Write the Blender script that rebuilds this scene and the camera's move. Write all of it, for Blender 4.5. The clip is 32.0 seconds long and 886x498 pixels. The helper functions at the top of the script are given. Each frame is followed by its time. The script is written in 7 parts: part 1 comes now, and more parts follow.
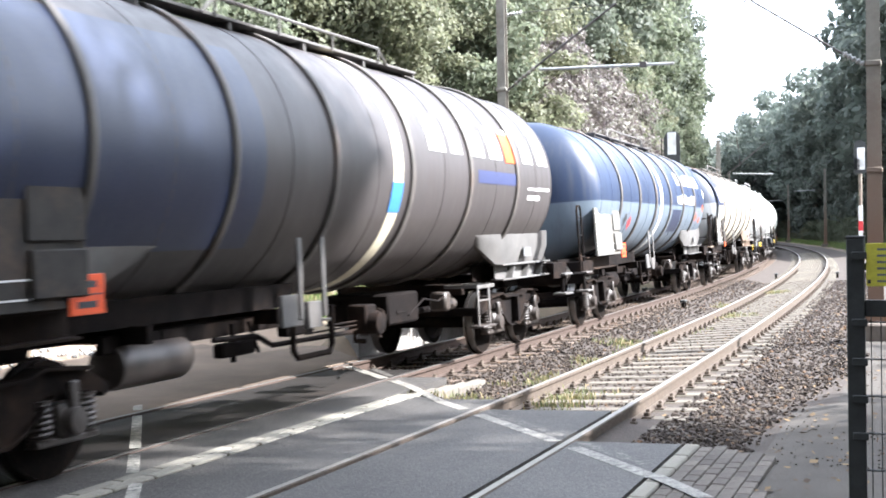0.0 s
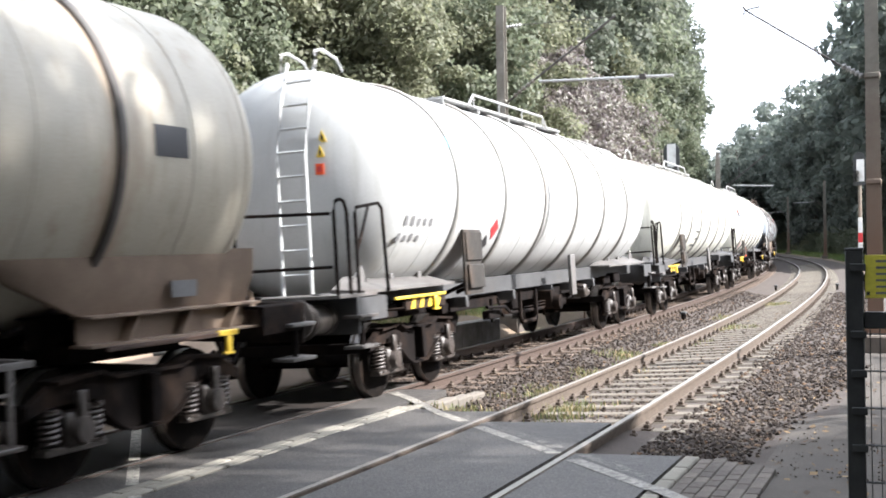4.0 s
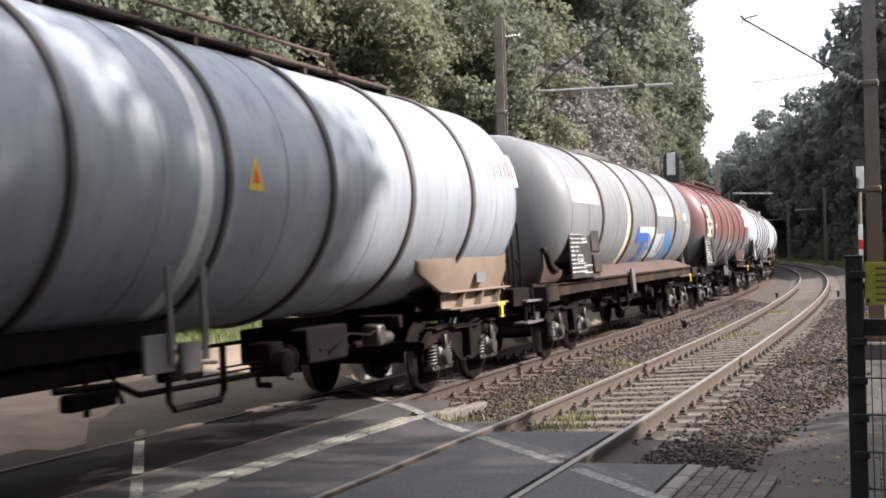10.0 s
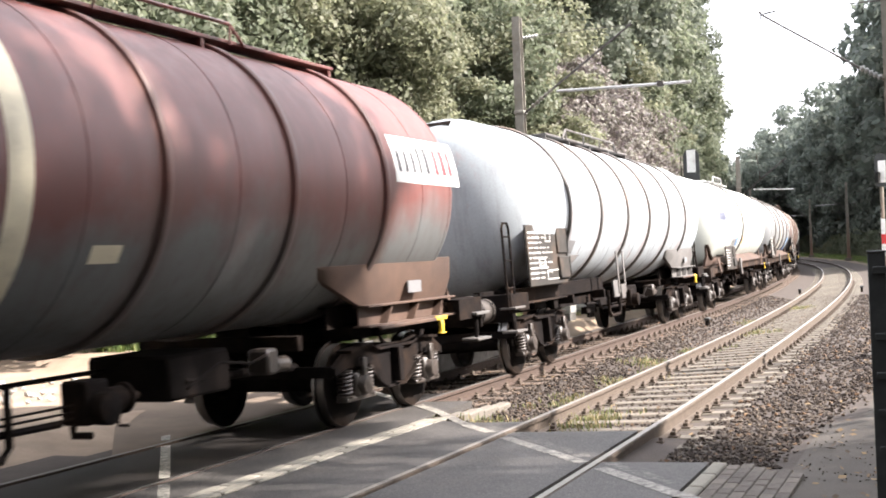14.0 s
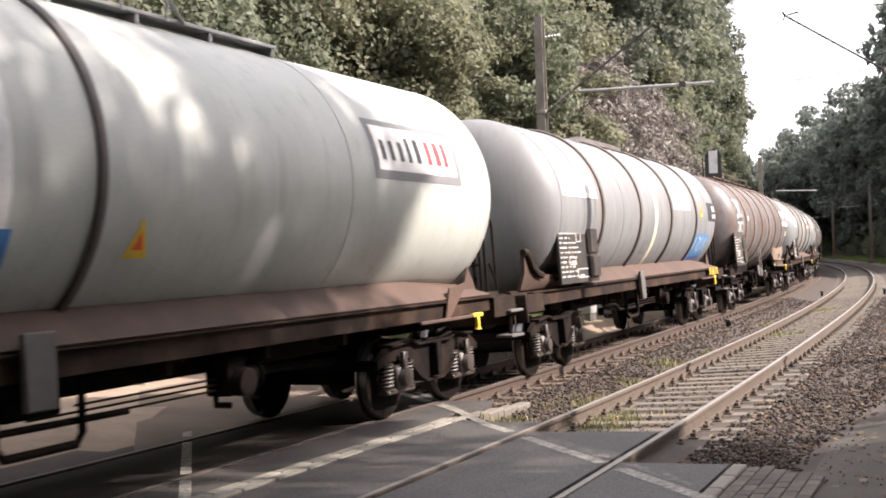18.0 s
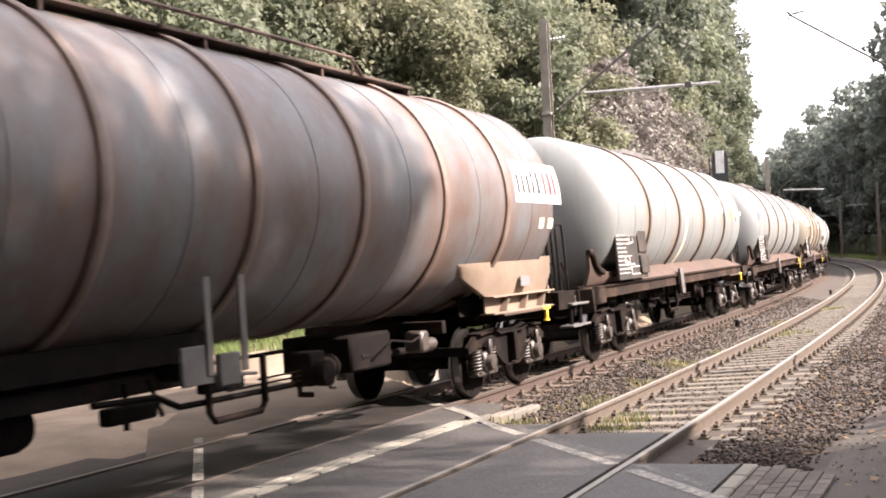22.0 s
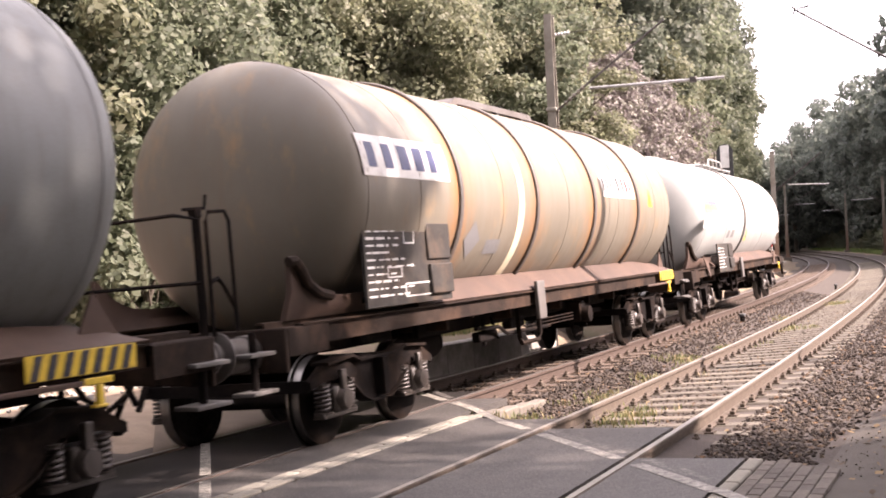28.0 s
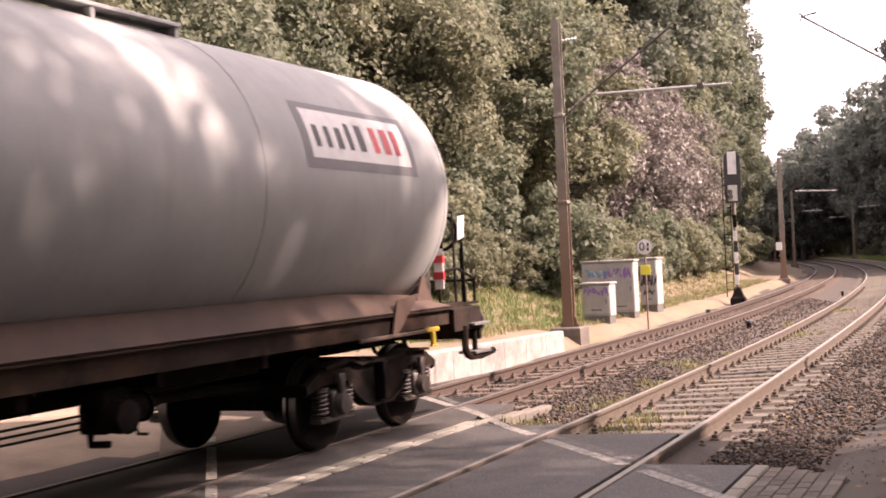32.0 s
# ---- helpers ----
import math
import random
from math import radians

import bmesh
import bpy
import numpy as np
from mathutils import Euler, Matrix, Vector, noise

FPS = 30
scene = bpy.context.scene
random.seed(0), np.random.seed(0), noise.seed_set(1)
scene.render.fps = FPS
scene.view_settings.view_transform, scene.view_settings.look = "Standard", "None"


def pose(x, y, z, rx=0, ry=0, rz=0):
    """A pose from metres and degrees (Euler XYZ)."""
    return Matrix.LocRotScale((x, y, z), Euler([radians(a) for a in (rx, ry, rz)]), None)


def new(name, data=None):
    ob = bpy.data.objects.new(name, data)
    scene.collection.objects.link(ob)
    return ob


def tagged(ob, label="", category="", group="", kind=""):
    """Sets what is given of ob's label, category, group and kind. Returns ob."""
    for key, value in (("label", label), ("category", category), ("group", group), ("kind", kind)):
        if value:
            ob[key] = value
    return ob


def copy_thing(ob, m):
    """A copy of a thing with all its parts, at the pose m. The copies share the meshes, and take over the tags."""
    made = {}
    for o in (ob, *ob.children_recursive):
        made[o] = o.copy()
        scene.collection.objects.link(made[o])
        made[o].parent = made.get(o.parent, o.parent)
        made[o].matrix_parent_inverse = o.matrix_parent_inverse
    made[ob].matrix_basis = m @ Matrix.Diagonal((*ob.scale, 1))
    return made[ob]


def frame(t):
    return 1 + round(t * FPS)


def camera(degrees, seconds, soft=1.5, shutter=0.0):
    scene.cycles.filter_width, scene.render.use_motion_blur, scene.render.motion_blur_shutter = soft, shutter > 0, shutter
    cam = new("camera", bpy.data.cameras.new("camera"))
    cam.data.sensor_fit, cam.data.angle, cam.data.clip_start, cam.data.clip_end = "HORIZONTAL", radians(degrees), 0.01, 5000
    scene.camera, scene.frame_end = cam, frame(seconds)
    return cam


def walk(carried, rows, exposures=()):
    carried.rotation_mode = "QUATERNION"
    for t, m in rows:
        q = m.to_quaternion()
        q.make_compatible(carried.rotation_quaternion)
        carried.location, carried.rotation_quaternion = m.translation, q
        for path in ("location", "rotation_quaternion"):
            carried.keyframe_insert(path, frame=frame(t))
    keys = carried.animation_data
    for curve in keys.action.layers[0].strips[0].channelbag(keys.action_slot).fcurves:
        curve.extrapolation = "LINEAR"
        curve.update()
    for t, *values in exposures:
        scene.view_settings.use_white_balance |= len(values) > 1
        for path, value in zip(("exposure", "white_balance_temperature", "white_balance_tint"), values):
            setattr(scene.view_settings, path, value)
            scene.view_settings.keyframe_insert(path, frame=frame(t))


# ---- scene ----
cam = camera(40.86, 32.0, soft=1.8, shutter=0.2)
PATH = [
    (0.0, pose(-0.002, -0.016, 1.773, 90, 0, 0.008) @ pose(0, 0, 0, -0.895) @ pose(0, 0, 0, 0, 0, -0.998)),
    (0.5, pose(-0.001, -0.016, 1.773, 90, 0, -0.046) @ pose(0, 0, 0, -0.979) @ pose(0, 0, 0, 0, 0, -0.922)),
    (1.0, pose(-0.001, -0.017, 1.773, 90, 0, 0.024) @ pose(0, 0, 0, -0.985) @ pose(0, 0, 0, 0, 0, -1.063)),
    (1.5, pose(-0.000, -0.018, 1.773, 90, 0, -0.010) @ pose(0, 0, 0, -0.841) @ pose(0, 0, 0, 0, 0, -1.072)),
    (2.0, pose(0.000, -0.019, 1.774, 90, 0, -0.129) @ pose(0, 0, 0, -0.837) @ pose(0, 0, 0, 0, 0, -1.139)),
    (2.5, pose(0.000, -0.020, 1.774, 90, 0, -0.082) @ pose(0, 0, 0, -0.918) @ pose(0, 0, 0, 0, 0, -1.077)),
    (3.0, pose(0.001, -0.021, 1.774, 90, 0, -0.043) @ pose(0, 0, 0, -0.886) @ pose(0, 0, 0, 0, 0, -0.970)),
    (3.5, pose(0.001, -0.023, 1.774, 90, 0, -0.046) @ pose(0, 0, 0, -0.507) @ pose(0, 0, 0, 0, 0, -1.122)),
    (4.0, pose(0.001, -0.024, 1.774, 90, 0, -0.007) @ pose(0, 0, 0, -0.325) @ pose(0, 0, 0, 0, 0, -1.012)),
    (4.5, pose(0.001, -0.026, 1.775, 90, 0, 0.002) @ pose(0, 0, 0, -0.252) @ pose(0, 0, 0, 0, 0, -1.183)),
    (6.5, pose(0.000, -0.035, 1.776, 90, 0, -0.368) @ pose(0, 0, 0, -0.165) @ pose(0, 0, 0, 0, 0, -1.327)),
    (7.0, pose(0.000, -0.037, 1.776, 90, 0, -0.291) @ pose(0, 0, 0, 0.048) @ pose(0, 0, 0, 0, 0, -1.187)),
    (7.5, pose(-0.000, -0.040, 1.777, 90, 0, -0.026) @ pose(0, 0, 0, -0.020) @ pose(0, 0, 0, 0, 0, -1.236)),
    (8.0, pose(-0.001, -0.042, 1.777, 90, 0, 0.071) @ pose(0, 0, 0, -0.057) @ pose(0, 0, 0, 0, 0, -1.344)),
    (8.5, pose(-0.001, -0.045, 1.777, 90, 0, 0.235) @ pose(0, 0, 0, 0.054) @ pose(0, 0, 0, 0, 0, -1.381)),
    (9.0, pose(-0.002, -0.048, 1.778, 90, 0, 0.019) @ pose(0, 0, 0, 0.064) @ pose(0, 0, 0, 0, 0, -1.537)),
    (9.5, pose(-0.002, -0.051, 1.778, 90, 0, -0.111) @ pose(0, 0, 0, 0.075) @ pose(0, 0, 0, 0, 0, -1.534)),
    (10.0, pose(-0.003, -0.054, 1.778, 90, 0, 0.010) @ pose(0, 0, 0, 0.170) @ pose(0, 0, 0, 0, 0, -1.498)),
    (10.5, pose(-0.003, -0.057, 1.779, 90, 0, 0.148) @ pose(0, 0, 0, 0.107) @ pose(0, 0, 0, 0, 0, -1.575)),
    (11.0, pose(-0.004, -0.060, 1.779, 90, 0, 0.169) @ pose(0, 0, 0, 0.122) @ pose(0, 0, 0, 0, 0, -1.740)),
    (11.5, pose(-0.005, -0.064, 1.779, 90, 0, 0.207) @ pose(0, 0, 0, 0.112) @ pose(0, 0, 0, 0, 0, -1.908)),
    (12.0, pose(-0.006, -0.067, 1.780, 90, 0, 0.365) @ pose(0, 0, 0, 0.220) @ pose(0, 0, 0, 0, 0, -1.998)),
    (12.5, pose(-0.006, -0.070, 1.780, 90, 0, 0.480) @ pose(0, 0, 0, 0.217) @ pose(0, 0, 0, 0, 0, -1.924)),
    (13.0, pose(-0.007, -0.074, 1.781, 90, 0, 0.600) @ pose(0, 0, 0, 0.222) @ pose(0, 0, 0, 0, 0, -2.104)),
    (13.5, pose(-0.008, -0.077, 1.781, 90, 0, 0.689) @ pose(0, 0, 0, 0.157) @ pose(0, 0, 0, 0, 0, -2.095)),
    (14.0, pose(-0.009, -0.081, 1.781, 90, 0, 0.998) @ pose(0, 0, 0, 0.268) @ pose(0, 0, 0, 0, 0, -2.404)),
    (14.5, pose(-0.010, -0.084, 1.782, 90, 0, 1.063) @ pose(0, 0, 0, 0.249) @ pose(0, 0, 0, 0, 0, -2.504)),
    (16.5, pose(-0.013, -0.099, 1.783, 90, 0, 1.948) @ pose(0, 0, 0, 0.374) @ pose(0, 0, 0, 0, 0, -2.295)),
    (17.0, pose(-0.014, -0.103, 1.784, 90, 0, 2.092) @ pose(0, 0, 0, 0.195) @ pose(0, 0, 0, 0, 0, -2.187)),
    (17.5, pose(-0.015, -0.107, 1.784, 90, 0, 2.083) @ pose(0, 0, 0, 0.240) @ pose(0, 0, 0, 0, 0, -2.042)),
    (18.0, pose(-0.016, -0.110, 1.785, 90, 0, 1.980) @ pose(0, 0, 0, 0.261) @ pose(0, 0, 0, 0, 0, -1.988)),
    (18.5, pose(-0.017, -0.114, 1.785, 90, 0, 2.008) @ pose(0, 0, 0, 0.381) @ pose(0, 0, 0, 0, 0, -2.337)),
    (19.0, pose(-0.018, -0.118, 1.785, 90, 0, 1.945) @ pose(0, 0, 0, 0.308) @ pose(0, 0, 0, 0, 0, -2.214)),
    (19.5, pose(-0.018, -0.121, 1.786, 90, 0, 1.995) @ pose(0, 0, 0, 0.268) @ pose(0, 0, 0, 0, 0, -2.482)),
    (20.0, pose(-0.019, -0.125, 1.786, 90, 0, 2.054) @ pose(0, 0, 0, 0.305) @ pose(0, 0, 0, 0, 0, -2.319)),
    (20.5, pose(-0.020, -0.129, 1.787, 90, 0, 2.246) @ pose(0, 0, 0, 0.399) @ pose(0, 0, 0, 0, 0, -2.481)),
    (21.0, pose(-0.021, -0.132, 1.787, 90, 0, 2.352) @ pose(0, 0, 0, 0.504) @ pose(0, 0, 0, 0, 0, -2.552)),
    (21.5, pose(-0.022, -0.136, 1.787, 90, 0, 2.338) @ pose(0, 0, 0, 0.491) @ pose(0, 0, 0, 0, 0, -2.590)),
    (22.0, pose(-0.023, -0.139, 1.788, 90, 0, 2.328) @ pose(0, 0, 0, 0.440) @ pose(0, 0, 0, 0, 0, -2.717)),
    (22.5, pose(-0.024, -0.143, 1.788, 90, 0, 2.323) @ pose(0, 0, 0, 0.442) @ pose(0, 0, 0, 0, 0, -2.690)),
    (23.0, pose(-0.024, -0.146, 1.789, 90, 0, 2.431) @ pose(0, 0, 0, 0.454) @ pose(0, 0, 0, 0, 0, -2.476)),
    (23.5, pose(-0.025, -0.150, 1.789, 90, 0, 2.330) @ pose(0, 0, 0, 0.417) @ pose(0, 0, 0, 0, 0, -2.556)),
    (24.0, pose(-0.026, -0.153, 1.789, 90, 0, 2.362) @ pose(0, 0, 0, 0.438) @ pose(0, 0, 0, 0, 0, -2.669)),
    (24.5, pose(-0.026, -0.156, 1.790, 90, 0, 2.384) @ pose(0, 0, 0, 0.431) @ pose(0, 0, 0, 0, 0, -2.439)),
    (25.0, pose(-0.027, -0.160, 1.790, 90, 0, 2.264) @ pose(0, 0, 0, 0.387) @ pose(0, 0, 0, 0, 0, -2.582)),
    (25.5, pose(-0.028, -0.163, 1.790, 90, 0, 2.323) @ pose(0, 0, 0, 0.372) @ pose(0, 0, 0, 0, 0, -2.671)),
    (27.5, pose(-0.030, -0.174, 1.791, 90, 0, 2.428) @ pose(0, 0, 0, 0.229) @ pose(0, 0, 0, 0, 0, -2.572)),
    (28.0, pose(-0.030, -0.177, 1.792, 90, 0, 2.568) @ pose(0, 0, 0, 0.215) @ pose(0, 0, 0, 0, 0, -2.800)),
    (28.5, pose(-0.031, -0.179, 1.792, 90, 0, 2.592) @ pose(0, 0, 0, 0.142) @ pose(0, 0, 0, 0, 0, -3.002)),
    (29.0, pose(-0.031, -0.182, 1.792, 90, 0, 2.703) @ pose(0, 0, 0, 0.309) @ pose(0, 0, 0, 0, 0, -2.948)),
    (29.5, pose(-0.031, -0.184, 1.792, 90, 0, 2.809) @ pose(0, 0, 0, 0.339) @ pose(0, 0, 0, 0, 0, -2.789)),
    (30.0, pose(-0.032, -0.186, 1.793, 90, 0, 2.834) @ pose(0, 0, 0, 0.415) @ pose(0, 0, 0, 0, 0, -2.678)),
    (30.5, pose(-0.032, -0.188, 1.793, 90, 0, 2.799) @ pose(0, 0, 0, 0.325) @ pose(0, 0, 0, 0, 0, -2.538)),
    (31.0, pose(-0.032, -0.190, 1.793, 90, 0, 2.874) @ pose(0, 0, 0, 0.373) @ pose(0, 0, 0, 0, 0, -2.323)),
    (31.5, pose(-0.032, -0.192, 1.793, 90, 0, 2.969) @ pose(0, 0, 0, 0.466) @ pose(0, 0, 0, 0, 0, -2.533)),
    (32.0, pose(-0.032, -0.194, 1.793, 90, 0, 2.859) @ pose(0, 0, 0, 0.485) @ pose(0, 0, 0, 0, 0, -2.582)),
]
EXPOSURES = [(0.0, 2.48, 5750, 10), (2.0, 2.41, 5850, 10), (4.0, 1.97, 5950, 11), (7.0, 0.93, 6100, 15), (10.0, 1.18, 6200, 15), (12.0, 1.73, 6350, 16), (14.0, 2.11, 6400, 14), (17.0, 1.45, 6550, 18), (21.0, 1.84, 6750, 20), (24.0, 2.18, 6750, 20), (25.0, 1.88, 6900, 24), (28.0, 2.05, 7000, 29), (31.0, 2.00, 7150, 32), (32.0, 1.62, 7500, 37)]
walk(cam, PATH, EXPOSURES)

# ---- light: late-morning sun from across the tracks, hazy bright sky ----
SUN_DIR = Vector((0.76, -0.13, 0.665)).normalized()
world = bpy.data.worlds.new("world")
scene.world = world
world.use_nodes = True
wn = world.node_tree
sky = wn.nodes.new("ShaderNodeTexSky")
sky.sky_type = "NISHITA"
sky.sun_disc = False
sky.sun_elevation = math.asin(SUN_DIR.z)
sky.sun_rotation = math.atan2(SUN_DIR.x, SUN_DIR.y)
sky.air_density, sky.dust_density, sky.ozone_density = 1.0, 4.0, 1.0
bg = wn.nodes["Background"]
bg.inputs["Strength"].default_value = 0.122
haze = wn.nodes.new("ShaderNodeMix")        # a thin white veil of cloud over the whole sky
haze.data_type = "RGBA"
haze.inputs[0].default_value = 0.75
haze.inputs[7].default_value = (7.4, 7.5, 7.7, 1)
wn.links.new(sky.outputs[0], haze.inputs[6])
wn.links.new(haze.outputs[2], bg.inputs[0])
sun_data = bpy.data.lights.new("sun", "SUN")
sun_data.energy, sun_data.angle, sun_data.color = 5.0, radians(0.8), (1.0, 0.93, 0.84)
sun = new("sun", sun_data)
sun.rotation_euler = (-SUN_DIR).to_track_quat("-Z", "Y").to_euler()

# ---- materials ----
def mat(name):
    m = bpy.data.materials.new(name)
    m.use_nodes = True
    return m, m.node_tree, m.node_tree.nodes["Principled BSDF"]


def node(nt, kind, **values):
    n = nt.nodes.new(kind)
    for key, value in values.items():
        n.inputs[key].default_value = value
    return n


def ramp(nt, src, stops):
    r = nt.nodes.new("ShaderNodeValToRGB")
    els = r.color_ramp.elements
    while len(els) < len(stops):
        els.new(0.5)
    for e, (p, c) in zip(els, stops):
        e.position, e.color = p, (*c, 1) if len(c) == 3 else c
    nt.links.new(src, r.inputs[0])
    return r.outputs[0]


def mix(nt, fac, a, b):
    m = nt.nodes.new("ShaderNodeMix")
    m.data_type = "RGBA"
    for i, v in ((0, fac), (6, a), (7, b)):
        if isinstance(v, (int, float)):
            m.inputs[i].default_value = v
        elif isinstance(v, tuple):
            m.inputs[i].default_value = (*v, 1)
        else:
            nt.links.new(v, m.inputs[i])
    return m.outputs[2]


def grain(nt, scale, detail=4.0, rough=0.6, stretch=None, coord="Object"):
    tc = nt.nodes.new("ShaderNodeTexCoord")
    out = tc.outputs[coord]
    if stretch:
        mp = nt.nodes.new("ShaderNodeMapping")
        mp.inputs["Scale"].default_value = stretch
        nt.links.new(out, mp.inputs[0])
        out = mp.outputs[0]
    n = node(nt, "ShaderNodeTexNoise", Scale=scale, Detail=detail, Roughness=rough)
    nt.links.new(out, n.inputs["Vector"])
    return n.outputs["Fac"]


def bump(nt, bsdf, src, strength, distance=0.02):
    b = node(nt, "ShaderNodeBump", Strength=strength, Distance=distance)
    nt.links.new(src, b.inputs["Height"])
    nt.links.new(b.outputs[0], bsdf.inputs["Normal"])


def surface(name, a, b, scale=8.0, rough=0.8, metal=0.0, dirt=None, dirt_amount=0.5, bump_strength=0.25, fine=60.0, coord="Object", spread=0.0, spec=0.5):
    """Two tones by coarse noise, fine grain, stains, relief."""
    m, nt, p = mat(name)
    coarse = grain(nt, scale, 5.0, 0.62, coord=coord)
    col = mix(nt, ramp(nt, coarse, [(0.35, (0, 0, 0)), (0.68, (1, 1, 1))]), a, b)
    f = grain(nt, fine, 3.0, 0.7, coord=coord)
    col = mix(nt, ramp(nt, f, [(0.3, (0.35, 0.35, 0.35)), (0.75, (0, 0, 0))]), col, tuple(0.55 * x for x in a))
    if dirt:
        d = grain(nt, scale * 0.33, 6.0, 0.7, coord=coord)
        col = mix(nt, ramp(nt, d, [(0.62 - 0.25 * dirt_amount, (0, 0, 0)), (0.78, (1, 1, 1))]), col, dirt)
    if spread:
        oi = nt.nodes.new("ShaderNodeObjectInfo")
        hsv = nt.nodes.new("ShaderNodeHueSaturation")
        mr = node(nt, "ShaderNodeMapRange", **{"To Min": 1 - spread, "To Max": 1 + spread})
        nt.links.new(oi.outputs["Random"], mr.inputs[0])
        nt.links.new(mr.outputs[0], hsv.inputs["Value"])
        nt.links.new(col, hsv.inputs["Color"])
        col = hsv.outputs[0]
    nt.links.new(col, p.inputs["Base Color"])
    p.inputs["Roughness"].default_value, p.inputs["Metallic"].default_value = rough, metal
    p.inputs["Specular IOR Level"].default_value = spec
    if bump_strength:
        bump(nt, p, f, bump_strength, 0.01)
    return m


def plain(name, c, rough=0.6, metal=0.0, scale=25.0):
    return surface(name, c, tuple(min(1, 0.8 * x) for x in c), scale, rough, metal, bump_strength=0.08)


def island_mat(name, stops, rough=0.9, translucent=0.0, patch=0.0):
    """Colour by random per loose piece (stones, leaves, blades)."""
    m, nt, p = mat(name)
    g = nt.nodes.new("ShaderNodeNewGeometry")
    col = ramp(nt, g.outputs["Random Per Island"], stops)
    if patch:
        d = grain(nt, patch, 3.0, 0.5)
        col = mix(nt, ramp(nt, d, [(0.4, (0, 0, 0)), (0.65, (0.7, 0.7, 0.7))]), col, tuple(0.5 * x for x in stops[0][1]))
    nt.links.new(col, p.inputs["Base Color"])
    p.inputs["Roughness"].default_value = rough
    if translucent:
        tr = nt.nodes.new("ShaderNodeBsdfTranslucent")
        nt.links.new(col, tr.inputs[0])
        ms = nt.nodes.new("ShaderNodeMixShader")
        ms.inputs[0].default_value = translucent
        nt.links.new(p.outputs[0], ms.inputs[1])
        nt.links.new(tr.outputs[0], ms.inputs[2])
        nt.links.new(ms.outputs[0], nt.nodes["Material Output"].inputs[0])
    return m


def tank_paint(name, upper, lower=None, split=2.3, rust=(0.16, 0.07, 0.035), rust_amount=0.3, grime=(0.09, 0.08, 0.07), grime_amount=0.5, rough=0.42, slant=0.0, rings=(), ring_rust=(0.20, 0.10, 0.055), ring_width=0.35, ring_amount=0.8):
    """Weathered tank paint: optional lower colour, rust blooms, run-off streaks, grime towards dents."""
    m, nt, p = mat(name)
    tc = nt.nodes.new("ShaderNodeTexCoord")
    xyz = nt.nodes.new("ShaderNodeSeparateXYZ")
    nt.links.new(tc.outputs["Object"], xyz.inputs[0])
    cloud = grain(nt, 0.9, 5.0, 0.6)
    base = mix(nt, ramp(nt, cloud, [(0.35, (0, 0, 0)), (0.7, (1, 1, 1))]), upper, tuple(0.8 * x for x in upper))
    if lower:
        cut = node(nt, "ShaderNodeMapRange", **{"From Min": split - 0.012, "From Max": split + 0.012})
        if slant:
            wob = nt.nodes.new("ShaderNodeMath")
            wob.operation = "MULTIPLY_ADD"
            wob.inputs[1].default_value = slant
            nt.links.new(cloud, wob.inputs[0])
            nt.links.new(xyz.outputs[2], wob.inputs[2])
            nt.links.new(wob.outputs[0], cut.inputs[0])
            cut.inputs["From Min"].default_value = split - 0.25 + slant * 0.5
            cut.inputs["From Max"].default_value = split + 0.25 + slant * 0.5
        else:
            nt.links.new(xyz.outputs[2], cut.inputs[0])
        low = mix(nt, ramp(nt, cloud, [(0.35, (0, 0, 0)), (0.7, (1, 1, 1))]), lower, tuple(0.8 * x for x in lower))
        base = mix(nt, cut.outputs[0], low, base)
    streak = grain(nt, 3.0, 6.0, 0.65, stretch=(2.2, 2.2, 0.16))
    base = mix(nt, ramp(nt, streak, [(0.62 - 0.22 * grime_amount, (0, 0, 0)), (0.85, (0.75, 0.75, 0.75))]), base, grime)
    blotch = grain(nt, 1.6, 8.0, 0.72, stretch=(1.0, 1.0, 0.6))
    base = mix(nt, ramp(nt, blotch, [(0.72 - 0.25 * rust_amount, (0, 0, 0)), (0.86 - 0.1 * rust_amount, (0.9, 0.9, 0.9))]), base, rust)
    if rings:
        near = None
        for x in rings:
            d = nt.nodes.new("ShaderNodeMath")
            d.operation = "SUBTRACT"
            nt.links.new(xyz.outputs[0], d.inputs[0])
            d.inputs[1].default_value = x
            a = nt.nodes.new("ShaderNodeMath")
            a.operation = "ABSOLUTE"
            nt.links.new(d.outputs[0], a.inputs[0])
            if near:
                q = nt.nodes.new("ShaderNodeMath")
                q.operation = "MINIMUM"
                nt.links.new(near, q.inputs[0])
                nt.links.new(a.outputs[0], q.inputs[1])
                near = q.outputs[0]
            else:
                near = a.outputs[0]
        ragged = grain(nt, 2.6, 6.0, 0.7, stretch=(1.4, 0.8, 0.35))
        wide = nt.nodes.new("ShaderNodeMath")
        wide.operation = "MULTIPLY_ADD"
        wide.inputs[1].default_value = -ring_width * 3.0
        nt.links.new(ragged, wide.inputs[0])
        nt.links.new(near, wide.inputs[2])
        k = node(nt, "ShaderNodeMapRange", **{"From Min": -ring_width * 1.7, "From Max": -ring_width * 0.55, "To Min": ring_amount, "To Max": 0.0})
        nt.links.new(wide.outputs[0], k.inputs[0])
        base = mix(nt, k.outputs[0], base, ring_rust)
    fine = grain(nt, 45.0, 3.0, 0.6)
    base = mix(nt, ramp(nt, fine, [(0.3, (0.22, 0.22, 0.22)), (0.6, (0, 0, 0))]), base, grime)
    nt.links.new(base, p.inputs["Base Color"])
    rr = node(nt, "ShaderNodeMapRange", **{"To Min": rough - 0.08, "To Max": rough + 0.25})
    nt.links.new(streak, rr.inputs[0])
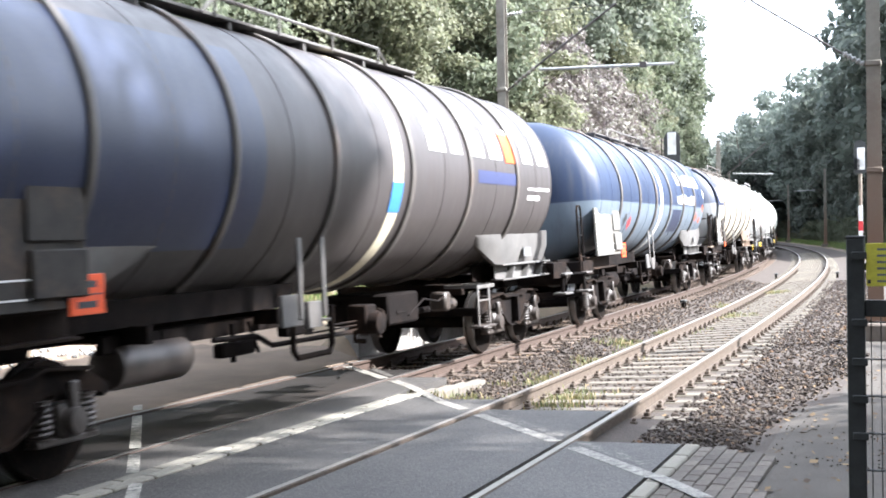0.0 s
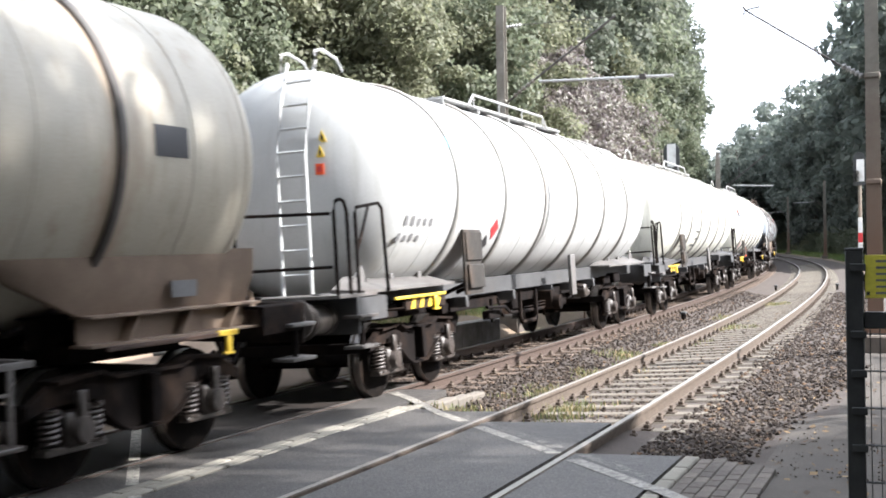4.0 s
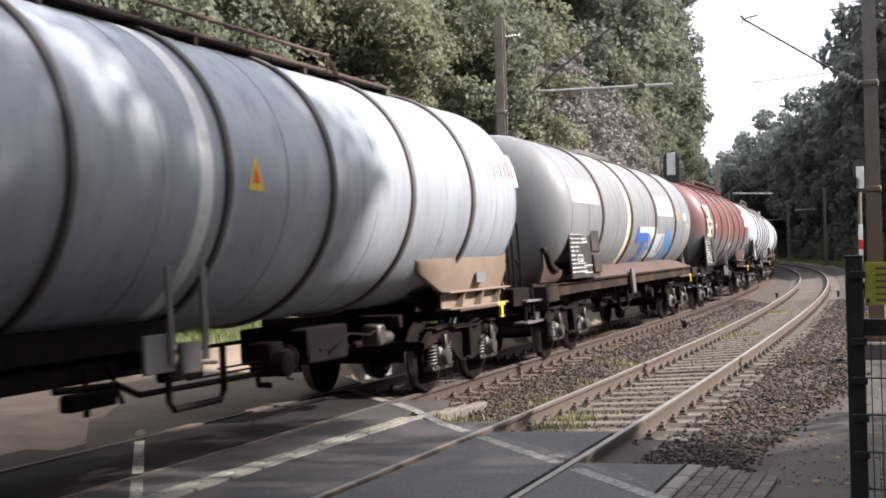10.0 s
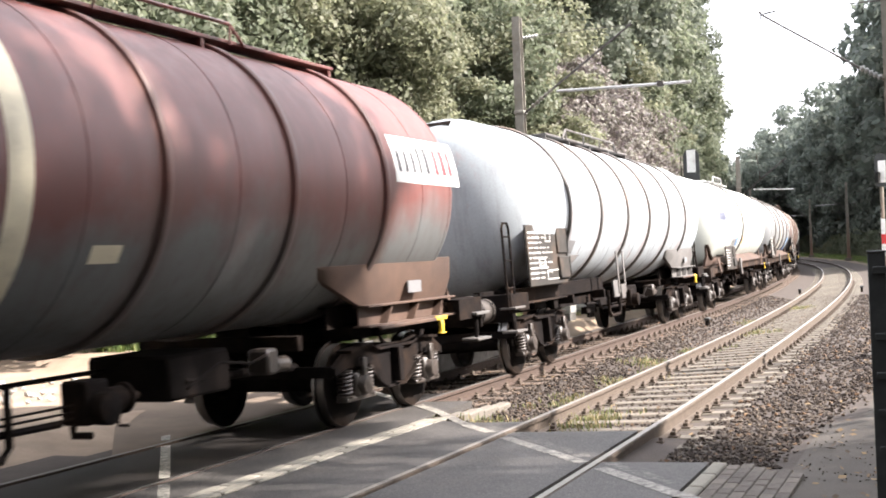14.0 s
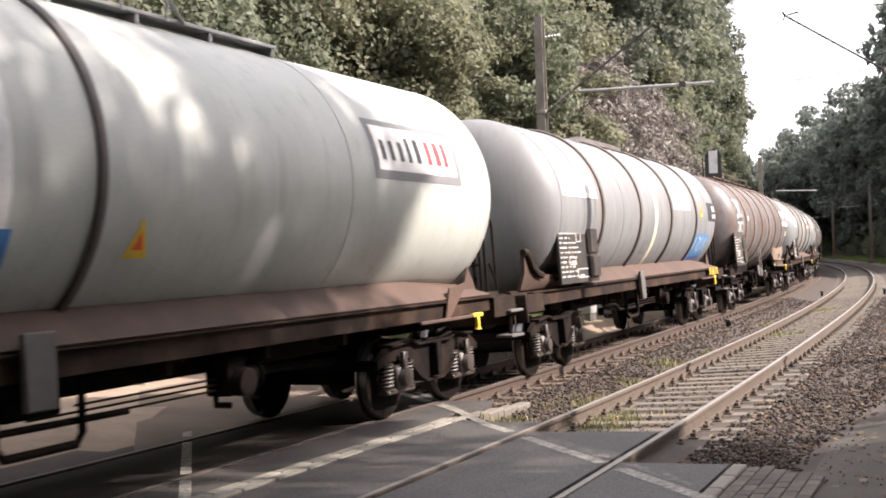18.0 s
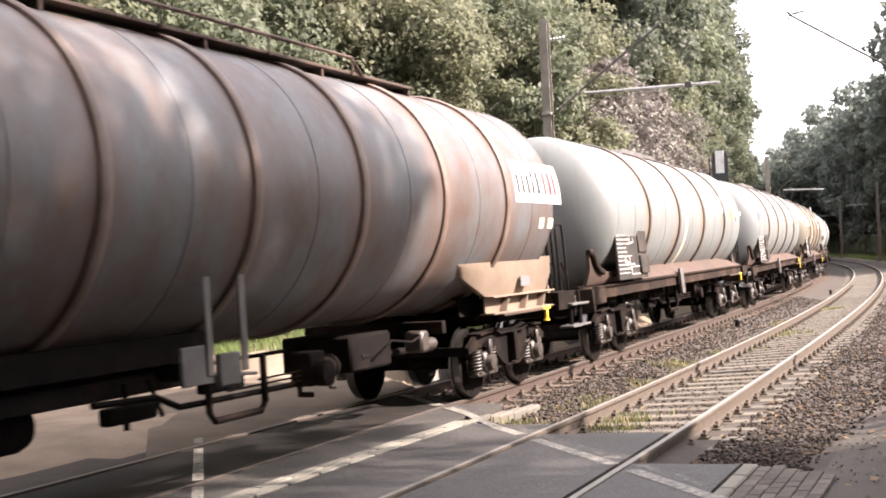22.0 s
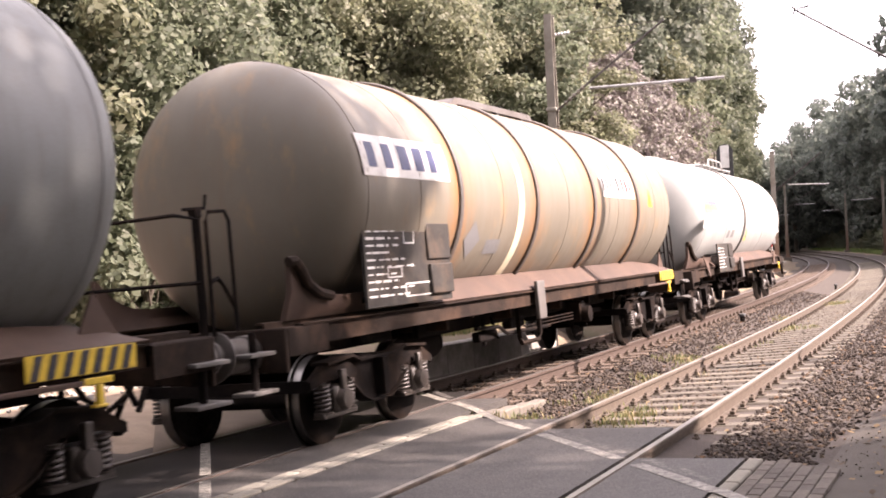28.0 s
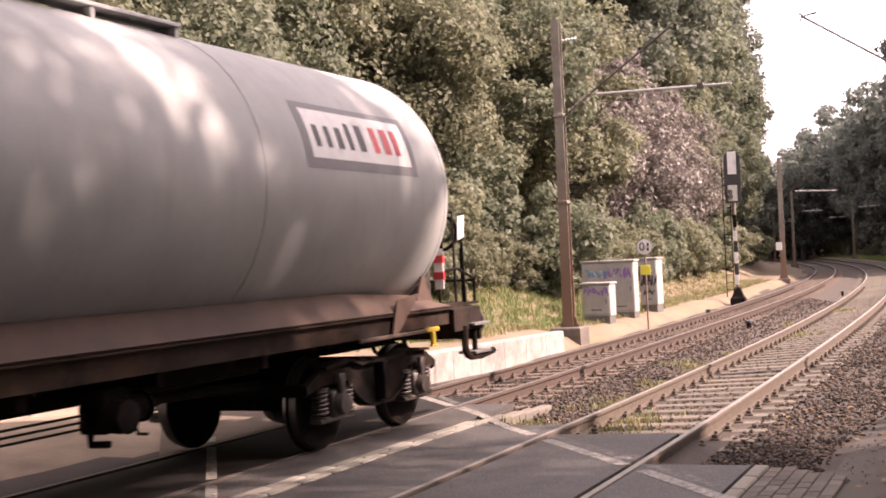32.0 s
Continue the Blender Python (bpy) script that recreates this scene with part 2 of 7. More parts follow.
    nt.links.new(rr.outputs[0], p.inputs["Roughness"])
    bump(nt, p, grain(nt, 1.3, 2.0, 0.5), 0.10, 0.03)
    return m


def aggregate(name, a, b, paint=None, cover=0.0):
    """Open-textured road surface: stone chips of mixed grey in dark binder; worn paint lies on the chips."""
    m, nt, p = mat(name)
    tc = nt.nodes.new("ShaderNodeTexCoord")
    chips = node(nt, "ShaderNodeTexVoronoi", Scale=62.0)
    nt.links.new(tc.outputs["Object"], chips.inputs["Vector"])
    sep = nt.nodes.new("ShaderNodeSeparateColor")
    nt.links.new(chips.outputs["Color"], sep.inputs[0])
    coarse = grain(nt, 0.7, 6.0, 0.65)
    col = mix(nt, ramp(nt, coarse, [(0.35, (0, 0, 0)), (0.68, (1, 1, 1))]), a, b)
    col = mix(nt, ramp(nt, sep.outputs[0], [(0.0, (0, 0, 0)), (0.55, (0, 0, 0)), (1.0, (0.7, 0.7, 0.7))]), col, tuple(min(1, 1.9 * x) for x in b))
    col = mix(nt, ramp(nt, chips.outputs["Distance"], [(0.35, (0, 0, 0)), (0.75, (0.8, 0.8, 0.8))]), col, tuple(0.4 * x for x in a))
    stain = grain(nt, 2.3, 7.0, 0.72)
    col = mix(nt, ramp(nt, stain, [(0.55, (0, 0, 0)), (0.74, (0.55, 0.55, 0.55))]), col, tuple(0.55 * x for x in a))
    if paint:
        wear = grain(nt, 14.0, 8.0, 0.8)
        worn = ramp(nt, wear, [(0.56 - 0.3 * cover, (0, 0, 0)), (0.80 - 0.3 * cover, (1, 1, 1))])
        tint = mix(nt, ramp(nt, stain, [(0.4, (0, 0, 0)), (0.7, (1, 1, 1))]), paint, tuple(0.7 * x for x in paint))
        col = mix(nt, worn, col, tint)
    nt.links.new(col, p.inputs["Base Color"])
    p.inputs["Roughness"].default_value = 0.68
    p.inputs["Specular IOR Level"].default_value = 0.5
    bump(nt, p, chips.outputs["Distance"], 0.5, 0.006)
    return m


ASPHALT = aggregate("asphalt", (0.037, 0.033, 0.030), (0.072, 0.065, 0.059))
PATH_DIRT = surface("path_dirt", (0.053, 0.045, 0.037), (0.084, 0.073, 0.060), 0.9, 0.95, dirt=(0.036, 0.029, 0.023), dirt_amount=0.75, bump_strength=0.5, fine=55)
SOIL = surface("ballast_bed", (0.040, 0.030, 0.024), (0.065, 0.050, 0.040), 3.0, 0.95, dirt=(0.038, 0.029, 0.023), bump_strength=0.8, fine=25)
GRASS_SOIL = surface("grassy_soil", (0.135, 0.098, 0.066), (0.20, 0.15, 0.10), 0.6, 0.95, dirt=(0.085, 0.10, 0.04), bump_strength=0.6, fine=20)
FOREST_SOIL = surface("forest_soil", (0.05, 0.045, 0.025), (0.08, 0.07, 0.04), 0.4, 0.95, dirt=(0.03, 0.04, 0.015), bump_strength=0.6, fine=10)
SAND = surface("sandy_ground", (0.215, 0.155, 0.108), (0.32, 0.245, 0.178), 0.8, 0.95, dirt=(0.09, 0.066, 0.047), dirt_amount=0.5, bump_strength=0.5, fine=40)
LINE = aggregate("road_paint", (0.037, 0.033, 0.030), (0.072, 0.065, 0.059), (0.316, 0.297, 0.256), 0.62)
LINE_OLD = aggregate("nearly_worn_road_paint", (0.037, 0.033, 0.030), (0.072, 0.065, 0.059), (0.289, 0.270, 0.230), 0.22)
# a real worn line, painted whiter than LINE to carry a reflection-like glare
LINE_GLARE = aggregate("glaring_road_paint", (0.037, 0.033, 0.030), (0.072, 0.065, 0.059), (0.413, 0.391, 0.339), 0.62)
# oil-stained, with the train's deep shadow put into the colour as well
ASPHALT_OIL_SHADE = surface("oily_shadowed_asphalt", (0.012, 0.010, 0.009), (0.022, 0.018, 0.016), 1.5, 0.75, dirt=(0.034, 0.026, 0.021), dirt_amount=0.4, bump_strength=0.35, fine=110, spec=0.25)
ROAD_DUSTY = surface("dusty_road", (0.100, 0.072, 0.051), (0.168, 0.124, 0.090), 0.8, 0.95, dirt=(0.058, 0.042, 0.030), dirt_amount=0.6, bump_strength=0.4, fine=60)
KERB = surface("kerb_stone", (0.197, 0.184, 0.150), (0.267, 0.246, 0.205), 4.0, 0.9, dirt=(0.083, 0.075, 0.061), dirt_amount=0.7, bump_strength=0.35, fine=80, spread=0.14)
EDGING = surface("dirty_edging", (0.13, 0.116, 0.098), (0.20, 0.18, 0.152), 4.0, 0.9, dirt=(0.07, 0.056, 0.044), dirt_amount=0.7, bump_strength=0.5, fine=50, spread=0.12)
PAVER = surface("paver", (0.085, 0.071, 0.059), (0.126, 0.106, 0.089), 5.0, 0.9, dirt=(0.089, 0.079, 0.065), dirt_amount=0.5, bump_strength=0.35, fine=80, spread=0.3)
RAIL_SIDE = surface("rail_rust", (0.064, 0.047, 0.034), (0.106, 0.080, 0.060), 12.0, 0.85, bump_strength=0.3, fine=90)
RAIL_TOP = surface("rail_head", (0.272, 0.252, 0.224), (0.200, 0.184, 0.160), 9.0, 0.48, metal=0.5, bump_strength=0.05)
RAIL_DULL = surface("dull_rail_head", (0.15, 0.14, 0.132), (0.10, 0.09, 0.083), 9.0, 0.5, metal=0.4, bump_strength=0.05)
SLEEPER = surface("concrete_sleeper", (0.107, 0.092, 0.072), (0.150, 0.131, 0.104), 5.0, 0.9, dirt=(0.080, 0.063, 0.048), dirt_amount=0.55, bump_strength=0.4, fine=60, spread=0.18)
SLEEPER_OLD = surface("brown_sleeper", (0.085, 0.060, 0.044), (0.130, 0.095, 0.071), 5.0, 0.9, dirt=(0.09, 0.06, 0.045), dirt_amount=0.6, bump_strength=0.4, fine=60, spread=0.18)
STONES = island_mat("ballast_stones", [(0.0, (0.016, 0.010, 0.007)), (0.45, (0.032, 0.022, 0.015)), (0.8, (0.052, 0.037, 0.027)), (0.95, (0.089, 0.069, 0.051)), (1.0, (0.125, 0.066, 0.030))])
CONCRETE = surface("weathered_concrete", (0.34, 0.33, 0.31), (0.46, 0.45, 0.42), 1.6, 0.9, dirt=(0.16, 0.15, 0.13), dirt_amount=0.6, bump_strength=0.4, fine=40)
WALL_CONCRETE = surface("stained_concrete_wall", (0.22, 0.205, 0.185), (0.34, 0.32, 0.295), 3.5, 0.9, dirt=(0.08, 0.072, 0.064), dirt_amount=0.8, bump_strength=0.5, fine=30)
BOARD_PALE = plain("pale_signal_plate", (0.55, 0.54, 0.48), 0.6)
FOOT = surface("brown_stained_concrete", (0.10, 0.082, 0.068), (0.16, 0.135, 0.115), 4.0, 0.9, dirt=(0.05, 0.038, 0.03), bump_strength=0.4, fine=40)
RAIL_RUST = surface("brown_rail_rust", (0.040, 0.025, 0.018), (0.070, 0.044, 0.031), 12.0, 0.85, bump_strength=0.3, fine=90)
def mast_steel():
    """Old galvanised steel: dull grey above, brown brake dust and rust on the lower metres."""
    m = surface("mast_steel", (0.17, 0.155, 0.128), (0.25, 0.23, 0.195), 3.0, 0.7, dirt=(0.11, 0.08, 0.06), bump_strength=0.2)
    nt = m.node_tree
    p = nt.nodes["Principled BSDF"]
    src = p.inputs["Base Color"].links[0].from_socket
    tc = nt.nodes.new("ShaderNodeTexCoord")
    xyz = nt.nodes.new("ShaderNodeSeparateXYZ")
    nt.links.new(tc.outputs["Object"], xyz.inputs[0])
    add = nt.nodes.new("ShaderNodeMath")
    add.operation = "MULTIPLY_ADD"
    add.inputs[1].default_value = 2.5
    nt.links.new(grain(nt, 2.0, 6.0, 0.7), add.inputs[0])
    nt.links.new(xyz.outputs[2], add.inputs[2])
    fade = node(nt, "ShaderNodeMapRange", **{"From Min": 2.6, "From Max": 5.6})
    nt.links.new(add.outputs[0], fade.inputs[0])
    nt.links.new(mix(nt, fade.outputs[0], (0.15, 0.092, 0.062), src), p.inputs["Base Color"])
    return m


MAST_STEEL = mast_steel()
GALV = surface("galvanised_steel", (0.34, 0.345, 0.345), (0.44, 0.44, 0.435), 6.0, 0.5, metal=0.3, dirt=(0.22, 0.2, 0.18), bump_strength=0.1)
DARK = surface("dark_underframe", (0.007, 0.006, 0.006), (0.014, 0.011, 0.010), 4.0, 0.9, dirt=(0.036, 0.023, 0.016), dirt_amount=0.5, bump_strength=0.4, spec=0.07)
FRAME_BROWN = surface("rusty_underframe", (0.017, 0.012, 0.010), (0.035, 0.024, 0.018), 3.0, 0.85, dirt=(0.084, 0.049, 0.032), dirt_amount=0.55, bump_strength=0.35, spec=0.12)
SADDLE_BROWN = surface("rusty_saddle", (0.055, 0.030, 0.020), (0.089, 0.051, 0.034), 2.0, 0.75, dirt=(0.028, 0.018, 0.015), dirt_amount=0.7, bump_strength=0.2)
FRAME_GREY = surface("grey_underframe", (0.04, 0.04, 0.042), (0.065, 0.065, 0.066), 3.0, 0.65, dirt=(0.05, 0.045, 0.04), bump_strength=0.15)
BUFFER_STEEL = surface("worn_buffer_steel", (0.05, 0.044, 0.04), (0.10, 0.088, 0.08), 4.0, 0.5, dirt=(0.02, 0.015, 0.012), dirt_amount=0.6, bump_strength=0.2, spec=0.4)
SADDLE_TAN = surface("tan_saddle", (0.170, 0.123, 0.088), (0.238, 0.178, 0.132), 2.0, 0.75, dirt=(0.093, 0.061, 0.043), dirt_amount=0.5, bump_strength=0.2)
SADDLE_GREY = surface("grey_saddle", (0.085, 0.081, 0.078), (0.135, 0.128, 0.122), 2.0, 0.7, dirt=(0.06, 0.045, 0.036), dirt_amount=0.6, bump_strength=0.2)
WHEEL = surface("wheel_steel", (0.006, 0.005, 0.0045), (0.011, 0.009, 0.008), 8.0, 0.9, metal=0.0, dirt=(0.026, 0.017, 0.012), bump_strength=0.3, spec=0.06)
TREAD = surface("wheel_tread", (0.26, 0.25, 0.24), (0.18, 0.17, 0.16), 8.0, 0.35, metal=0.9, bump_strength=0.05)
AXLEBOX = surface("greasy_casting", (0.034, 0.027, 0.023), (0.066, 0.053, 0.045), 7.0, 0.45, dirt=(0.05, 0.04, 0.035), bump_strength=0.3, spec=0.5)
BOARD = surface("dark_data_board", (0.030, 0.028, 0.026), (0.052, 0.047, 0.042), 5.0, 0.65, dirt=(0.10, 0.068, 0.048), dirt_amount=0.5, bump_strength=0.08, spec=0.18)
BOARD_GREY = surface("grey_data_board", (0.115, 0.11, 0.10), (0.15, 0.145, 0.132), 5.0, 0.6, dirt=(0.13, 0.11, 0.09), bump_strength=0.08)
MARK_WHITE = surface("white_marking", (0.72, 0.72, 0.70), (0.6, 0.6, 0.58), 6.0, 0.6, dirt=(0.33, 0.3, 0.27), dirt_amount=0.4, bump_strength=0.0)
MARK_DARK = plain("dark_marking", (0.03, 0.03, 0.035), 0.55)
MARK_NAVY = plain("navy_marking", (0.035, 0.045, 0.12), 0.5)
MARK_RED = plain("red_marking", (0.55, 0.035, 0.04), 0.5)
MARK_BLUE = plain("blue_marking", (0.05, 0.20, 0.50), 0.5)
MARK_YELLOW = plain("yellow_marking", (0.72, 0.50, 0.04), 0.5)
MARK_ORANGE = plain("orange_marking", (0.80, 0.095, 0.012), 0.5)
MARK_CREAM = surface("cream_band", (0.66, 0.60, 0.44), (0.58, 0.52, 0.38), 4.0, 0.55, dirt=(0.3, 0.26, 0.2), bump_strength=0.0)
SIGN_YELLOW = plain("sign_yellow", (0.72, 0.66, 0.08), 0.5)
FENCE_DARK = surface("dark_fence_paint", (0.022, 0.024, 0.024), (0.04, 0.042, 0.042), 9.0, 0.55, bump_strength=0.1)
CABINET = surface("grey_cabinet", (0.25, 0.25, 0.235), (0.33, 0.33, 0.31), 2.5, 0.7, dirt=(0.2, 0.18, 0.15), bump_strength=0.1)
CABINET_DARK = plain("dark_cabinet_base", (0.10, 0.095, 0.085), 0.8)
SPRAY_PURPLE = plain("purple_spray", (0.20, 0.09, 0.30), 0.6)
SPRAY_BLUE = plain("blue_spray", (0.05, 0.20, 0.42), 0.6)
SPRAY_BLACK = plain("black_spray", (0.02, 0.02, 0.025), 0.6)
BARK = surface("bark", (0.055, 0.045, 0.035), (0.10, 0.085, 0.065), 4.0, 0.95, dirt=(0.04, 0.05, 0.025), bump_strength=0.8, fine=18)
LITTER = island_mat("dead_leaves", [(0.0, (0.043, 0.027, 0.017)), (0.5, (0.102, 0.064, 0.034)), (1.0, (0.221, 0.153, 0.076))], 0.9, 0.1)
WIRE = plain("wire_metal", (0.10, 0.09, 0.085), 0.5, 0.5)
LEAF_GREEN = island_mat("leaf_green", [(0.0, (0.105, 0.125, 0.080)), (0.5, (0.150, 0.172, 0.112)), (0.85, (0.175, 0.195, 0.132)), (1.0, (0.22, 0.23, 0.17))], 0.6, 0.6)
LEAF_DARK = island_mat("leaf_dark_green", [(0.0, (0.088, 0.105, 0.078)), (0.6, (0.122, 0.140, 0.104)), (1.0, (0.17, 0.185, 0.14))], 0.6, 0.6)
LEAF_OLIVE = island_mat("leaf_olive", [(0.0, (0.128, 0.138, 0.085)), (0.5, (0.175, 0.186, 0.115)), (1.0, (0.235, 0.235, 0.16))], 0.6, 0.6)
LEAF_HILL = island_mat("leaf_blue_green", [(0.0, (0.098, 0.118, 0.100)), (0.6, (0.130, 0.152, 0.128)), (1.0, (0.18, 0.198, 0.165))], 0.6, 0.62)
LEAF_PURPLE = island_mat("leaf_purple", [(0.0, (0.095, 0.075, 0.078)), (0.40, (0.150, 0.125, 0.118)), (0.66, (0.175, 0.178, 0.130)), (0.90, (0.235, 0.215, 0.195)), (1.0, (0.33, 0.31, 0.30))], 0.55, 0.4)
GRASS_GREEN = island_mat("green_grass_blades", [(0.0, (0.07, 0.12, 0.03)), (0.6, (0.12, 0.18, 0.05)), (1.0, (0.22, 0.24, 0.09))], 0.7, 0.35)
GRASS_BLADES = island_mat("grass_blades", [(0.0, (0.08, 0.11, 0.035)), (0.5, (0.15, 0.16, 0.06)), (0.8, (0.27, 0.22, 0.11)), (1.0, (0.36, 0.28, 0.17))], 0.8, 0.25)

# ---- building helpers ----
def link_mesh(name, verts, faces, material, smooth=False):
    me = bpy.data.meshes.new(name)
    me.from_pydata(verts, [], faces)
    for mm in material if isinstance(material, (list, tuple)) else [material]:
        me.materials.append(mm)
    if smooth:
        me.shade_smooth()
    me.update()
    return me


class Shape:
    """Gathers vertices and faces of one mesh."""

    def __init__(self):
        self.v, self.f = [], []

    def add(self, verts, faces):
        n = len(self.v)
        self.v += [tuple(p) for p in verts]
        self.f += [tuple(i + n for i in f) for f in faces]
        return self

    def box(self, x0, x1, y0, y1, z0, z1, bevel=0.0):
        if bevel <= 0:
            v = [(x, y, z) for z in (z0, z1) for y in (y0, y1) for x in (x0, x1)]
            return self.add(v, [(0, 2, 3, 1), (4, 5, 7, 6), (0, 1, 5, 4), (2, 6, 7, 3), (0, 4, 6, 2), (1, 3, 7, 5)])
        b = bevel
        rings = []
        for z, d in ((z0, b), (z0 + b, 0), (z1 - b, 0), (z1, b)):
            rings.append([(x0 + d + (b - d) * 0, y0 + d + b - d, z), (x0 + b, y0 + d, z), (x1 - b, y0 + d, z), (x1 - d, y0 + b, z),
                          (x1 - d, y1 - b, z), (x1 - b, y1 - d, z), (x0 + b, y1 - d, z), (x0 + d, y1 - b, z)])
        return self.loft(rings, True, True)

    def loft(self, rings, closed=True, caps=True):
        n, k = len(rings[0]), len(rings)
        faces = []
        for a in range(k - 1):
            for i in range(n if closed else n - 1):
                j = (i + 1) % n
                faces.append((a * n + i, a * n + j, (a + 1) * n + j, (a + 1) * n + i))
        if caps:
            faces.append(tuple(range(n - 1, -1, -1)))
            faces.append(tuple((k - 1) * n + i for i in range(n)))
        return self.add([p for r in rings for p in r], faces)

    def tube(self, points, r, n=8):
        pts = [Vector(p) for p in points]
        rings = []
        for i, p in enumerate(pts):
            d = (pts[min(i + 1, len(pts) - 1)] - pts[max(i - 1, 0)]).normalized()
            a = d.orthogonal().normalized() if abs(d.z) > 0.95 else d.cross(Vector((0, 0, 1))).normalized()
            b = d.cross(a)
            rings.append([p + a * (r * math.cos(2 * math.pi * j / n)) + b * (r * math.sin(2 * math.pi * j / n)) for j in range(n)])
        return self.loft(rings)

    def revolve(self, profile, axis="x", n=48, centre=(0, 0, 0), caps=True):
        """profile: (along the axis, radius)."""
        rings = []
        cx, cy, cz = centre
        for x, r in profile:
            ring = []
            for j in range(n):
                c, s = r * math.cos(2 * math.pi * j / n), r * math.sin(2 * math.pi * j / n)
                ring.append({"x": (cx + x, cy + c, cz + s), "y": (cx + s, cy + x, cz + c), "z": (cx + c, cy + s, cz + x)}[axis])
            rings.append(ring)
        return self.loft(rings, True, caps)

    def prism(self, outline, y0, y1):
        """An outline in x and z, pushed from y0 to y1."""
        return self.loft([[(x, y, z) for x, z in outline] for y in (y0, y1)])

    def mesh(self, name, material, smooth=False):
        me = link_mesh(name, self.v, self.f, material)
        bm = bmesh.new()
        bm.from_mesh(me)
        bmesh.ops.recalc_face_normals(bm, faces=bm.faces)
        bm.to_mesh(me)
        bm.free()
        if smooth:
            me.shade_smooth()
            me.set_sharp_from_angle(angle=radians(38))
        return me


def part(name, shape, material, parent, label="", smooth=True, m=None):
    me = shape if isinstance(shape, bpy.types.Mesh) else shape.mesh(name, material, smooth)
    ob = new(name, me)
    ob.parent = parent
    if m is not None:
        ob.matrix_basis = m
    return tagged(ob, label)


def thing(name, m, label, category, group="", kind=""):
    ob = new(name)
    ob.empty_display_size = 0.3
    ob.matrix_basis = m
    return tagged(ob, label, category, group, kind)


# ---- the plan: arc length s along the tracks, offset o to the right of the near track's middle ----
RADIUS, HEADING, NEAR = 703.50, 0.40303, 3.6637
TRACK_GAP = 3.531                      # from the near track's middle to the far track's
FAR_Z = -0.054
CANT_NEAR, CANT_FAR = 0.126, 0.097
FALL = 0.0047                          # the line falls away with s
MID = Vector((-NEAR * math.cos(HEADING) - RADIUS * math.cos(HEADING), NEAR * math.sin(HEADING) + RADIUS * math.sin(HEADING), 0))


def cant_part(s):
    return min(1.0, max(0.0, (s - 2) / 25))


def plan(s, o, z=0.0):
    th = HEADING - s / RADIUS
    return Vector((MID.x + (RADIUS + o) * math.cos(th), MID.y - (RADIUS + o) * math.sin(th), z))


def yaw_at(s):
    """The turn that points x along the track."""
    return math.degrees(math.pi / 2 - (HEADING - s / RADIUS))


def near_top(s, o):
    return CANT_NEAR * cant_part(s) * o / 1.505 - FALL * min(150.0, max(s, 0.0))


def far_top(s, o):
    return FAR_Z + CANT_FAR * cant_part(s) * (o + TRACK_GAP) / 1.505 - FALL * min(150.0, max(s, 0.0))


def rail_plane(s, o):
    """The height of the plane through the rails' tops."""
    a, b = -2.1, -1.4
    if o >= b:
        return near_top(s, min(o, 1.8))
    if o <= a:
        return far_top(s, max(o, -TRACK_GAP - 1.6))
    w = (o - a) / (b - a)
    return far_top(s, a) * (1 - w) + near_top(s, b) * w


def smooth_step(a, b, x):
    t = min(1.0, max(0.0, (x - a) / (b - a)))
    return t * t * (3 - 2 * t)


def ground_z(s, o):
    z = rail_plane(s, o)
    edge = 12.7 - 1.13 * (o + 1.66)
    if o > -1.75:
        edge = 11.6 if o < 0.75 else 9.6
    crossing = 1 - smooth_step(edge - 0.15, edge + 0.25, s)
    bed = z - 0.20 * (1 - crossing) - 0.08 * crossing
    fall = -FALL * min(150.0, max(s, 0.0))
    if o > 1.8:
        side = -0.02 + fall * 0.9
        k = smooth_step(1.85, 2.7, o)
        bed = bed * (1 - k) + side * k
        bed += 0.36 * min(max(0.0, o - 14), 55) * smooth_step(30, 80, s)
    if o < -5.0:
        k = smooth_step(5.35, 6.0, -o)
        bed = bed * (1 - k) + (-0.04 + fall) * k
        bed += 0.24 * smooth_step(17.4, 18.2, s) * (1 - smooth_step(25.9, 27.0, s)) * smooth_step(5.42, 5.6, -o)
        bank = smooth_step(18, 25, s + 1.0 * (o + 9))
        bed += bank * 0.45 * max(0.0, min(-o, 40) - 8.0) + (1 - bank) * 0.25 * max(0.0, min(-o, 40) - 20)
    return bed


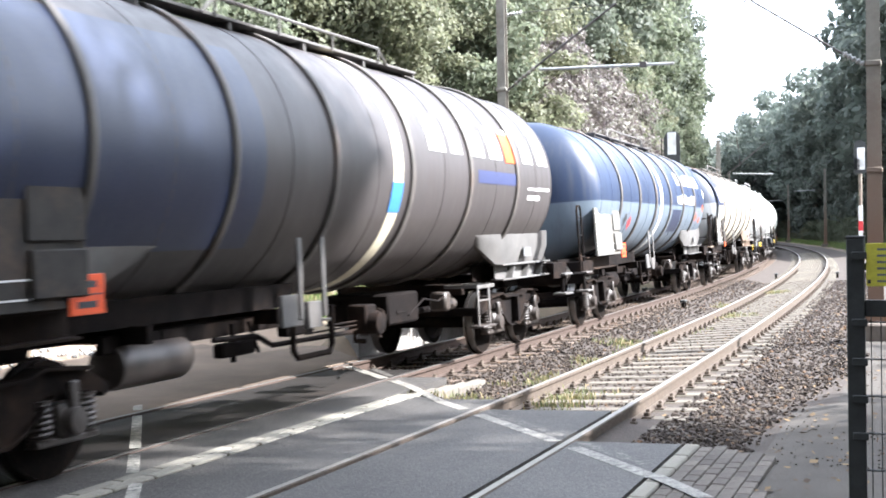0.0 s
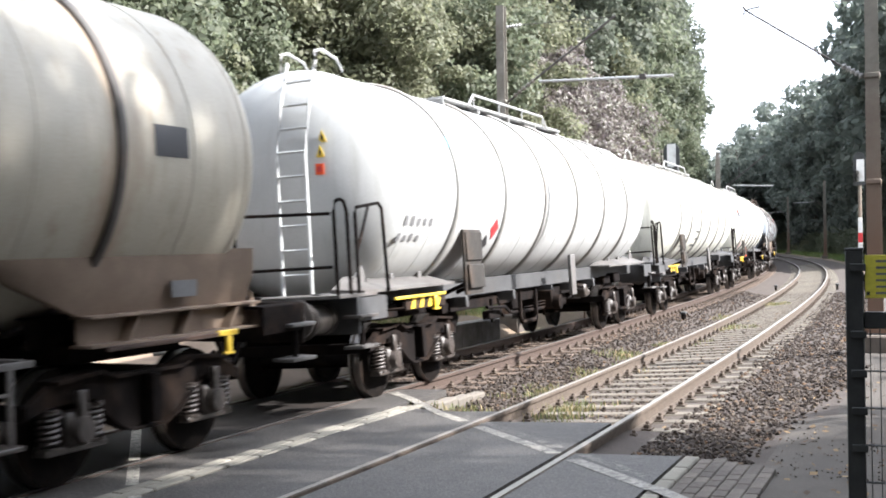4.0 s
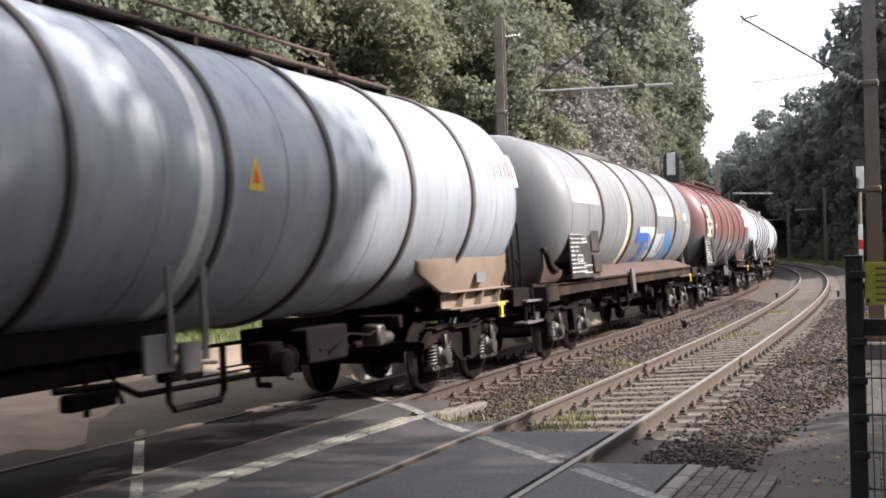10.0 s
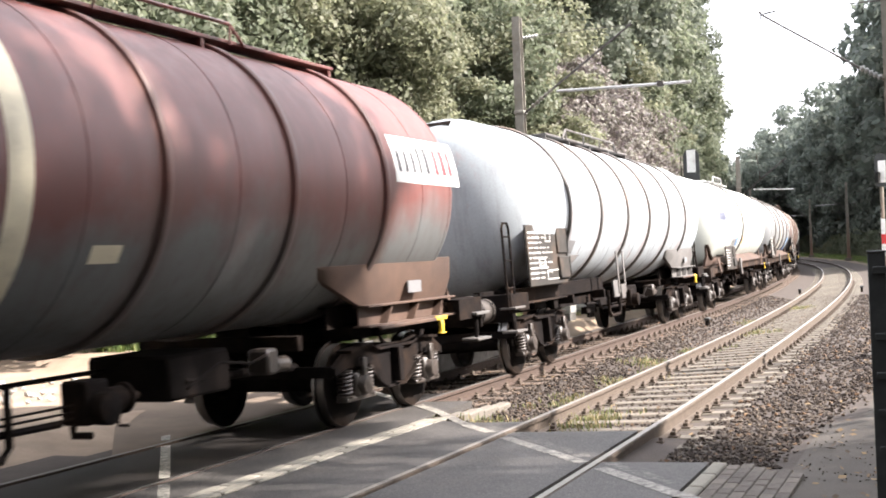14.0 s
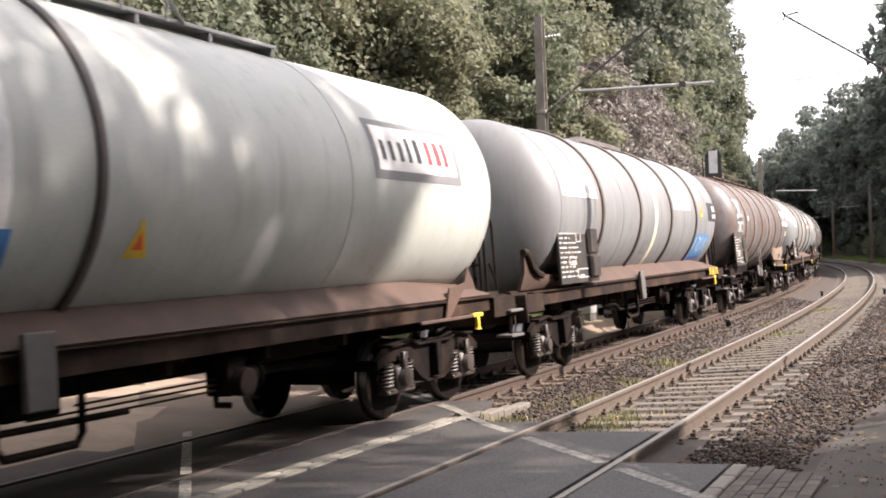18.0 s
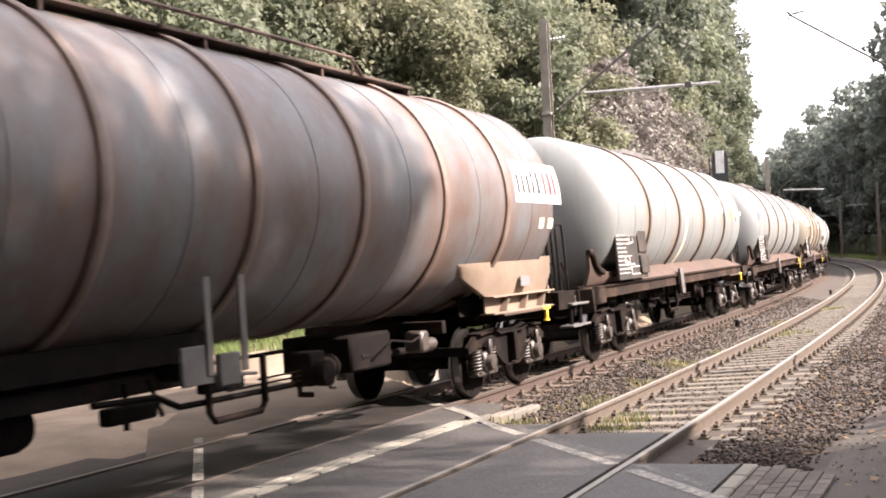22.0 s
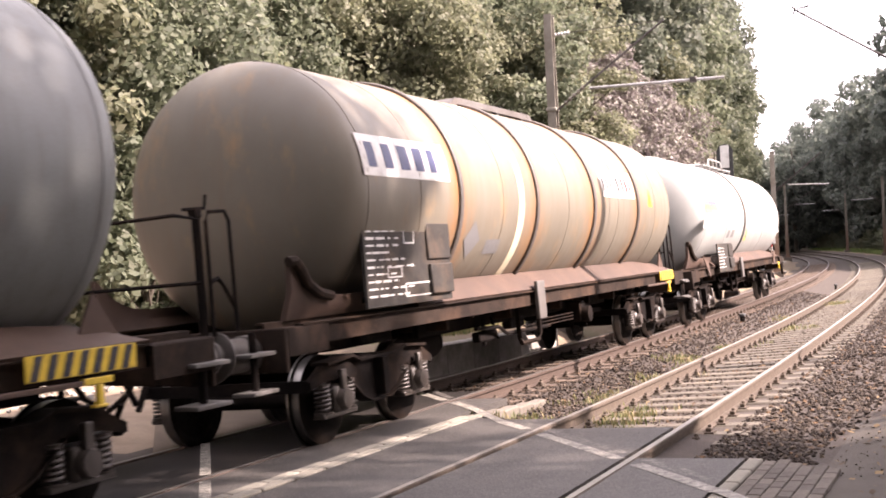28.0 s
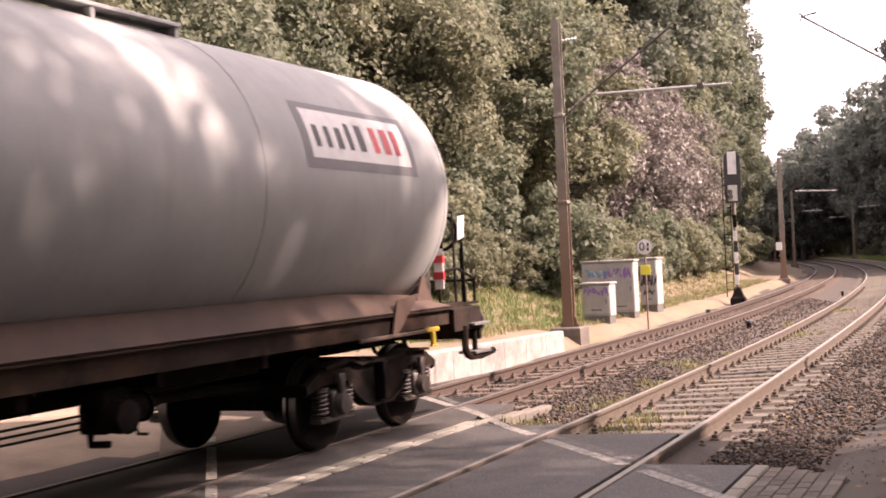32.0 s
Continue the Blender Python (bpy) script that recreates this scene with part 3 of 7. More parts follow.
def build_ground():
    ss = [-160 + 8 * i for i in range(18)] + [-16 + 0.5 * i for i in range(152)] + [60 + 5 * i for i in range(60)] + [360 + 30 * i for i in range(18)]
    oo = [-390, -250, -160, -110, -80, -60, -48, -40, -34, -29, -25, -22, -19, -17, -15, -13, -11.5, -10, -9, -8.2, -7.5, -6.9, -6.3, -5.8, -5.6, -5.42, -5.0, -4.6,
          -4.2, -3.7, -3.2, -2.7, -2.3, -1.9, -1.5, -1.1, -0.6, 0, 0.6, 1.1, 1.5, 1.8, 2.0, 2.3, 2.7, 3.5, 5, 7, 9, 11, 13, 16, 20, 25, 32, 40, 50, 60, 75, 90, 110, 150, 250, 500, 1200, 3500]
    verts, faces, which = [], [], []
    for s in ss:
        for o in oo:
            z = ground_z(s, o) + 0.05 * noise.noise((s * 0.35, o * 0.35, 1.7)) * (1 if o < -5 or o > 2.5 else 0.3)
            verts.append(plan(s, o, z))
    n = len(oo)
    for i in range(len(ss) - 1):
        for j in range(n - 1):
            faces.append((i * n + j, i * n + j + 1, (i + 1) * n + j + 1, (i + 1) * n + j))
            o, s = 0.5 * (oo[j] + oo[j + 1]), ss[i]
            wob = 0.35 * noise.noise((s * 0.6, o, 4.2))
            if -5.3 + wob < o < 2.2 + 0.4 * smooth_step(8, 14, s) + wob:
                which.append(0)
            elif o > 2 and o < 6.5 and s < 70:
                which.append(1)
            elif -20 < o < -4.6 and s < 17.5 - 0.6 * (o + 6):
                which.append(4)
            elif -13.5 < o < 0 or (o > 0 and o < 12):
                which.append(2)
            else:
                which.append(3)
    me = link_mesh("ground", verts, faces, [SOIL, PATH_DIRT, GRASS_SOIL, FOREST_SOIL, SAND])
    me.polygons.foreach_set("material_index", which)
    me.shade_smooth()
    return tagged(new("ground", me), "stony track bed, dirt path, grassy verge and wooded banks", "ground", kind="structure")


build_ground()


# ---- level crossing ----
def sheet(name, outline_so, lift, material, label="", category="", kind="structure", parent=None, thick=0.08, plane=rail_plane, cell=1.0):
    """A slab on the rails' plane; outline: rows of (s, o at one side, o at the other)."""
    sh = Shape()
    rings = []
    for s, a, b in outline_so:
        top = [plan(s, a + (b - a) * k / 7, plane(s, a + (b - a) * k / 7) + lift) for k in range(8)]
        rings.append(top + [p - Vector((0, 0, thick)) for p in reversed(top)])
    sh.loft(rings)
    ob = new(name, sh.mesh(name, material, False))
    if parent:
        ob.parent = parent
        return tagged(ob, label)
    return tagged(ob, label, category, kind=kind)


road = thing("road", Matrix(), "dark grey patched asphalt road over the level crossing", "road", kind="structure")
back = [-14 + 1.5 * i for i in range(11)]
sheet("asphalt_panel", [(s, -0.655, 0.655) for s in back + [3.5, 5.5, 7.5, 9.5, 11.45]], -0.012, ASPHALT, parent=road)
sheet("asphalt_panel", [(s, 0.80, 1.70) for s in back + [3.5, 5.5, 7.5, 9.64]], -0.006, ASPHALT, parent=road)
sheet("asphalt_panel", [(s, -1.84, -0.80) for s in back + [3.5, 5.5, 7.5, 9.5, 11.5, 12.2]], -0.006, ASPHALT, parent=road)
sheet("asphalt_panel", [(7.42 + 0.8 * i, -TRACK_GAP + 0.80, -2.06) for i in range(-6, 9)], -0.008, ASPHALT, parent=road)
# strip between the far rails: shadow under the train painted in with the oil
sheet("asphalt_panel", [(7.9 + 0.76 * i, -TRACK_GAP - 0.655, -TRACK_GAP + 0.655) for i in range(-7, 10)], -0.012, ASPHALT_OIL_SHADE, parent=road)
far_road = Shape()
rows = []
for i in range(5):
    o = -TRACK_GAP - 0.8 - 0.9 * i
    z = (far_top(12, -TRACK_GAP - 0.8) - 0.008) * max(0, 1 - i / 3) - 0.10 * min(1, i / 3) + 0.0
    a, b = 9.6 - 1.3 * (o + 4.33), 16.0 - 1.13 * (o + 4.33)
    top = [plan(a + (b - a) * k / 4, o, z) for k in range(5)]
    rows.append(top + [p - Vector((0, 0, 0.1)) for p in reversed(top)])
far_road.loft(rows)
part("asphalt_panel", far_road, ROAD_DUSTY, road, "dusty brown asphalt", smooth=False)


def road_plane(s, o):
    """The asphalt's top, a little lower between a track's rails."""
    return rail_plane(s, o) - (0.012 if abs(o) < 0.72 or abs(o + TRACK_GAP) < 0.72 else 0.006)


def painted(name, pts, width, lift=0.004, plane=road_plane, parent=None, paint=None):
    """A painted strip along points (s, o), cut where rails run through."""
    sh = Shape()
    a, b = Vector((pts[0][0], pts[0][1])), Vector((pts[1][0], pts[1][1]))
    n = max(2, int((b - a).length / 0.06))
    d = (b - a).normalized()
    side = Vector((-d.y, d.x)) * width / 2
    for i in range(n):
        p, q = a + (b - a) * i / n, a + (b - a) * (i + 1) / n
        mid = (p + q) / 2
        if any(abs(mid.y - r) < 0.12 for r in (-0.7525, 0.7525, -TRACK_GAP - 0.7525, -TRACK_GAP + 0.7525)):
            continue
        quad = []
        for c in (p - side, q - side, q + side, p + side):
            quad.append(plan(c.x, c.y, plane(c.x, c.y) + lift))
        sh.add(quad, [(0, 1, 2, 3)])
    return part(name, sh, paint or LINE, parent, smooth=False)


lines = thing("road_marking", Matrix(), "worn white painted edge lines across the crossing asphalt", "marking", kind="structure")
painted("edge_line", ((15.55, -4.44), (8.29, 1.765)), 0.13, parent=lines)
painted("edge_line", ((11.85, -1.08), (8.75, 1.60)), 0.12, lift=0.002, parent=lines, paint=LINE_OLD)
painted("edge_line", ((14.9, -3.6), (12.95, -2.15)), 0.10, lift=0.002, parent=lines, paint=LINE_OLD)
painted("edge_line", ((12.24, -5.59), (7.55, -2.17)), 0.10, parent=lines, paint=LINE_GLARE)
painted("edge_line", ((7.20, -1.88), (5.9, -1.0)), 0.10, parent=lines, paint=LINE_GLARE)

# kerb stones between the tracks and beside the paving
kerb_mesh = Shape().box(-0.243, 0.243, -0.062, 0.062, -0.12, 0.0, 0.012).mesh("kerb_stone", KERB, False)
edging_mesh = Shape().box(-0.243, 0.243, -0.085, 0.085, -0.2, 0.0, 0.02).mesh("edging_stone", EDGING, False)
kerb_row = thing("kerb", Matrix(), "double row of pale worn kerb stones between the tracks", "kerb", kind="structure")
for i in range(38):
    for k, o in enumerate((-2.09, -1.963)):
        s = -4 + 0.5 * i + 0.23 * k
        o += 0.03 * max(0.0, min(s, 12.5) - 8)
        if s < 12.5 or (k == 0 and s < 14.6):
            part("kerb_stone" if s < 12.5 else "edging_stone", kerb_mesh if s < 12.5 else edging_mesh, KERB, kerb_row, m=Matrix.Translation(plan(s, o, rail_plane(s, o) - (0.001 if s < 12.5 else 0.03 + 0.05 * (s - 12.5)))) @ pose(0, 0, 0, random.uniform(-0.6, 0.6), 0, yaw_at(s) + random.uniform(-0.7, 0.7)))


def paving_plane(s, o):
    """The paving meets the asphalt's edge and eases down to the path."""
    k = smooth_step(1.86, 2.7, o)
    return (rail_plane(s, 1.8) - 0.004) * (1 - k) + (0.004 - FALL * max(s, 0.0)) * k


kerb_right = thing("kerb", Matrix(), "row of flat pale kerb stones beside the block paving", "kerb", kind="structure")
for i in range(22):
    s = -1.1 + 0.5 * i
    part("kerb_stone", kerb_mesh, KERB, kerb_right, m=Matrix.Translation(plan(s, 1.785, paving_plane(s, 1.785))) @ pose(0, 0, 0, 0, 0, yaw_at(s) + random.uniform(-0.6, 0.6)))
paver_mesh = Shape().box(-0.0985, 0.0985, -0.0485, 0.0485, -0.06, 0.0, 0.006).mesh("paving_block", PAVER, False)
painted("edge_line", ((8.29, 1.765), (7.76, 2.22)), 0.13, lift=0.012, plane=paving_plane, parent=lines)
paving = thing("pavement", Matrix(), "brown-grey concrete block paving beside the crossing", "pavement", kind="structure")
for i in range(17):
    for j in range(17):
        s, o = 6.45 + 0.2 * i + 0.1 * (j % 2), 1.92 + 0.1 * j
        if s < 9.6 - 0.35 * (o - 1.9) + 0.15 * noise.noise((s, o, 3)) and o < 2.40 + 0.14 * noise.noise((s * 1.3, o * 1.3, 8)) + 0.12 * (9.6 - s):
            part("paving_block", paver_mesh, PAVER, paving, m=Matrix.Translation(plan(s, o, paving_plane(s, o) + random.uniform(-0.003, 0.003))) @ pose(0, 0, 0, random.uniform(-0.8, 0.8), random.uniform(-0.8, 0.8), yaw_at(s) + random.uniform(-0.6, 0.6)))

# ---- tracks ----
RAIL_PROFILE = [(-0.075, -0.172), (0.075, -0.172), (0.075, -0.160), (0.012, -0.142), (0.010, -0.055), (0.036, -0.040), (0.036, -0.010), (0.028, 0.0), (-0.028, 0.0), (-0.036, -0.010), (-0.036, -0.040), (-0.010, -0.055), (-0.012, -0.142), (-0.075, -0.160)]


def build_rail(name, middle, off, top, parent, shine, web):
    ss = [-30 + 2.5 * i for i in range(104)]
    verts, faces, which = [], [], []
    n = len(RAIL_PROFILE)
    for s in ss:
        for y, z in RAIL_PROFILE:
            o = middle + off + y
            verts.append(plan(s, o, top(s, middle + off) + z))
    for i in range(len(ss) - 1):
        for j in range(n):
            k = (j + 1) % n
            faces.append((i * n + j, i * n + k, (i + 1) * n + k, (i + 1) * n + j))
            which.append(1 if j == 7 else 0)
    me = link_mesh(name, verts, faces, [web, shine])
    me.polygons.foreach_set("material_index", which)
    me.update()
    ob = new(name, me)
    ob.parent = parent
    return ob


def sleeper_shape(wide):
    sh = Shape()
    sh.box(-wide / 2, wide / 2, -1.28, 1.28, -0.20, 0.0, 0.018)
    return sh


sleeper_mesh = sleeper_shape(0.25).mesh("sleeper", SLEEPER, False)
old_sleeper_mesh = sleeper_shape(0.25).mesh("sleeper", SLEEPER_OLD, False)
fast = Shape()
for side in (-0.7525, 0.7525):
    fast.box(-0.09, 0.09, side - 0.17, side + 0.17, 0.0, 0.018)
    for k in (-1, 1):
        fast.box(-0.05, 0.05, side + k * 0.115 - 0.03, side + k * 0.115 + 0.03, 0.018, 0.06, 0.008)
        fast.revolve([(0.018, 0.02), (0.085, 0.02), (0.09, 0.012)], "z", 6, (0, side + k * 0.12, 0))
fast_mesh = fast.mesh("rail_fastening", RAIL_SIDE, False)


def build_track(label, middle, top, first, count, mesh, shine, category="railway track"):
    tr = thing("railway_track", Matrix(), label, category, kind="structure")
    for off in (-0.7525, 0.7525):
        build_rail("rail", middle, off, top, tr, shine, RAIL_SIDE if middle == 0 else RAIL_RUST)
    for i in range(count):
        s = first + 0.62 * i
        tilt = math.degrees(math.atan((top(s, middle + 0.75) - top(s, middle - 0.75)) / 1.505))
        m = Matrix.Translation(plan(s, middle, top(s, middle) - 0.178)) @ pose(0, 0, 0, 0, 0, yaw_at(s) + random.uniform(-0.8, 0.8)) @ pose(0, 0, 0, -tilt)
        sl = part("sleeper", mesh, None, tr, m=m)
        if i < 80:
            part("rail_fastening", fast_mesh, None, sl)
    return tr


near_track = build_track("railway track with bright rails on pale concrete sleepers", 0.0, near_top, 11.5, 150, sleeper_mesh, RAIL_TOP)
far_track = build_track("rust-brown railway track on brown sleepers", -TRACK_GAP, far_top, 14.9, 150, old_sleeper_mesh, RAIL_DULL)


def scatter_stones(name, count, pick, size, label, category="ballast"):
    """Crushed stones, each a squashed octahedron."""
    v, f = [], []
    base = [(1, 0, 0), (-1, 0, 0), (0, 1, 0), (0, -1, 0), (0, 0, 1), (0, 0, -1)]
    tri = [(0, 2, 4), (2, 1, 4), (1, 3, 4), (3, 0, 4), (2, 0, 5), (1, 2, 5), (3, 1, 5), (0, 3, 5)]
    for _ in range(count):
        s, o = pick()
        r = random.uniform(*size)
        p = plan(s, o, ground_z(s, o) + r * random.uniform(0.1, 0.7))
        e = Euler((random.uniform(0, 6), random.uniform(0, 6), random.uniform(0, 6))).to_matrix()
        k = len(v)
        for b in base:
            w = e @ (Vector(b) * random.uniform(0.6, 1.15))
            v.append((p.x + w.x * r, p.y + w.y * r, p.z + w.z * r * 0.75))
        f += [(a + k, b2 + k, c + k) for a, b2, c in tri]
    return tagged(new(name, link_mesh(name, v, f, STONES if category == "ballast" else CONCRETE)), label, category, kind="stuff")


def between(a, b, c, d, bias=1.0):
    def pick():
        return a + (b - a) * random.random() ** bias, random.uniform(c, d)
    return pick


def shoulder():
    s = 9.75 + 35.0 * random.random() ** 1.7
    return s, random.uniform(1.05, min(2.7, 1.95 + 0.13 * (s - 9.75)) + random.gauss(0, 0.08))


scatter_stones("ballast", 9000, shoulder, (0.018, 0.042), "loose brown-grey ballast stones beside the rails")
scatter_stones("ballast", 8000, between(12.0, 48, -2.6, -0.9, 1.7), (0.018, 0.042), "loose brown ballast stones between the tracks")
scatter_stones("ballast", 4000, between(11.2, 48, -0.65, 0.65, 1.6), (0.015, 0.032), "loose ballast stones between pale sleepers")
scatter_stones("ballast", 6000, between(14.6, 50, -5.0, -2.7, 1.6), (0.018, 0.04), "rust-brown ballast stones round the far track")
scatter_stones("gravel", 1000, between(9.3, 24, 2.35, 3.7, 1.4), (0.006, 0.014), "small loose brown stones strewn over the path's edge")


def tufts(name, count, pick, height, label, blades=GRASS_BLADES):
    v, f = [], []
    for _ in range(count):
        s, o = pick()
        p = plan(s, o, ground_z(s, o))
        for _ in range(random.randint(5, 10)):
            a, h = random.uniform(0, 6.28), random.uniform(0.5, 1.0) * height
            q = p + Vector((random.gauss(0, 0.06), random.gauss(0, 0.06), 0))
            lean = Vector((math.cos(a), math.sin(a), 0)) * h * random.uniform(0.1, 0.6)
            w = Vector((-math.sin(a), math.cos(a), 0)) * random.uniform(0.004, 0.010)
            k = len(v)
            v += [tuple(q - w), tuple(q + w), tuple(q + lean * 0.4 + w * 0.8 + Vector((0, 0, h * 0.6))), tuple(q + lean * 0.4 - w * 0.8 + Vector((0, 0, h * 0.6))), tuple(q + lean + Vector((0, 0, h)))]
            f += [(k, k + 1, k + 2, k + 3), (k + 3, k + 2, k + 4)]
    return tagged(new(name, link_mesh(name, v, f, blades)), label, "grass", kind="stuff")


def clumped(centres, spread):
    def pick():
        s, o = random.choice(centres)
        return random.gauss(s, spread), random.gauss(o, spread * 0.6)
    return pick


tufts("weeds", 420, clumped([(13.0, -0.45), (13.6, -0.5), (12.6, -1.5), (13.2, -1.6), (15.5, -1.3), (18, -1.2), (21, -1.4), (24, -1.0), (28, -0.5), (33, -1.2), (39, -0.4)], 0.4), 0.11, "low green weeds growing in the ballast")
tufts("dry_grass", 9000, between(22, 75, -13.0, -6.2, 1.5), 0.16, "straw-coloured and green grass on the verge")
tufts("bank_grass", 4000, between(19, 42, -12.5, -7.2, 1.0), 0.22, "short green grass on the bank behind the wall", GRASS_GREEN)
tufts("verge_grass", 6000, between(62, 210, 3.2, 9.5, 1.1), 0.45, "rough green grass at the foot of the wood", GRASS_GREEN)
scatter_stones("rubble", 500, between(5, 16, -13.5, -8.5, 1.0), (0.03, 0.10), "grey broken stones on the open ground", "rubble")


def litter(count, pick):
    """Dead leaves and twigs lying flat."""
    v, f = [], []
    for _ in range(count):
        s, o = pick()
        p = plan(s, o, ground_z(s, o) + random.uniform(0.008, 0.03))
        a, r = random.uniform(0, 6.28), random.uniform(0.02, 0.05)
        q = random.choice((0.25, 0.6, 0.7))
        x, y = Vector((math.cos(a), math.sin(a), random.uniform(-0.3, 0.3))) * r, Vector((-math.sin(a), math.cos(a), random.uniform(-0.3, 0.3))) * r * q
        k = len(v)
        v += [tuple(p - x), tuple(p + y), tuple(p + x), tuple(p - y)]
        f.append((k, k + 1, k + 2, k + 3))
    return tagged(new("leaf_litter", link_mesh("leaf_litter", v, f, LITTER)), "scattered brown dead leaves and twigs", "leaves", kind="stuff")


litter(1500, between(7, 34, 1.9, 5.5, 1.5))
litter(900, between(12, 34, -2.6, 2.0, 1.3))

# ---- tank wagons: x along the wagon (front at minus), near side at minus y, z from the rails' top ----
HALF = 8.575          # to the buffers' faces
TANK_Z, TANK_R, TANK_HALF, DOME = 2.6245, 1.466, 7.32, 0.62
PIVOT = 5.75
END = 7.95            # to the headstocks
WHEEL_R = 0.46


def word(text, size, m, material, parent, name="lettering"):
    cu = bpy.data.curves.new(name, "FONT")
    cu.body, cu.size, cu.extrude, cu.align_x, cu.align_y = text, size, 0.002, "CENTER", "CENTER"
    tmp = bpy.data.objects.new(name, cu)
    scene.collection.objects.link(tmp)
    me = bpy.data.meshes.new_from_object(tmp.evaluated_get(bpy.context.evaluated_depsgraph_get()))
    bpy.data.objects.remove(tmp)
    me.materials.clear()
    me.materials.append(material)
    return part(name, me, None, parent, m=m)


DOME_STEPS = [0.0, 0.12, 0.25, 0.38, 0.5, 0.61, 0.71, 0.79, 0.86, 0.915, 0.955, 0.98, 0.995, 1.0]


def dome_depth(k):
    """How far the dome has fallen back at the share k of its radius."""
    return DOME * (1 - math.sqrt(max(0.0, 1 - min(1.0, k) ** 2.3)))


def tank_shape(front=TANK_HALF, rear=TANK_HALF, r=TANK_R):
    prof = [(dome_depth(k), max(0.015, r * k)) for k in DOME_STEPS] + [(DOME + 0.35, r)]
    full = [(-front + x, q) for x, q in prof] + [(rear - x, q) for x, q in reversed(prof)]
    return Shape().revolve(full, "x", 96, (0, 0, TANK_Z))


def ring_shape(x, r=TANK_R, w=0.045, h=0.045):
    return Shape().revolve([(x - w, r - 0.01), (x - w, r + h * 0.7), (x - w * 0.6, r + h), (x + w * 0.6, r + h), (x + w, r + h * 0.7), (x + w, r - 0.01)], "x", 64, (0, 0, TANK_Z), False)


def patch(x0, x1, a0, a1, lift=0.005, slope=0.0, n=14):
    """A patch on the near side of the tank; a0, a1: degrees above the middle line."""
    sh = Shape()
    rows = []
    for i in range(n + 1):
        a = radians(a0 + (a1 - a0) * i / n)
        y, z = -math.cos(a) * (TANK_R + lift), TANK_Z + math.sin(a) * (TANK_R + lift)
        dx = slope * (i / n)
        rows.append([(x0 + dx, y, z), (x1 + dx, y, z)])
    return sh.loft(rows, False, False)


def bars_patch(x0, x1, a0, a1, n, fill=0.55, lift=0.008, slope=0.0, seed=1):
    """Upright bars in a row on the tank's side, the plain shapes of a marking."""
    rnd = random.Random(seed)
    step = (x1 - x0) / n
    out = []
    for i in range(n):
        w = step * fill * rnd.uniform(0.8, 1.15)
        top = a1 - (a1 - a0) * rnd.choice((0, 0, 0.22))
        out.append(patch(x0 + i * step, x0 + i * step + w, a0, top, lift, slope, 5))
    return out


def flat_bars(x0, x1, z0, z1, y, rows, seed):
    """Rows of short bars on an upright board."""
    rnd = random.Random(seed)
    out = []
    dz = (z1 - z0) / rows
    for r in range(rows):
        x = x0
        end = x0 + (x1 - x0) * rnd.uniform(0.45, 1.0)
        while x < end - 0.05:
            w = rnd.uniform(0.05, 0.22)
            zc = z1 - (r + 0.5) * dz
            h = dz * rnd.uniform(0.09, 0.19)
            out.append(Shape().box(x, min(x + w, end), y - 0.004, y, zc - h, zc + h))
            x += w + rnd.uniform(0.02, 0.12)
    return out


def wheelset_mesh():
    sh = Shape()
    prof = [(-0.068, 0.10), (-0.07, 0.40), (-0.068, WHEEL_R), (0.03, WHEEL_R - 0.004), (0.035, WHEEL_R + 0.025), (0.066, WHEEL_R + 0.02), (0.068, 0.40), (0.03, 0.36), (0.02, 0.16), (0.06, 0.14), (0.06, 0.10)]
    for side in (-1, 1):
        sh.revolve([(side * (0.78 - x), r) for x, r in prof] if side > 0 else [(-(0.78 - x), r) for x, r in prof], "y", 40)
    sh.revolve([(-0.98, 0.06), (-0.84, 0.07), (-0.70, 0.085), (0.70, 0.085), (0.84, 0.07), (0.98, 0.06)], "y", 14)
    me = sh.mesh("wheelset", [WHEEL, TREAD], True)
    for p in me.polygons:
        c = p.center
        rr = math.hypot(c.x, c.z)
        if rr > WHEEL_R - 0.02 and abs(p.normal.y) < 0.4:
            p.material_index = 1
    return me


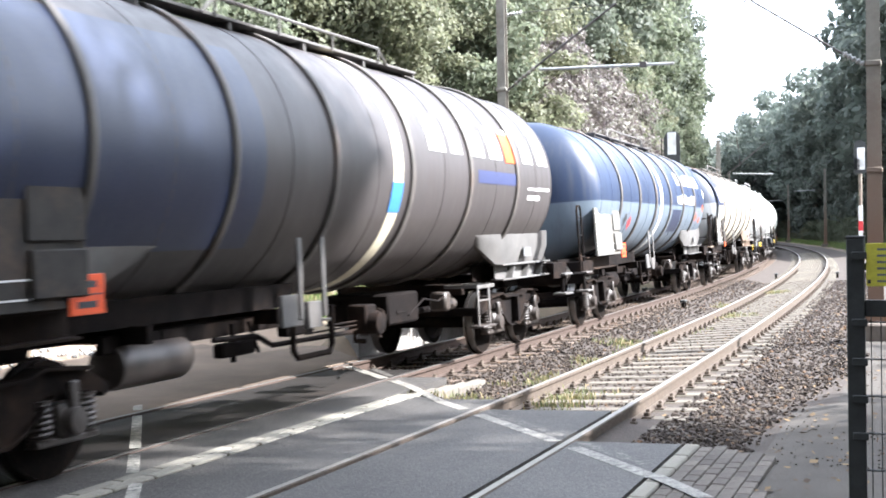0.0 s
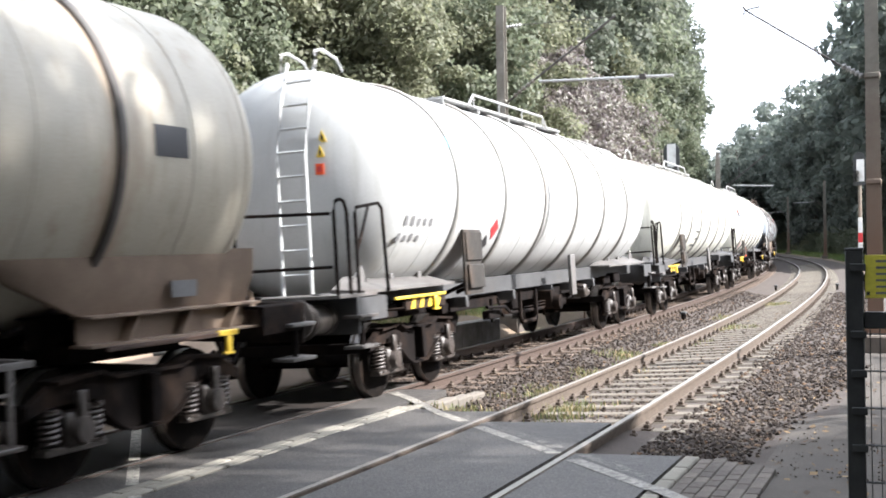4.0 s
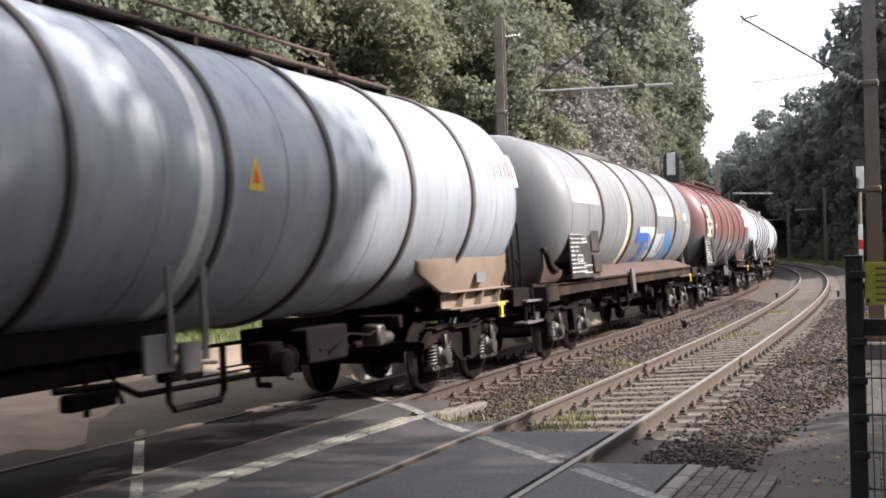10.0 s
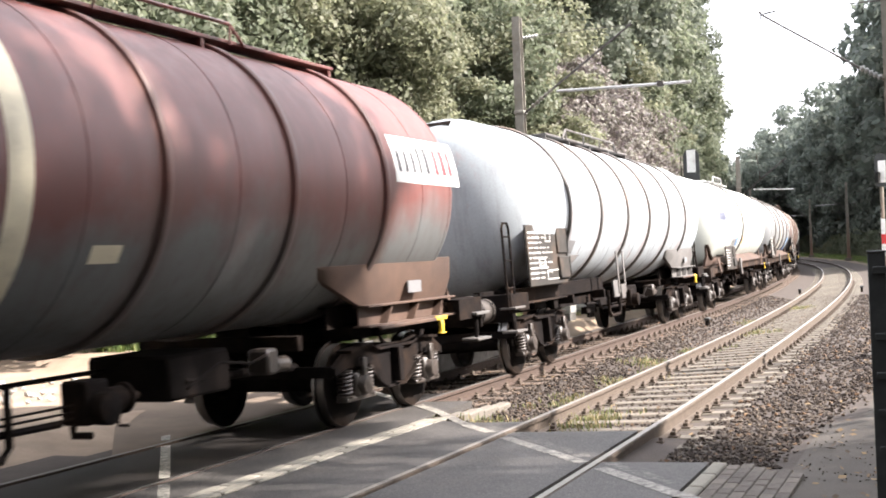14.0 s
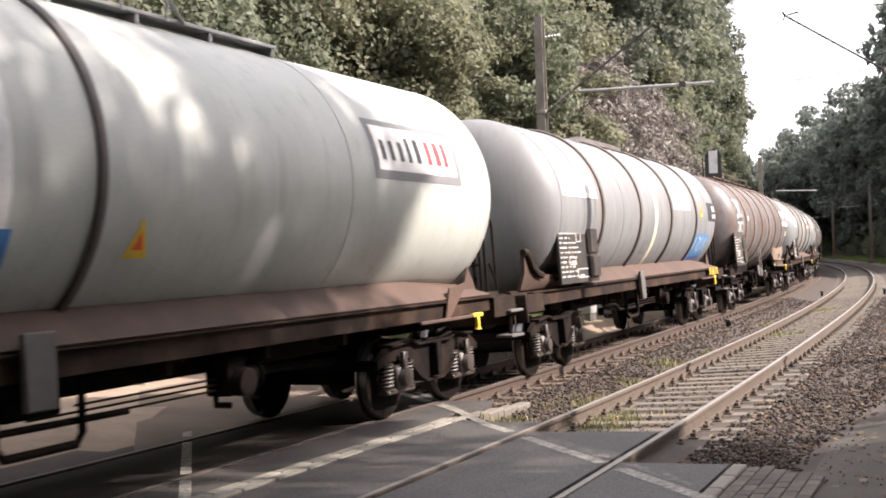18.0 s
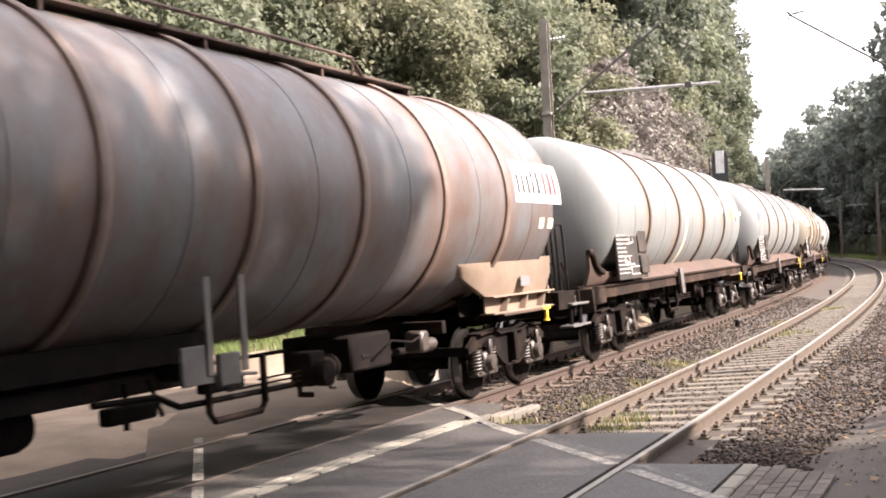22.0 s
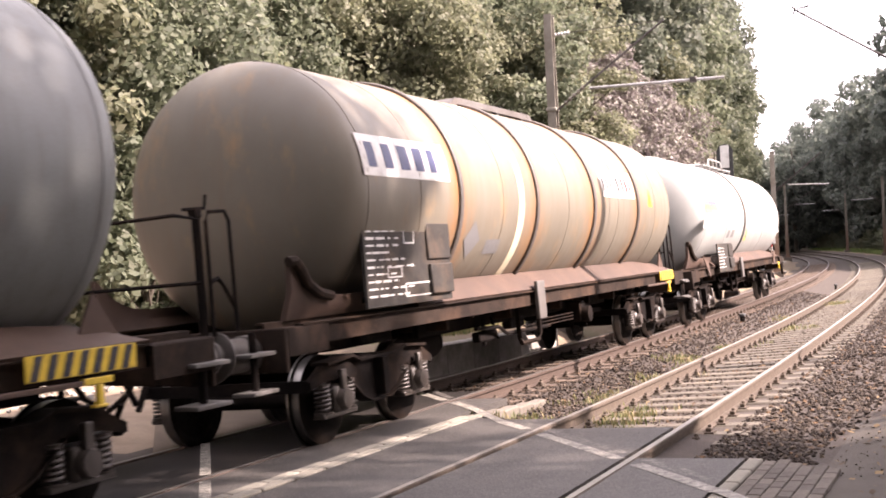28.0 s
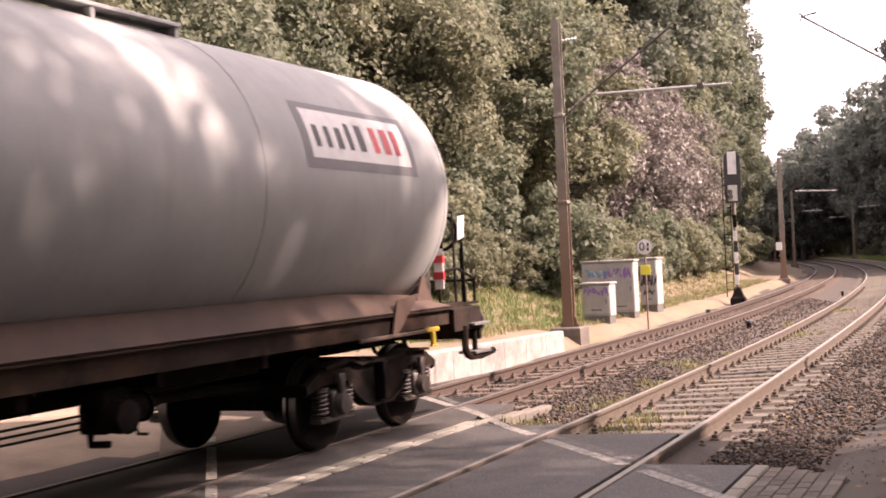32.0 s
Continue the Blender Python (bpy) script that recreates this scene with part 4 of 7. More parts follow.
def bogie_mesh():
    sh = Shape()
    for side in (-1, 1):
        y = side * 1.0
        out = [(-1.42, 0.60), (-1.42, 0.68), (-1.15, 0.82), (-0.62, 0.86), (-0.45, 0.80), (0.45, 0.80), (0.62, 0.86), (1.15, 0.82), (1.42, 0.68), (1.42, 0.60), (1.12, 0.66), (0.72, 0.66), (0.42, 0.44), (0.22, 0.36), (-0.22, 0.36), (-0.42, 0.44), (-0.72, 0.66), (-1.12, 0.66)]
        sh.prism(out, y - 0.035, y + 0.035)
        lip = [(-1.15, 0.82), (-0.62, 0.86), (-0.45, 0.80), (0.45, 0.80), (0.62, 0.86), (1.15, 0.82), (1.15, 0.85), (0.62, 0.89), (0.45, 0.83), (-0.45, 0.83), (-0.62, 0.89), (-1.15, 0.85)]
        sh.prism(lip, y - 0.10, y + 0.10)
        low = [(-0.72, 0.645), (-0.42, 0.425), (-0.22, 0.345), (0.22, 0.345), (0.42, 0.425), (0.72, 0.645), (0.72, 0.67), (0.42, 0.45), (0.22, 0.37), (-0.22, 0.37), (-0.42, 0.45), (-0.72, 0.67)]
        sh.prism(low, y - 0.085, y + 0.085)
        sh.box(-0.06, 0.06, y - 0.12 * (side < 0) - 0.03, y + 0.12 * (side > 0) + 0.03, 0.40, 0.80, 0.01)
    sh.box(-0.22, 0.22, -1.0, 1.0, 0.55, 0.84, 0.03)
    for x in (-1.42, 1.36):
        sh.box(x, x + 0.06, -1.0, 1.0, 0.58, 0.70)
    sh.revolve([(0.84, 0.28), (0.95, 0.26)], "z", 24)
    for x in (-0.62, 0.62):
        sh.tube([(x, -0.72, 0.52), (x, 0.72, 0.52)], 0.04, 8)
        for side in (-1, 1):
            sh.box(x - 0.05 + (0.13 if x < 0 else -0.13), x + 0.05 + (0.13 if x < 0 else -0.13), side * 0.76 - 0.05, side * 0.76 + 0.05, 0.30, 0.72, 0.015)
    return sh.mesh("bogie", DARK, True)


def spring_mesh():
    sh = Shape()
    pts = []
    for i in range(6 * 10 + 1):
        a = i / 10 * 2 * math.pi
        pts.append((0.075 * math.cos(a), 0.075 * math.sin(a), -0.13 + 0.26 * i / 60))
    sh.tube(pts, 0.017, 5)
    sh.revolve([(-0.15, 0.10), (-0.13, 0.10)], "z", 12)
    sh.revolve([(0.13, 0.09), (0.15, 0.09)], "z", 12)
    return sh.mesh("spring", AXLEBOX, True)


def axlebox_mesh():
    sh = Shape()
    sh.box(-0.14, 0.14, -0.10, 0.10, -0.13, 0.14, 0.03)
    sh.revolve([(-0.17, 0.03), (-0.165, 0.10), (-0.10, 0.125), (0.0, 0.125)], "y", 20)
    sh.box(-0.34, 0.34, -0.07, 0.07, -0.17, -0.12, 0.01)
    sh.box(-0.05, 0.05, -0.14, -0.08, 0.02, 0.30, 0.012)
    return sh.mesh("axle_box", AXLEBOX, True)


def buffer_mesh():
    """Points to minus x; its face at 0."""
    sh = Shape()
    sh.revolve([(0.0, 0.02), (0.006, 0.14), (0.02, 0.215), (0.04, 0.215), (0.05, 0.19), (0.06, 0.125), (0.15, 0.125), (0.155, 0.165), (0.19, 0.172), (0.20, 0.158), (0.50, 0.158), (0.51, 0.178), (0.62, 0.178)], "x", 28)
    sh.box(0.60, 0.63, -0.19, 0.19, -0.19, 0.19)
    return sh.mesh("buffer", BUFFER_STEEL, True)


WHEELSET, BOGIE, SPRING, AXLE_BOX, BUFFER = wheelset_mesh(), bogie_mesh(), spring_mesh(), axlebox_mesh(), buffer_mesh()
WHEELS = []


def add_bogie(wagon, x):
    b = part("bogie", BOGIE, None, wagon, m=pose(x, 0, 0))
    for dx in (-0.9, 0.9):
        w = part("wheelset", WHEELSET, None, b, m=pose(dx, 0, WHEEL_R))
        WHEELS.append((w, dx))
        for side in (-1, 1):
            part("axle_box", AXLE_BOX, None, b, m=pose(dx, side * 1.0, WHEEL_R, 0, 0, 0 if side < 0 else 180))
            for k in (-0.25, 0.25):
                part("spring", SPRING, None, b, m=pose(dx + k, side * 1.0, WHEEL_R + 0.03))
    return b


def rail_tube(points, r=0.018, n=6):
    return Shape().tube(points, r, n)


def add_frame(w, spec):
    """Sills, headstocks, buffers, hooks, steps, brake gear."""
    style = spec["style"]
    colour = FRAME_BROWN if style == "B" else spec.get("frame", DARK)
    y = 1.05 if style == "B" else 0.80
    bare = style == "A" and not spec.get("low")      # no sill under the middle of the tank
    runs = [(-END, -0.9), (4.6, END)] if bare else [(-END, END)]
    for side in (-1, 1):
        out, inn = side * y, side * (y - 0.09)
        lo, hi = min(out - side * 0.015, inn), max(out - side * 0.015, inn)
        for xa, xb in runs:
            sill = part("sill", Shape().box(xa, xb, out - 0.015, out + 0.015, 1.08, 1.32), colour, w)
            for za in (1.305, 1.08):
                part("flange", Shape().box(xa, xb, lo, hi, za, za + 0.02), colour, sill)
    for x in (-PIVOT, PIVOT):
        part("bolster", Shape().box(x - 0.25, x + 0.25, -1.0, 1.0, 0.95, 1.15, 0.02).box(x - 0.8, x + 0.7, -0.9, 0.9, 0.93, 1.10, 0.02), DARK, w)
    for end in (-1, 1):
        hs = part("headstock", Shape().box(end * END - 0.03, end * END + 0.03, -1.30, 1.30, 0.86, 1.27, 0.012), colour, w)
        for side in (-1, 1):
            x0, x1 = sorted((end * (END - 0.03), end * (END - 0.75)))
            part("side_plate", Shape().box(x0, x1, side * 1.28 - 0.02, side * 1.28 + 0.02, 1.0, 1.26), colour, hs)
            part("deck_plate", Shape().box(x0, x1, min(side * 1.06, side * 1.26), max(side * 1.06, side * 1.26), 1.24, 1.265), colour, hs)
        for side in (-1, 1):
            m = pose(-HALF, side * 0.875, 1.05) if end < 0 else pose(HALF, side * 0.875, 1.05, 0, 0, 180)
            part("buffer", BUFFER, None, w, m=m)
        hook = Shape().box(min(end * END, end * (END + 0.4)), max(end * END, end * (END + 0.4)), -0.04, 0.04, 0.99, 1.10, 0.015).tube([(end * (END + 0.3), 0, 1.02), (end * (END + 0.45), 0.0, 0.78), (end * (END + 0.55), 0, 0.62)], 0.03)
        part("coupling", hook, DARK, w)
        part("brake_hose", rail_tube([(end * (END + 0.05), 0.35, 0.95), (end * (END + 0.3), 0.37, 0.7), (end * (END + 0.5), 0.3, 0.55), (end * (END + 0.6), 0.15, 0.7)], 0.03, 6), DARK, w)
        for side in (-1, 1):
            xa, xb = (end * (END + 0.50), end * (END + 0.10)) if style == "B" and end < 0 else (end * (END + 0.12), end * (END - 0.34))
            yo = side * (1.12 if style == "B" and end < 0 else 1.26)
            step = part("shunter_step", Shape().tube([((xa + xb) / 2, yo, 1.26), ((xa + xb) / 2, yo, 0.70)], 0.035, 8), DARK, w)
            for z in (0.70, 1.04):
                part("tread", Shape().box(min(xa, xb), max(xa, xb), yo - 0.12, yo + 0.12, z, z + 0.035, 0.006), SADDLE_GREY, step, "pale worn step tread")
    for xa, xb in runs:
        for yc in (-0.24, 0.24):
            part("centre_sill", Shape().box(xa, xb, yc - 0.04, yc + 0.04, 0.98, 1.15), colour, w)
    part("air_reservoir", Shape().revolve([(-0.55, 0.04), (-0.52, 0.19), (-0.45, 0.21), (0.45, 0.21), (0.52, 0.19), (0.55, 0.04)], "x", 20, (-3.3, -0.62 if spec["seed"] in (1, 2, 3) else -0.30, 0.74)), AXLEBOX if spec["seed"] in (1, 3) else DARK, w)
    part("brake_rod", Shape().tube([(-4.4, 0.15, 0.92), (4.4, 0.15, 0.92)], 0.025, 6), DARK, w)
    part("safety_bracket", Shape().tube([(-1.25, -1.0, 1.05), (-1.25, -1.0, 0.62), (-1.18, -1.0, 0.54), (-0.45, -1.0, 0.54), (-0.38, -1.0, 0.62), (-0.38, -1.0, 1.05)], 0.035, 6), DARK, w)
    part("pipe", Shape().tube([(-2.6, -0.9, 0.86), (-1.9, -0.95, 0.84), (-1.6, -0.95, 0.72), (0.2, -0.95, 0.70)], 0.030, 6), DARK, w)
    part("brake_linkage", Shape().box(-2.35, -1.75, -0.85, -0.72, 0.66, 0.80, 0.02).tube([(-2.1, -0.8, 0.98), (-2.1, -0.8, 0.60)], 0.03, 6).tube([(-1.8, -0.8, 0.98), (-1.7, -0.85, 0.66)], 0.02, 6), DARK, w)
    xv = 1.42 if style == "B" else 0.35
    valve = Shape().box(xv, xv + 0.28, -1.08, -0.82, 0.66, 1.0, 0.02).revolve([(-0.13, 0.10), (-0.12, 0.13), (0.0, 0.13), (0.01, 0.09)], "y", 18, (xv + 0.14, -1.08, 0.78)).tube([(xv + 0.05, -0.9, 0.66), (xv + 0.05, -0.9, 0.58), (xv + 0.2, -0.95, 0.56)], 0.03, 8)
    part("outlet_valve", valve, DARK, w)
    drum = Shape().revolve([(0.0, 0.05), (0.01, 0.13), (0.04, 0.13), (0.05, 0.105), (0.26, 0.105), (0.27, 0.13), (0.30, 0.13), (0.31, 0.06), (0.48, 0.03)], "x", 24, (xv + 0.36, -0.90, 0.80)).tube([(xv + 0.45, -0.98, 0.72), (xv + 0.47, -1.0, 0.60), (xv + 0.60, -0.98, 0.58)], 0.015, 6)
    part("brake_cylinder", drum, DARK, w)
    for k, z in enumerate((0.82, 0.77, 0.72)):
        part("brake_rod", Shape().tube([(-0.4 - 0.5 * k, -0.95, z), (xv, -0.95, z)], 0.011, 6), DARK, w)
    part("slack_adjuster", Shape().tube([(2.3, -0.55, 0.78), (3.6, -0.50, 0.74), (4.4, -0.5, 0.70)], 0.045, 8), DARK, w)
    for x in ((-3.7, -1.5, 3.7) if bare else (-3.7, -1.5, 0.7, 2.2, 3.7)):
        part("cross_member", Shape().box(x - 0.05, x + 0.05, -1.0, 1.0, 0.93, 1.09, 0.01), colour, w)
    part("brake_beam", Shape().box(-4.0, -0.9 if bare else 4.0, -0.72, -0.64, 0.86, 1.02, 0.01).box(-0.9, -0.3, -0.74, -0.60, 0.74, 0.90, 0.02), DARK, w)
    if style == "A":
        part("equipment_box", Shape().box(2.05, 3.05, -0.58, 0.35, 0.62, 1.04, 0.03), DARK, w)
        part("control_valve", Shape().box(3.15, 3.36, -0.95, -0.70, 0.74, 1.0, 0.03).revolve([(-0.12, 0.08), (0.12, 0.08)], "x", 12, (3.5, -0.85, 0.82)), AXLEBOX, w)
        part("air_pipe", Shape().tube([(1.75, -1.0, 0.78), (2.3, -0.98, 0.96), (2.8, -0.98, 0.90), (3.2, -0.92, 0.95)], 0.014, 6), DARK, w)
    if spec["seed"] in (1, 3):
        stirrup = Shape()
        for x in (3.42, 3.86):
            stirrup.box(x - 0.025, x + 0.025, -1.34, -1.315, 0.50, 1.06, 0.006)
        stirrup.box(3.42, 4.1, -1.335, -1.30, 1.02, 1.07, 0.006).box(3.42, 3.86, -1.33, -1.31, 0.84, 0.865, 0.004)
        for x in (3.5, 4.0):
            stirrup.box(x - 0.03, x + 0.03, -1.31, -0.80, 1.03, 1.08)
        step = part("side_step", stirrup, SADDLE_GREY, w, "pale grey hanging step")
        part("tread", Shape().box(3.38, 3.90, -1.42, -1.20, 0.47, 0.505, 0.008), AXLEBOX, step)
    lx = spec.get("lever", 0.88 if spec.get("low") else -1.40 if style == "A" else -1.15)
    guard = Shape().box(lx - 0.15, lx + 0.15, -1.36, -1.30, 0.88, 1.42 if style == "B" else 1.60 if spec.get("low") else 1.15, 0.01)
    if bare:
        for dx in (-0.26, 0.24):
            guard.box(lx + dx - 0.045, lx + dx + 0.045, -1.35, -1.325, 0.98, 1.80, 0.006)
        guard.box(lx - 0.62, lx - 0.20, -1.33, -1.29, 0.92, 1.24, 0.01).tube([(lx - 0.4, -1.3, 1.0), (lx + 0.6, -1.2, 0.92)], 0.02, 6)
    part("valve_guard", guard, SADDLE_GREY, w, "pale grey lever guard")
    if spec.get("yellow", style == "B"):
        bar = part("shunter_rail", Shape().box(4.9, 6.40, -1.34, -1.30, 1.05, 1.09, 0.008), SADDLE_BROWN, w)
        lev = Shape().box(6.40, 6.70, -1.345, -1.295, 1.05, 1.10, 0.008).box(6.53, 6.60, -1.345, -1.30, 0.90, 1.05, 0.01).box(6.50, 6.63, -1.35, -1.295, 0.885, 0.905, 0.005)
        part("rail_end", lev, MARK_YELLOW, bar, "yellow painted end")
    if spec.get("low"):
        tray = part("coupling_tray", Shape().box(-6.75, -5.45, -1.34, -1.05, 1.05, 1.07).box(-6.75, -5.45, -1.345, -1.32, 1.05, 1.22, 0.004), FRAME_BROWN, w, "dark tray with a yellow rail")
        part("rail", Shape().box(-7.15, -5.55, -1.40, -1.37, 1.19, 1.225, 0.006).box(-5.92, -5.83, -1.40, -1.37, 1.03, 1.19, 0.01).box(-5.97, -5.78, -1.405, -1.365, 1.01, 1.035, 0.005), MARK_YELLOW, tray, "yellow painted rail with a drop handle")
        for k in range(4):
            x = -6.6 + 0.27 * k
            part("stripe", Shape().prism([(x, 1.06), (x + 0.11, 1.06), (x + 0.19, 1.21), (x + 0.08, 1.21)], -1.350, -1.346), MARK_YELLOW, tray)


def add_saddles(w, spec):
    colour, style = spec["saddle"], spec["style"]
    if spec.get("low"):
        for end in (-1, 1):
            for side in (-1, 1):
                rows = []
                for x, top in ((4.2, 1.34), (4.9, 1.46), (7.3, 1.50), (7.62, 1.36)):
                    rows.append([(end * x, side * 0.80, top), (end * x, side * 1.22, 1.335), (end * x, side * 1.22, 1.30), (end * x, side * 0.75, 1.30)])
                part("saddle", Shape().loft(rows), colour, w)
                part("saddle_fin", Shape().prism([(end * 7.0, 1.33), (end * 7.62, 1.33), (end * 7.18, 1.62)], side * 0.98 - 0.015, side * 0.98 + 0.015), colour, w)
                for x in (5.3, 6.2):
                    part("tank_foot", Shape().box(end * x - 0.05, end * x + 0.05, min(side * 0.5, side * 0.95), max(side * 0.5, side * 0.95), 1.30, 1.50, 0.01), colour, w)
        return
    zt = TANK_Z - math.sqrt(TANK_R ** 2 - 1.18 ** 2) + 0.02
    for end in (-1, 1):
        for side in (-1, 1):
            if style == "B" and end > 0:
                part("end_plate", Shape().prism([(6.55, 1.31), (7.05, 1.31), (6.75, 1.70)], side * 1.12 - 0.012, side * 1.12 + 0.012), colour, w)
                continue
            x0, x1, cut = (-7.62, -5.0, 0.0) if style == "B" else (end * 3.75, end * (7.2 if end > 0 else 5.7), 1.1)
            rows = []
            for k in range(17):
                x = x0 + (x1 - x0) * (k / 16 if style == "A" else (k / 16) ** 1.5)
                d = abs(x - x0)
                low = 1.32
                if cut and d < cut:
                    low = zt - 0.05 - (zt - 0.05 - 1.32) * d / cut
                top = zt + 0.05 if style == "A" else 1.52 + 0.34 * math.exp(-((d / 0.30) ** 1.4))
                rows.append([(x, side * 1.20, top), (x, side * 1.19, (top + low) / 2), (x, side * 1.10, low), (x, side * 1.03, low), (x, side * 1.13, (top + low) / 2), (x, side * 1.14, top)])
            part("saddle", Shape().loft(rows), colour, w)
            if style == "A":
                xa, xb = sorted((end * 4.85, end * 7.28))
                y0 = side * 1.07
                skin = colour if end > 0 else FRAME_BROWN
                box = part("saddle_girder", Shape().box(xa, xb, y0 - 0.012, y0 + 0.012, 1.09, 1.32), skin, w)
                for za in (1.30, 1.075):
                    part("flange", Shape().box(xa, xb, min(side * 1.0, side * 1.22), max(side * 1.0, side * 1.22), za, za + 0.025, 0.004), skin, box)
                for k in range(3 if end > 0 else 0):
                    xr = xa + (xb - xa) * (0.2 + 0.3 * k)
                    part("rib", Shape().prism([(xr, 1.10), (xr + 0.03, 1.10), (xr + 0.17, 1.30), (xr + 0.14, 1.30)], min(side * 1.08, side * 1.19), max(side * 1.08, side * 1.19)), colour, box)
                part("plate", Shape().box((xa + xb) / 2 - 0.18, (xa + xb) / 2 + 0.18, side * 1.21 - 0.008, side * 1.21 + 0.008, 1.42, 1.56), MARK_GREY, box)
                part("gusset", Shape().prism([(end * 7.28, 1.06), (end * 7.50, 1.06), (end * 7.28, 1.42)], side * 1.10 - 0.012, side * 1.10 + 0.012), skin, box)
    if style == "B" and spec["seed"] in (12, 15, 16):
        hatch = part("hatched_plate", Shape().box(5.85, 6.95, -1.345, -1.33, 1.13, 1.31, 0.004), MARK_YELLOW, w, "black and yellow striped plate")
        for k in range(7):
            x = 5.88 + 0.15 * k
            part("stripe", Shape().prism([(x, 1.135), (x + 0.07, 1.135), (x + 0.13, 1.305), (x + 0.06, 1.305)], -1.350, -1.344), MARK_DARK, hatch)
    if len(spec["rings"]) == 1:
        for side in (-1, 1):
            for k in (-1, 1):
                out = [(k * 6.35, 1.50), (k * 5.80, 1.44), (k * 5.66, 1.06), (k * 5.76, 1.06)]
                part("gusset_plate", Shape().prism(out, side * 1.285 - 0.01, side * 1.285 + 0.01), colour, w)
    if style == "B":
        for side in (-1, 1):
            rows = []
            for x in (-5.05, -2.0, 1.5, 5.0, 6.6, 7.2):
                top = 1.56 if x < 6 else (1.47 if x < 7 else 1.34)
                rows.append([(x, side * 1.02, top), (x, side * 1.27, 1.31), (x, side * 1.25, 1.285), (x, side * 1.02, 1.285), (x, side * 0.86, 1.42)])
            part("skirt", Shape().loft(rows), colour, w)
            beam = Shape().prism([(-7.62, 1.07), (-7.62, 1.29), (7.2, 1.28), (7.2, 1.10), (5.2, 1.08), (-5.2, 1.08)], side * 1.22 - 0.015, side * 1.22 + 0.015)
            beam.box(-7.62, 7.2, side * 1.22 - 0.07, side * 1.22 + 0.035, 1.27, 1.285)
            part("sill_beam", beam, FRAME_BROWN, w)
            for x in (-3.4, 0.6, 4.2):
                part("gusset", Shape().box(x - 0.01, x + 0.01, min(side * 1.02, side * 1.22), max(side * 1.02, side * 1.22), 1.05, 1.28), FRAME_BROWN, w)


def add_top(w, spec):
    """Walkway over the hatch, rails, manhole."""
    zt = TANK_Z + TANK_R
    x0, x1 = spec.get("walk", (-3.2, 3.2) if spec["style"] == "A" else (-1.7, 1.95))
    colour = spec.get("walk_mat", GALV if spec["seed"] in (4, 5, 6, 11, 17) else SADDLE_GREY)
    raised = spec["style"] == "B" and "walk" not in spec
    if raised:                          # deck on two bent girders, no rail
        deck = part("walkway", Shape().box(x0 + 0.5, x1 - 0.35, -0.35, 0.35, zt + 0.055, zt + 0.085, 0.006), colour, w)
        for side in (-0.36, 0.36):
            part("girder", Shape().box(x0 + 0.45, x1 - 0.30, side - 0.012, side + 0.012, zt - 0.005, zt + 0.090, 0.004), colour, deck)
            for a, b in ((x0, x0 + 0.5), (x1, x1 - 0.35)):
                part("end_plate", Shape().prism([(a, zt - 0.100), (b, zt - 0.100), (b, zt + 0.090), (0.4 * a + 0.6 * b, zt + 0.075), (a, zt - 0.075)], side - 0.014, side + 0.014), colour, deck)
            for k in range(3):
                x = x0 + 0.9 + (x1 - x0 - 1.5) * k / 2
                part("support", Shape().box(x - 0.02, x + 0.02, side - 0.01, side + 0.01, zt - 0.080, zt + 0.005), colour, deck)
        part("end_deck", Shape().prism([(x0, zt - 0.075), (x0 + 0.3, zt + 0.075), (x0 + 0.5, zt + 0.085), (x0 + 0.5, zt + 0.065), (x0 + 0.3, zt + 0.055), (x0, zt - 0.095)], -0.35, 0.35), colour, deck)
    else:
        add_rail_walkway(w, spec, x0, x1, zt, colour)
    hatch = Shape().revolve([(0.0, 0.30), (0.12, 0.30), (0.13, 0.34), (0.17, 0.34), (0.20, 0.26), (0.22, 0.05)], "z", 24, (0, 0, zt - 0.16 if raised else zt - 0.08))
    part("manhole", hatch, spec["paint"], w)


def add_rail_walkway(w, spec, x0, x1, zt, colour):
    """Two boards over the tank with a low rail on one side."""
    deck = part("walkway", Shape().box(x0, x1, -0.62, -0.34, zt - 0.03, zt + 0.005, 0.006), colour, w)
    part("board", Shape().box(x0, x1, 0.34, 0.62, zt - 0.03, zt + 0.005, 0.006), colour, deck)
    for i in range(5):
        x = x0 + 0.05 + (x1 - x0 - 0.1) * i / 4
        part("support", Shape().box(x - 0.02, x + 0.02, -0.60, 0.60, zt - 0.13, zt - 0.03), colour, deck)
    rail = Shape()
    h = spec.get("rail_h", 0.24) - 0.08
    xa, xb = spec.get("guard", (x0 * 0.6, x1 * 0.6))
    rail.tube([(xa - 0.25, -0.64, zt - 0.03), (xa, -0.64, zt + h), (xb, -0.64, zt + h), (xb + 0.25, -0.64, zt - 0.03)], 0.02, 6)
    for i in range(4):
        x = xa + (xb - xa) * i / 3
        rail.tube([(x, -0.64, zt - 0.05), (x, -0.64, zt + h)], 0.014, 6)
    part("guard_rail", rail, colour, w)


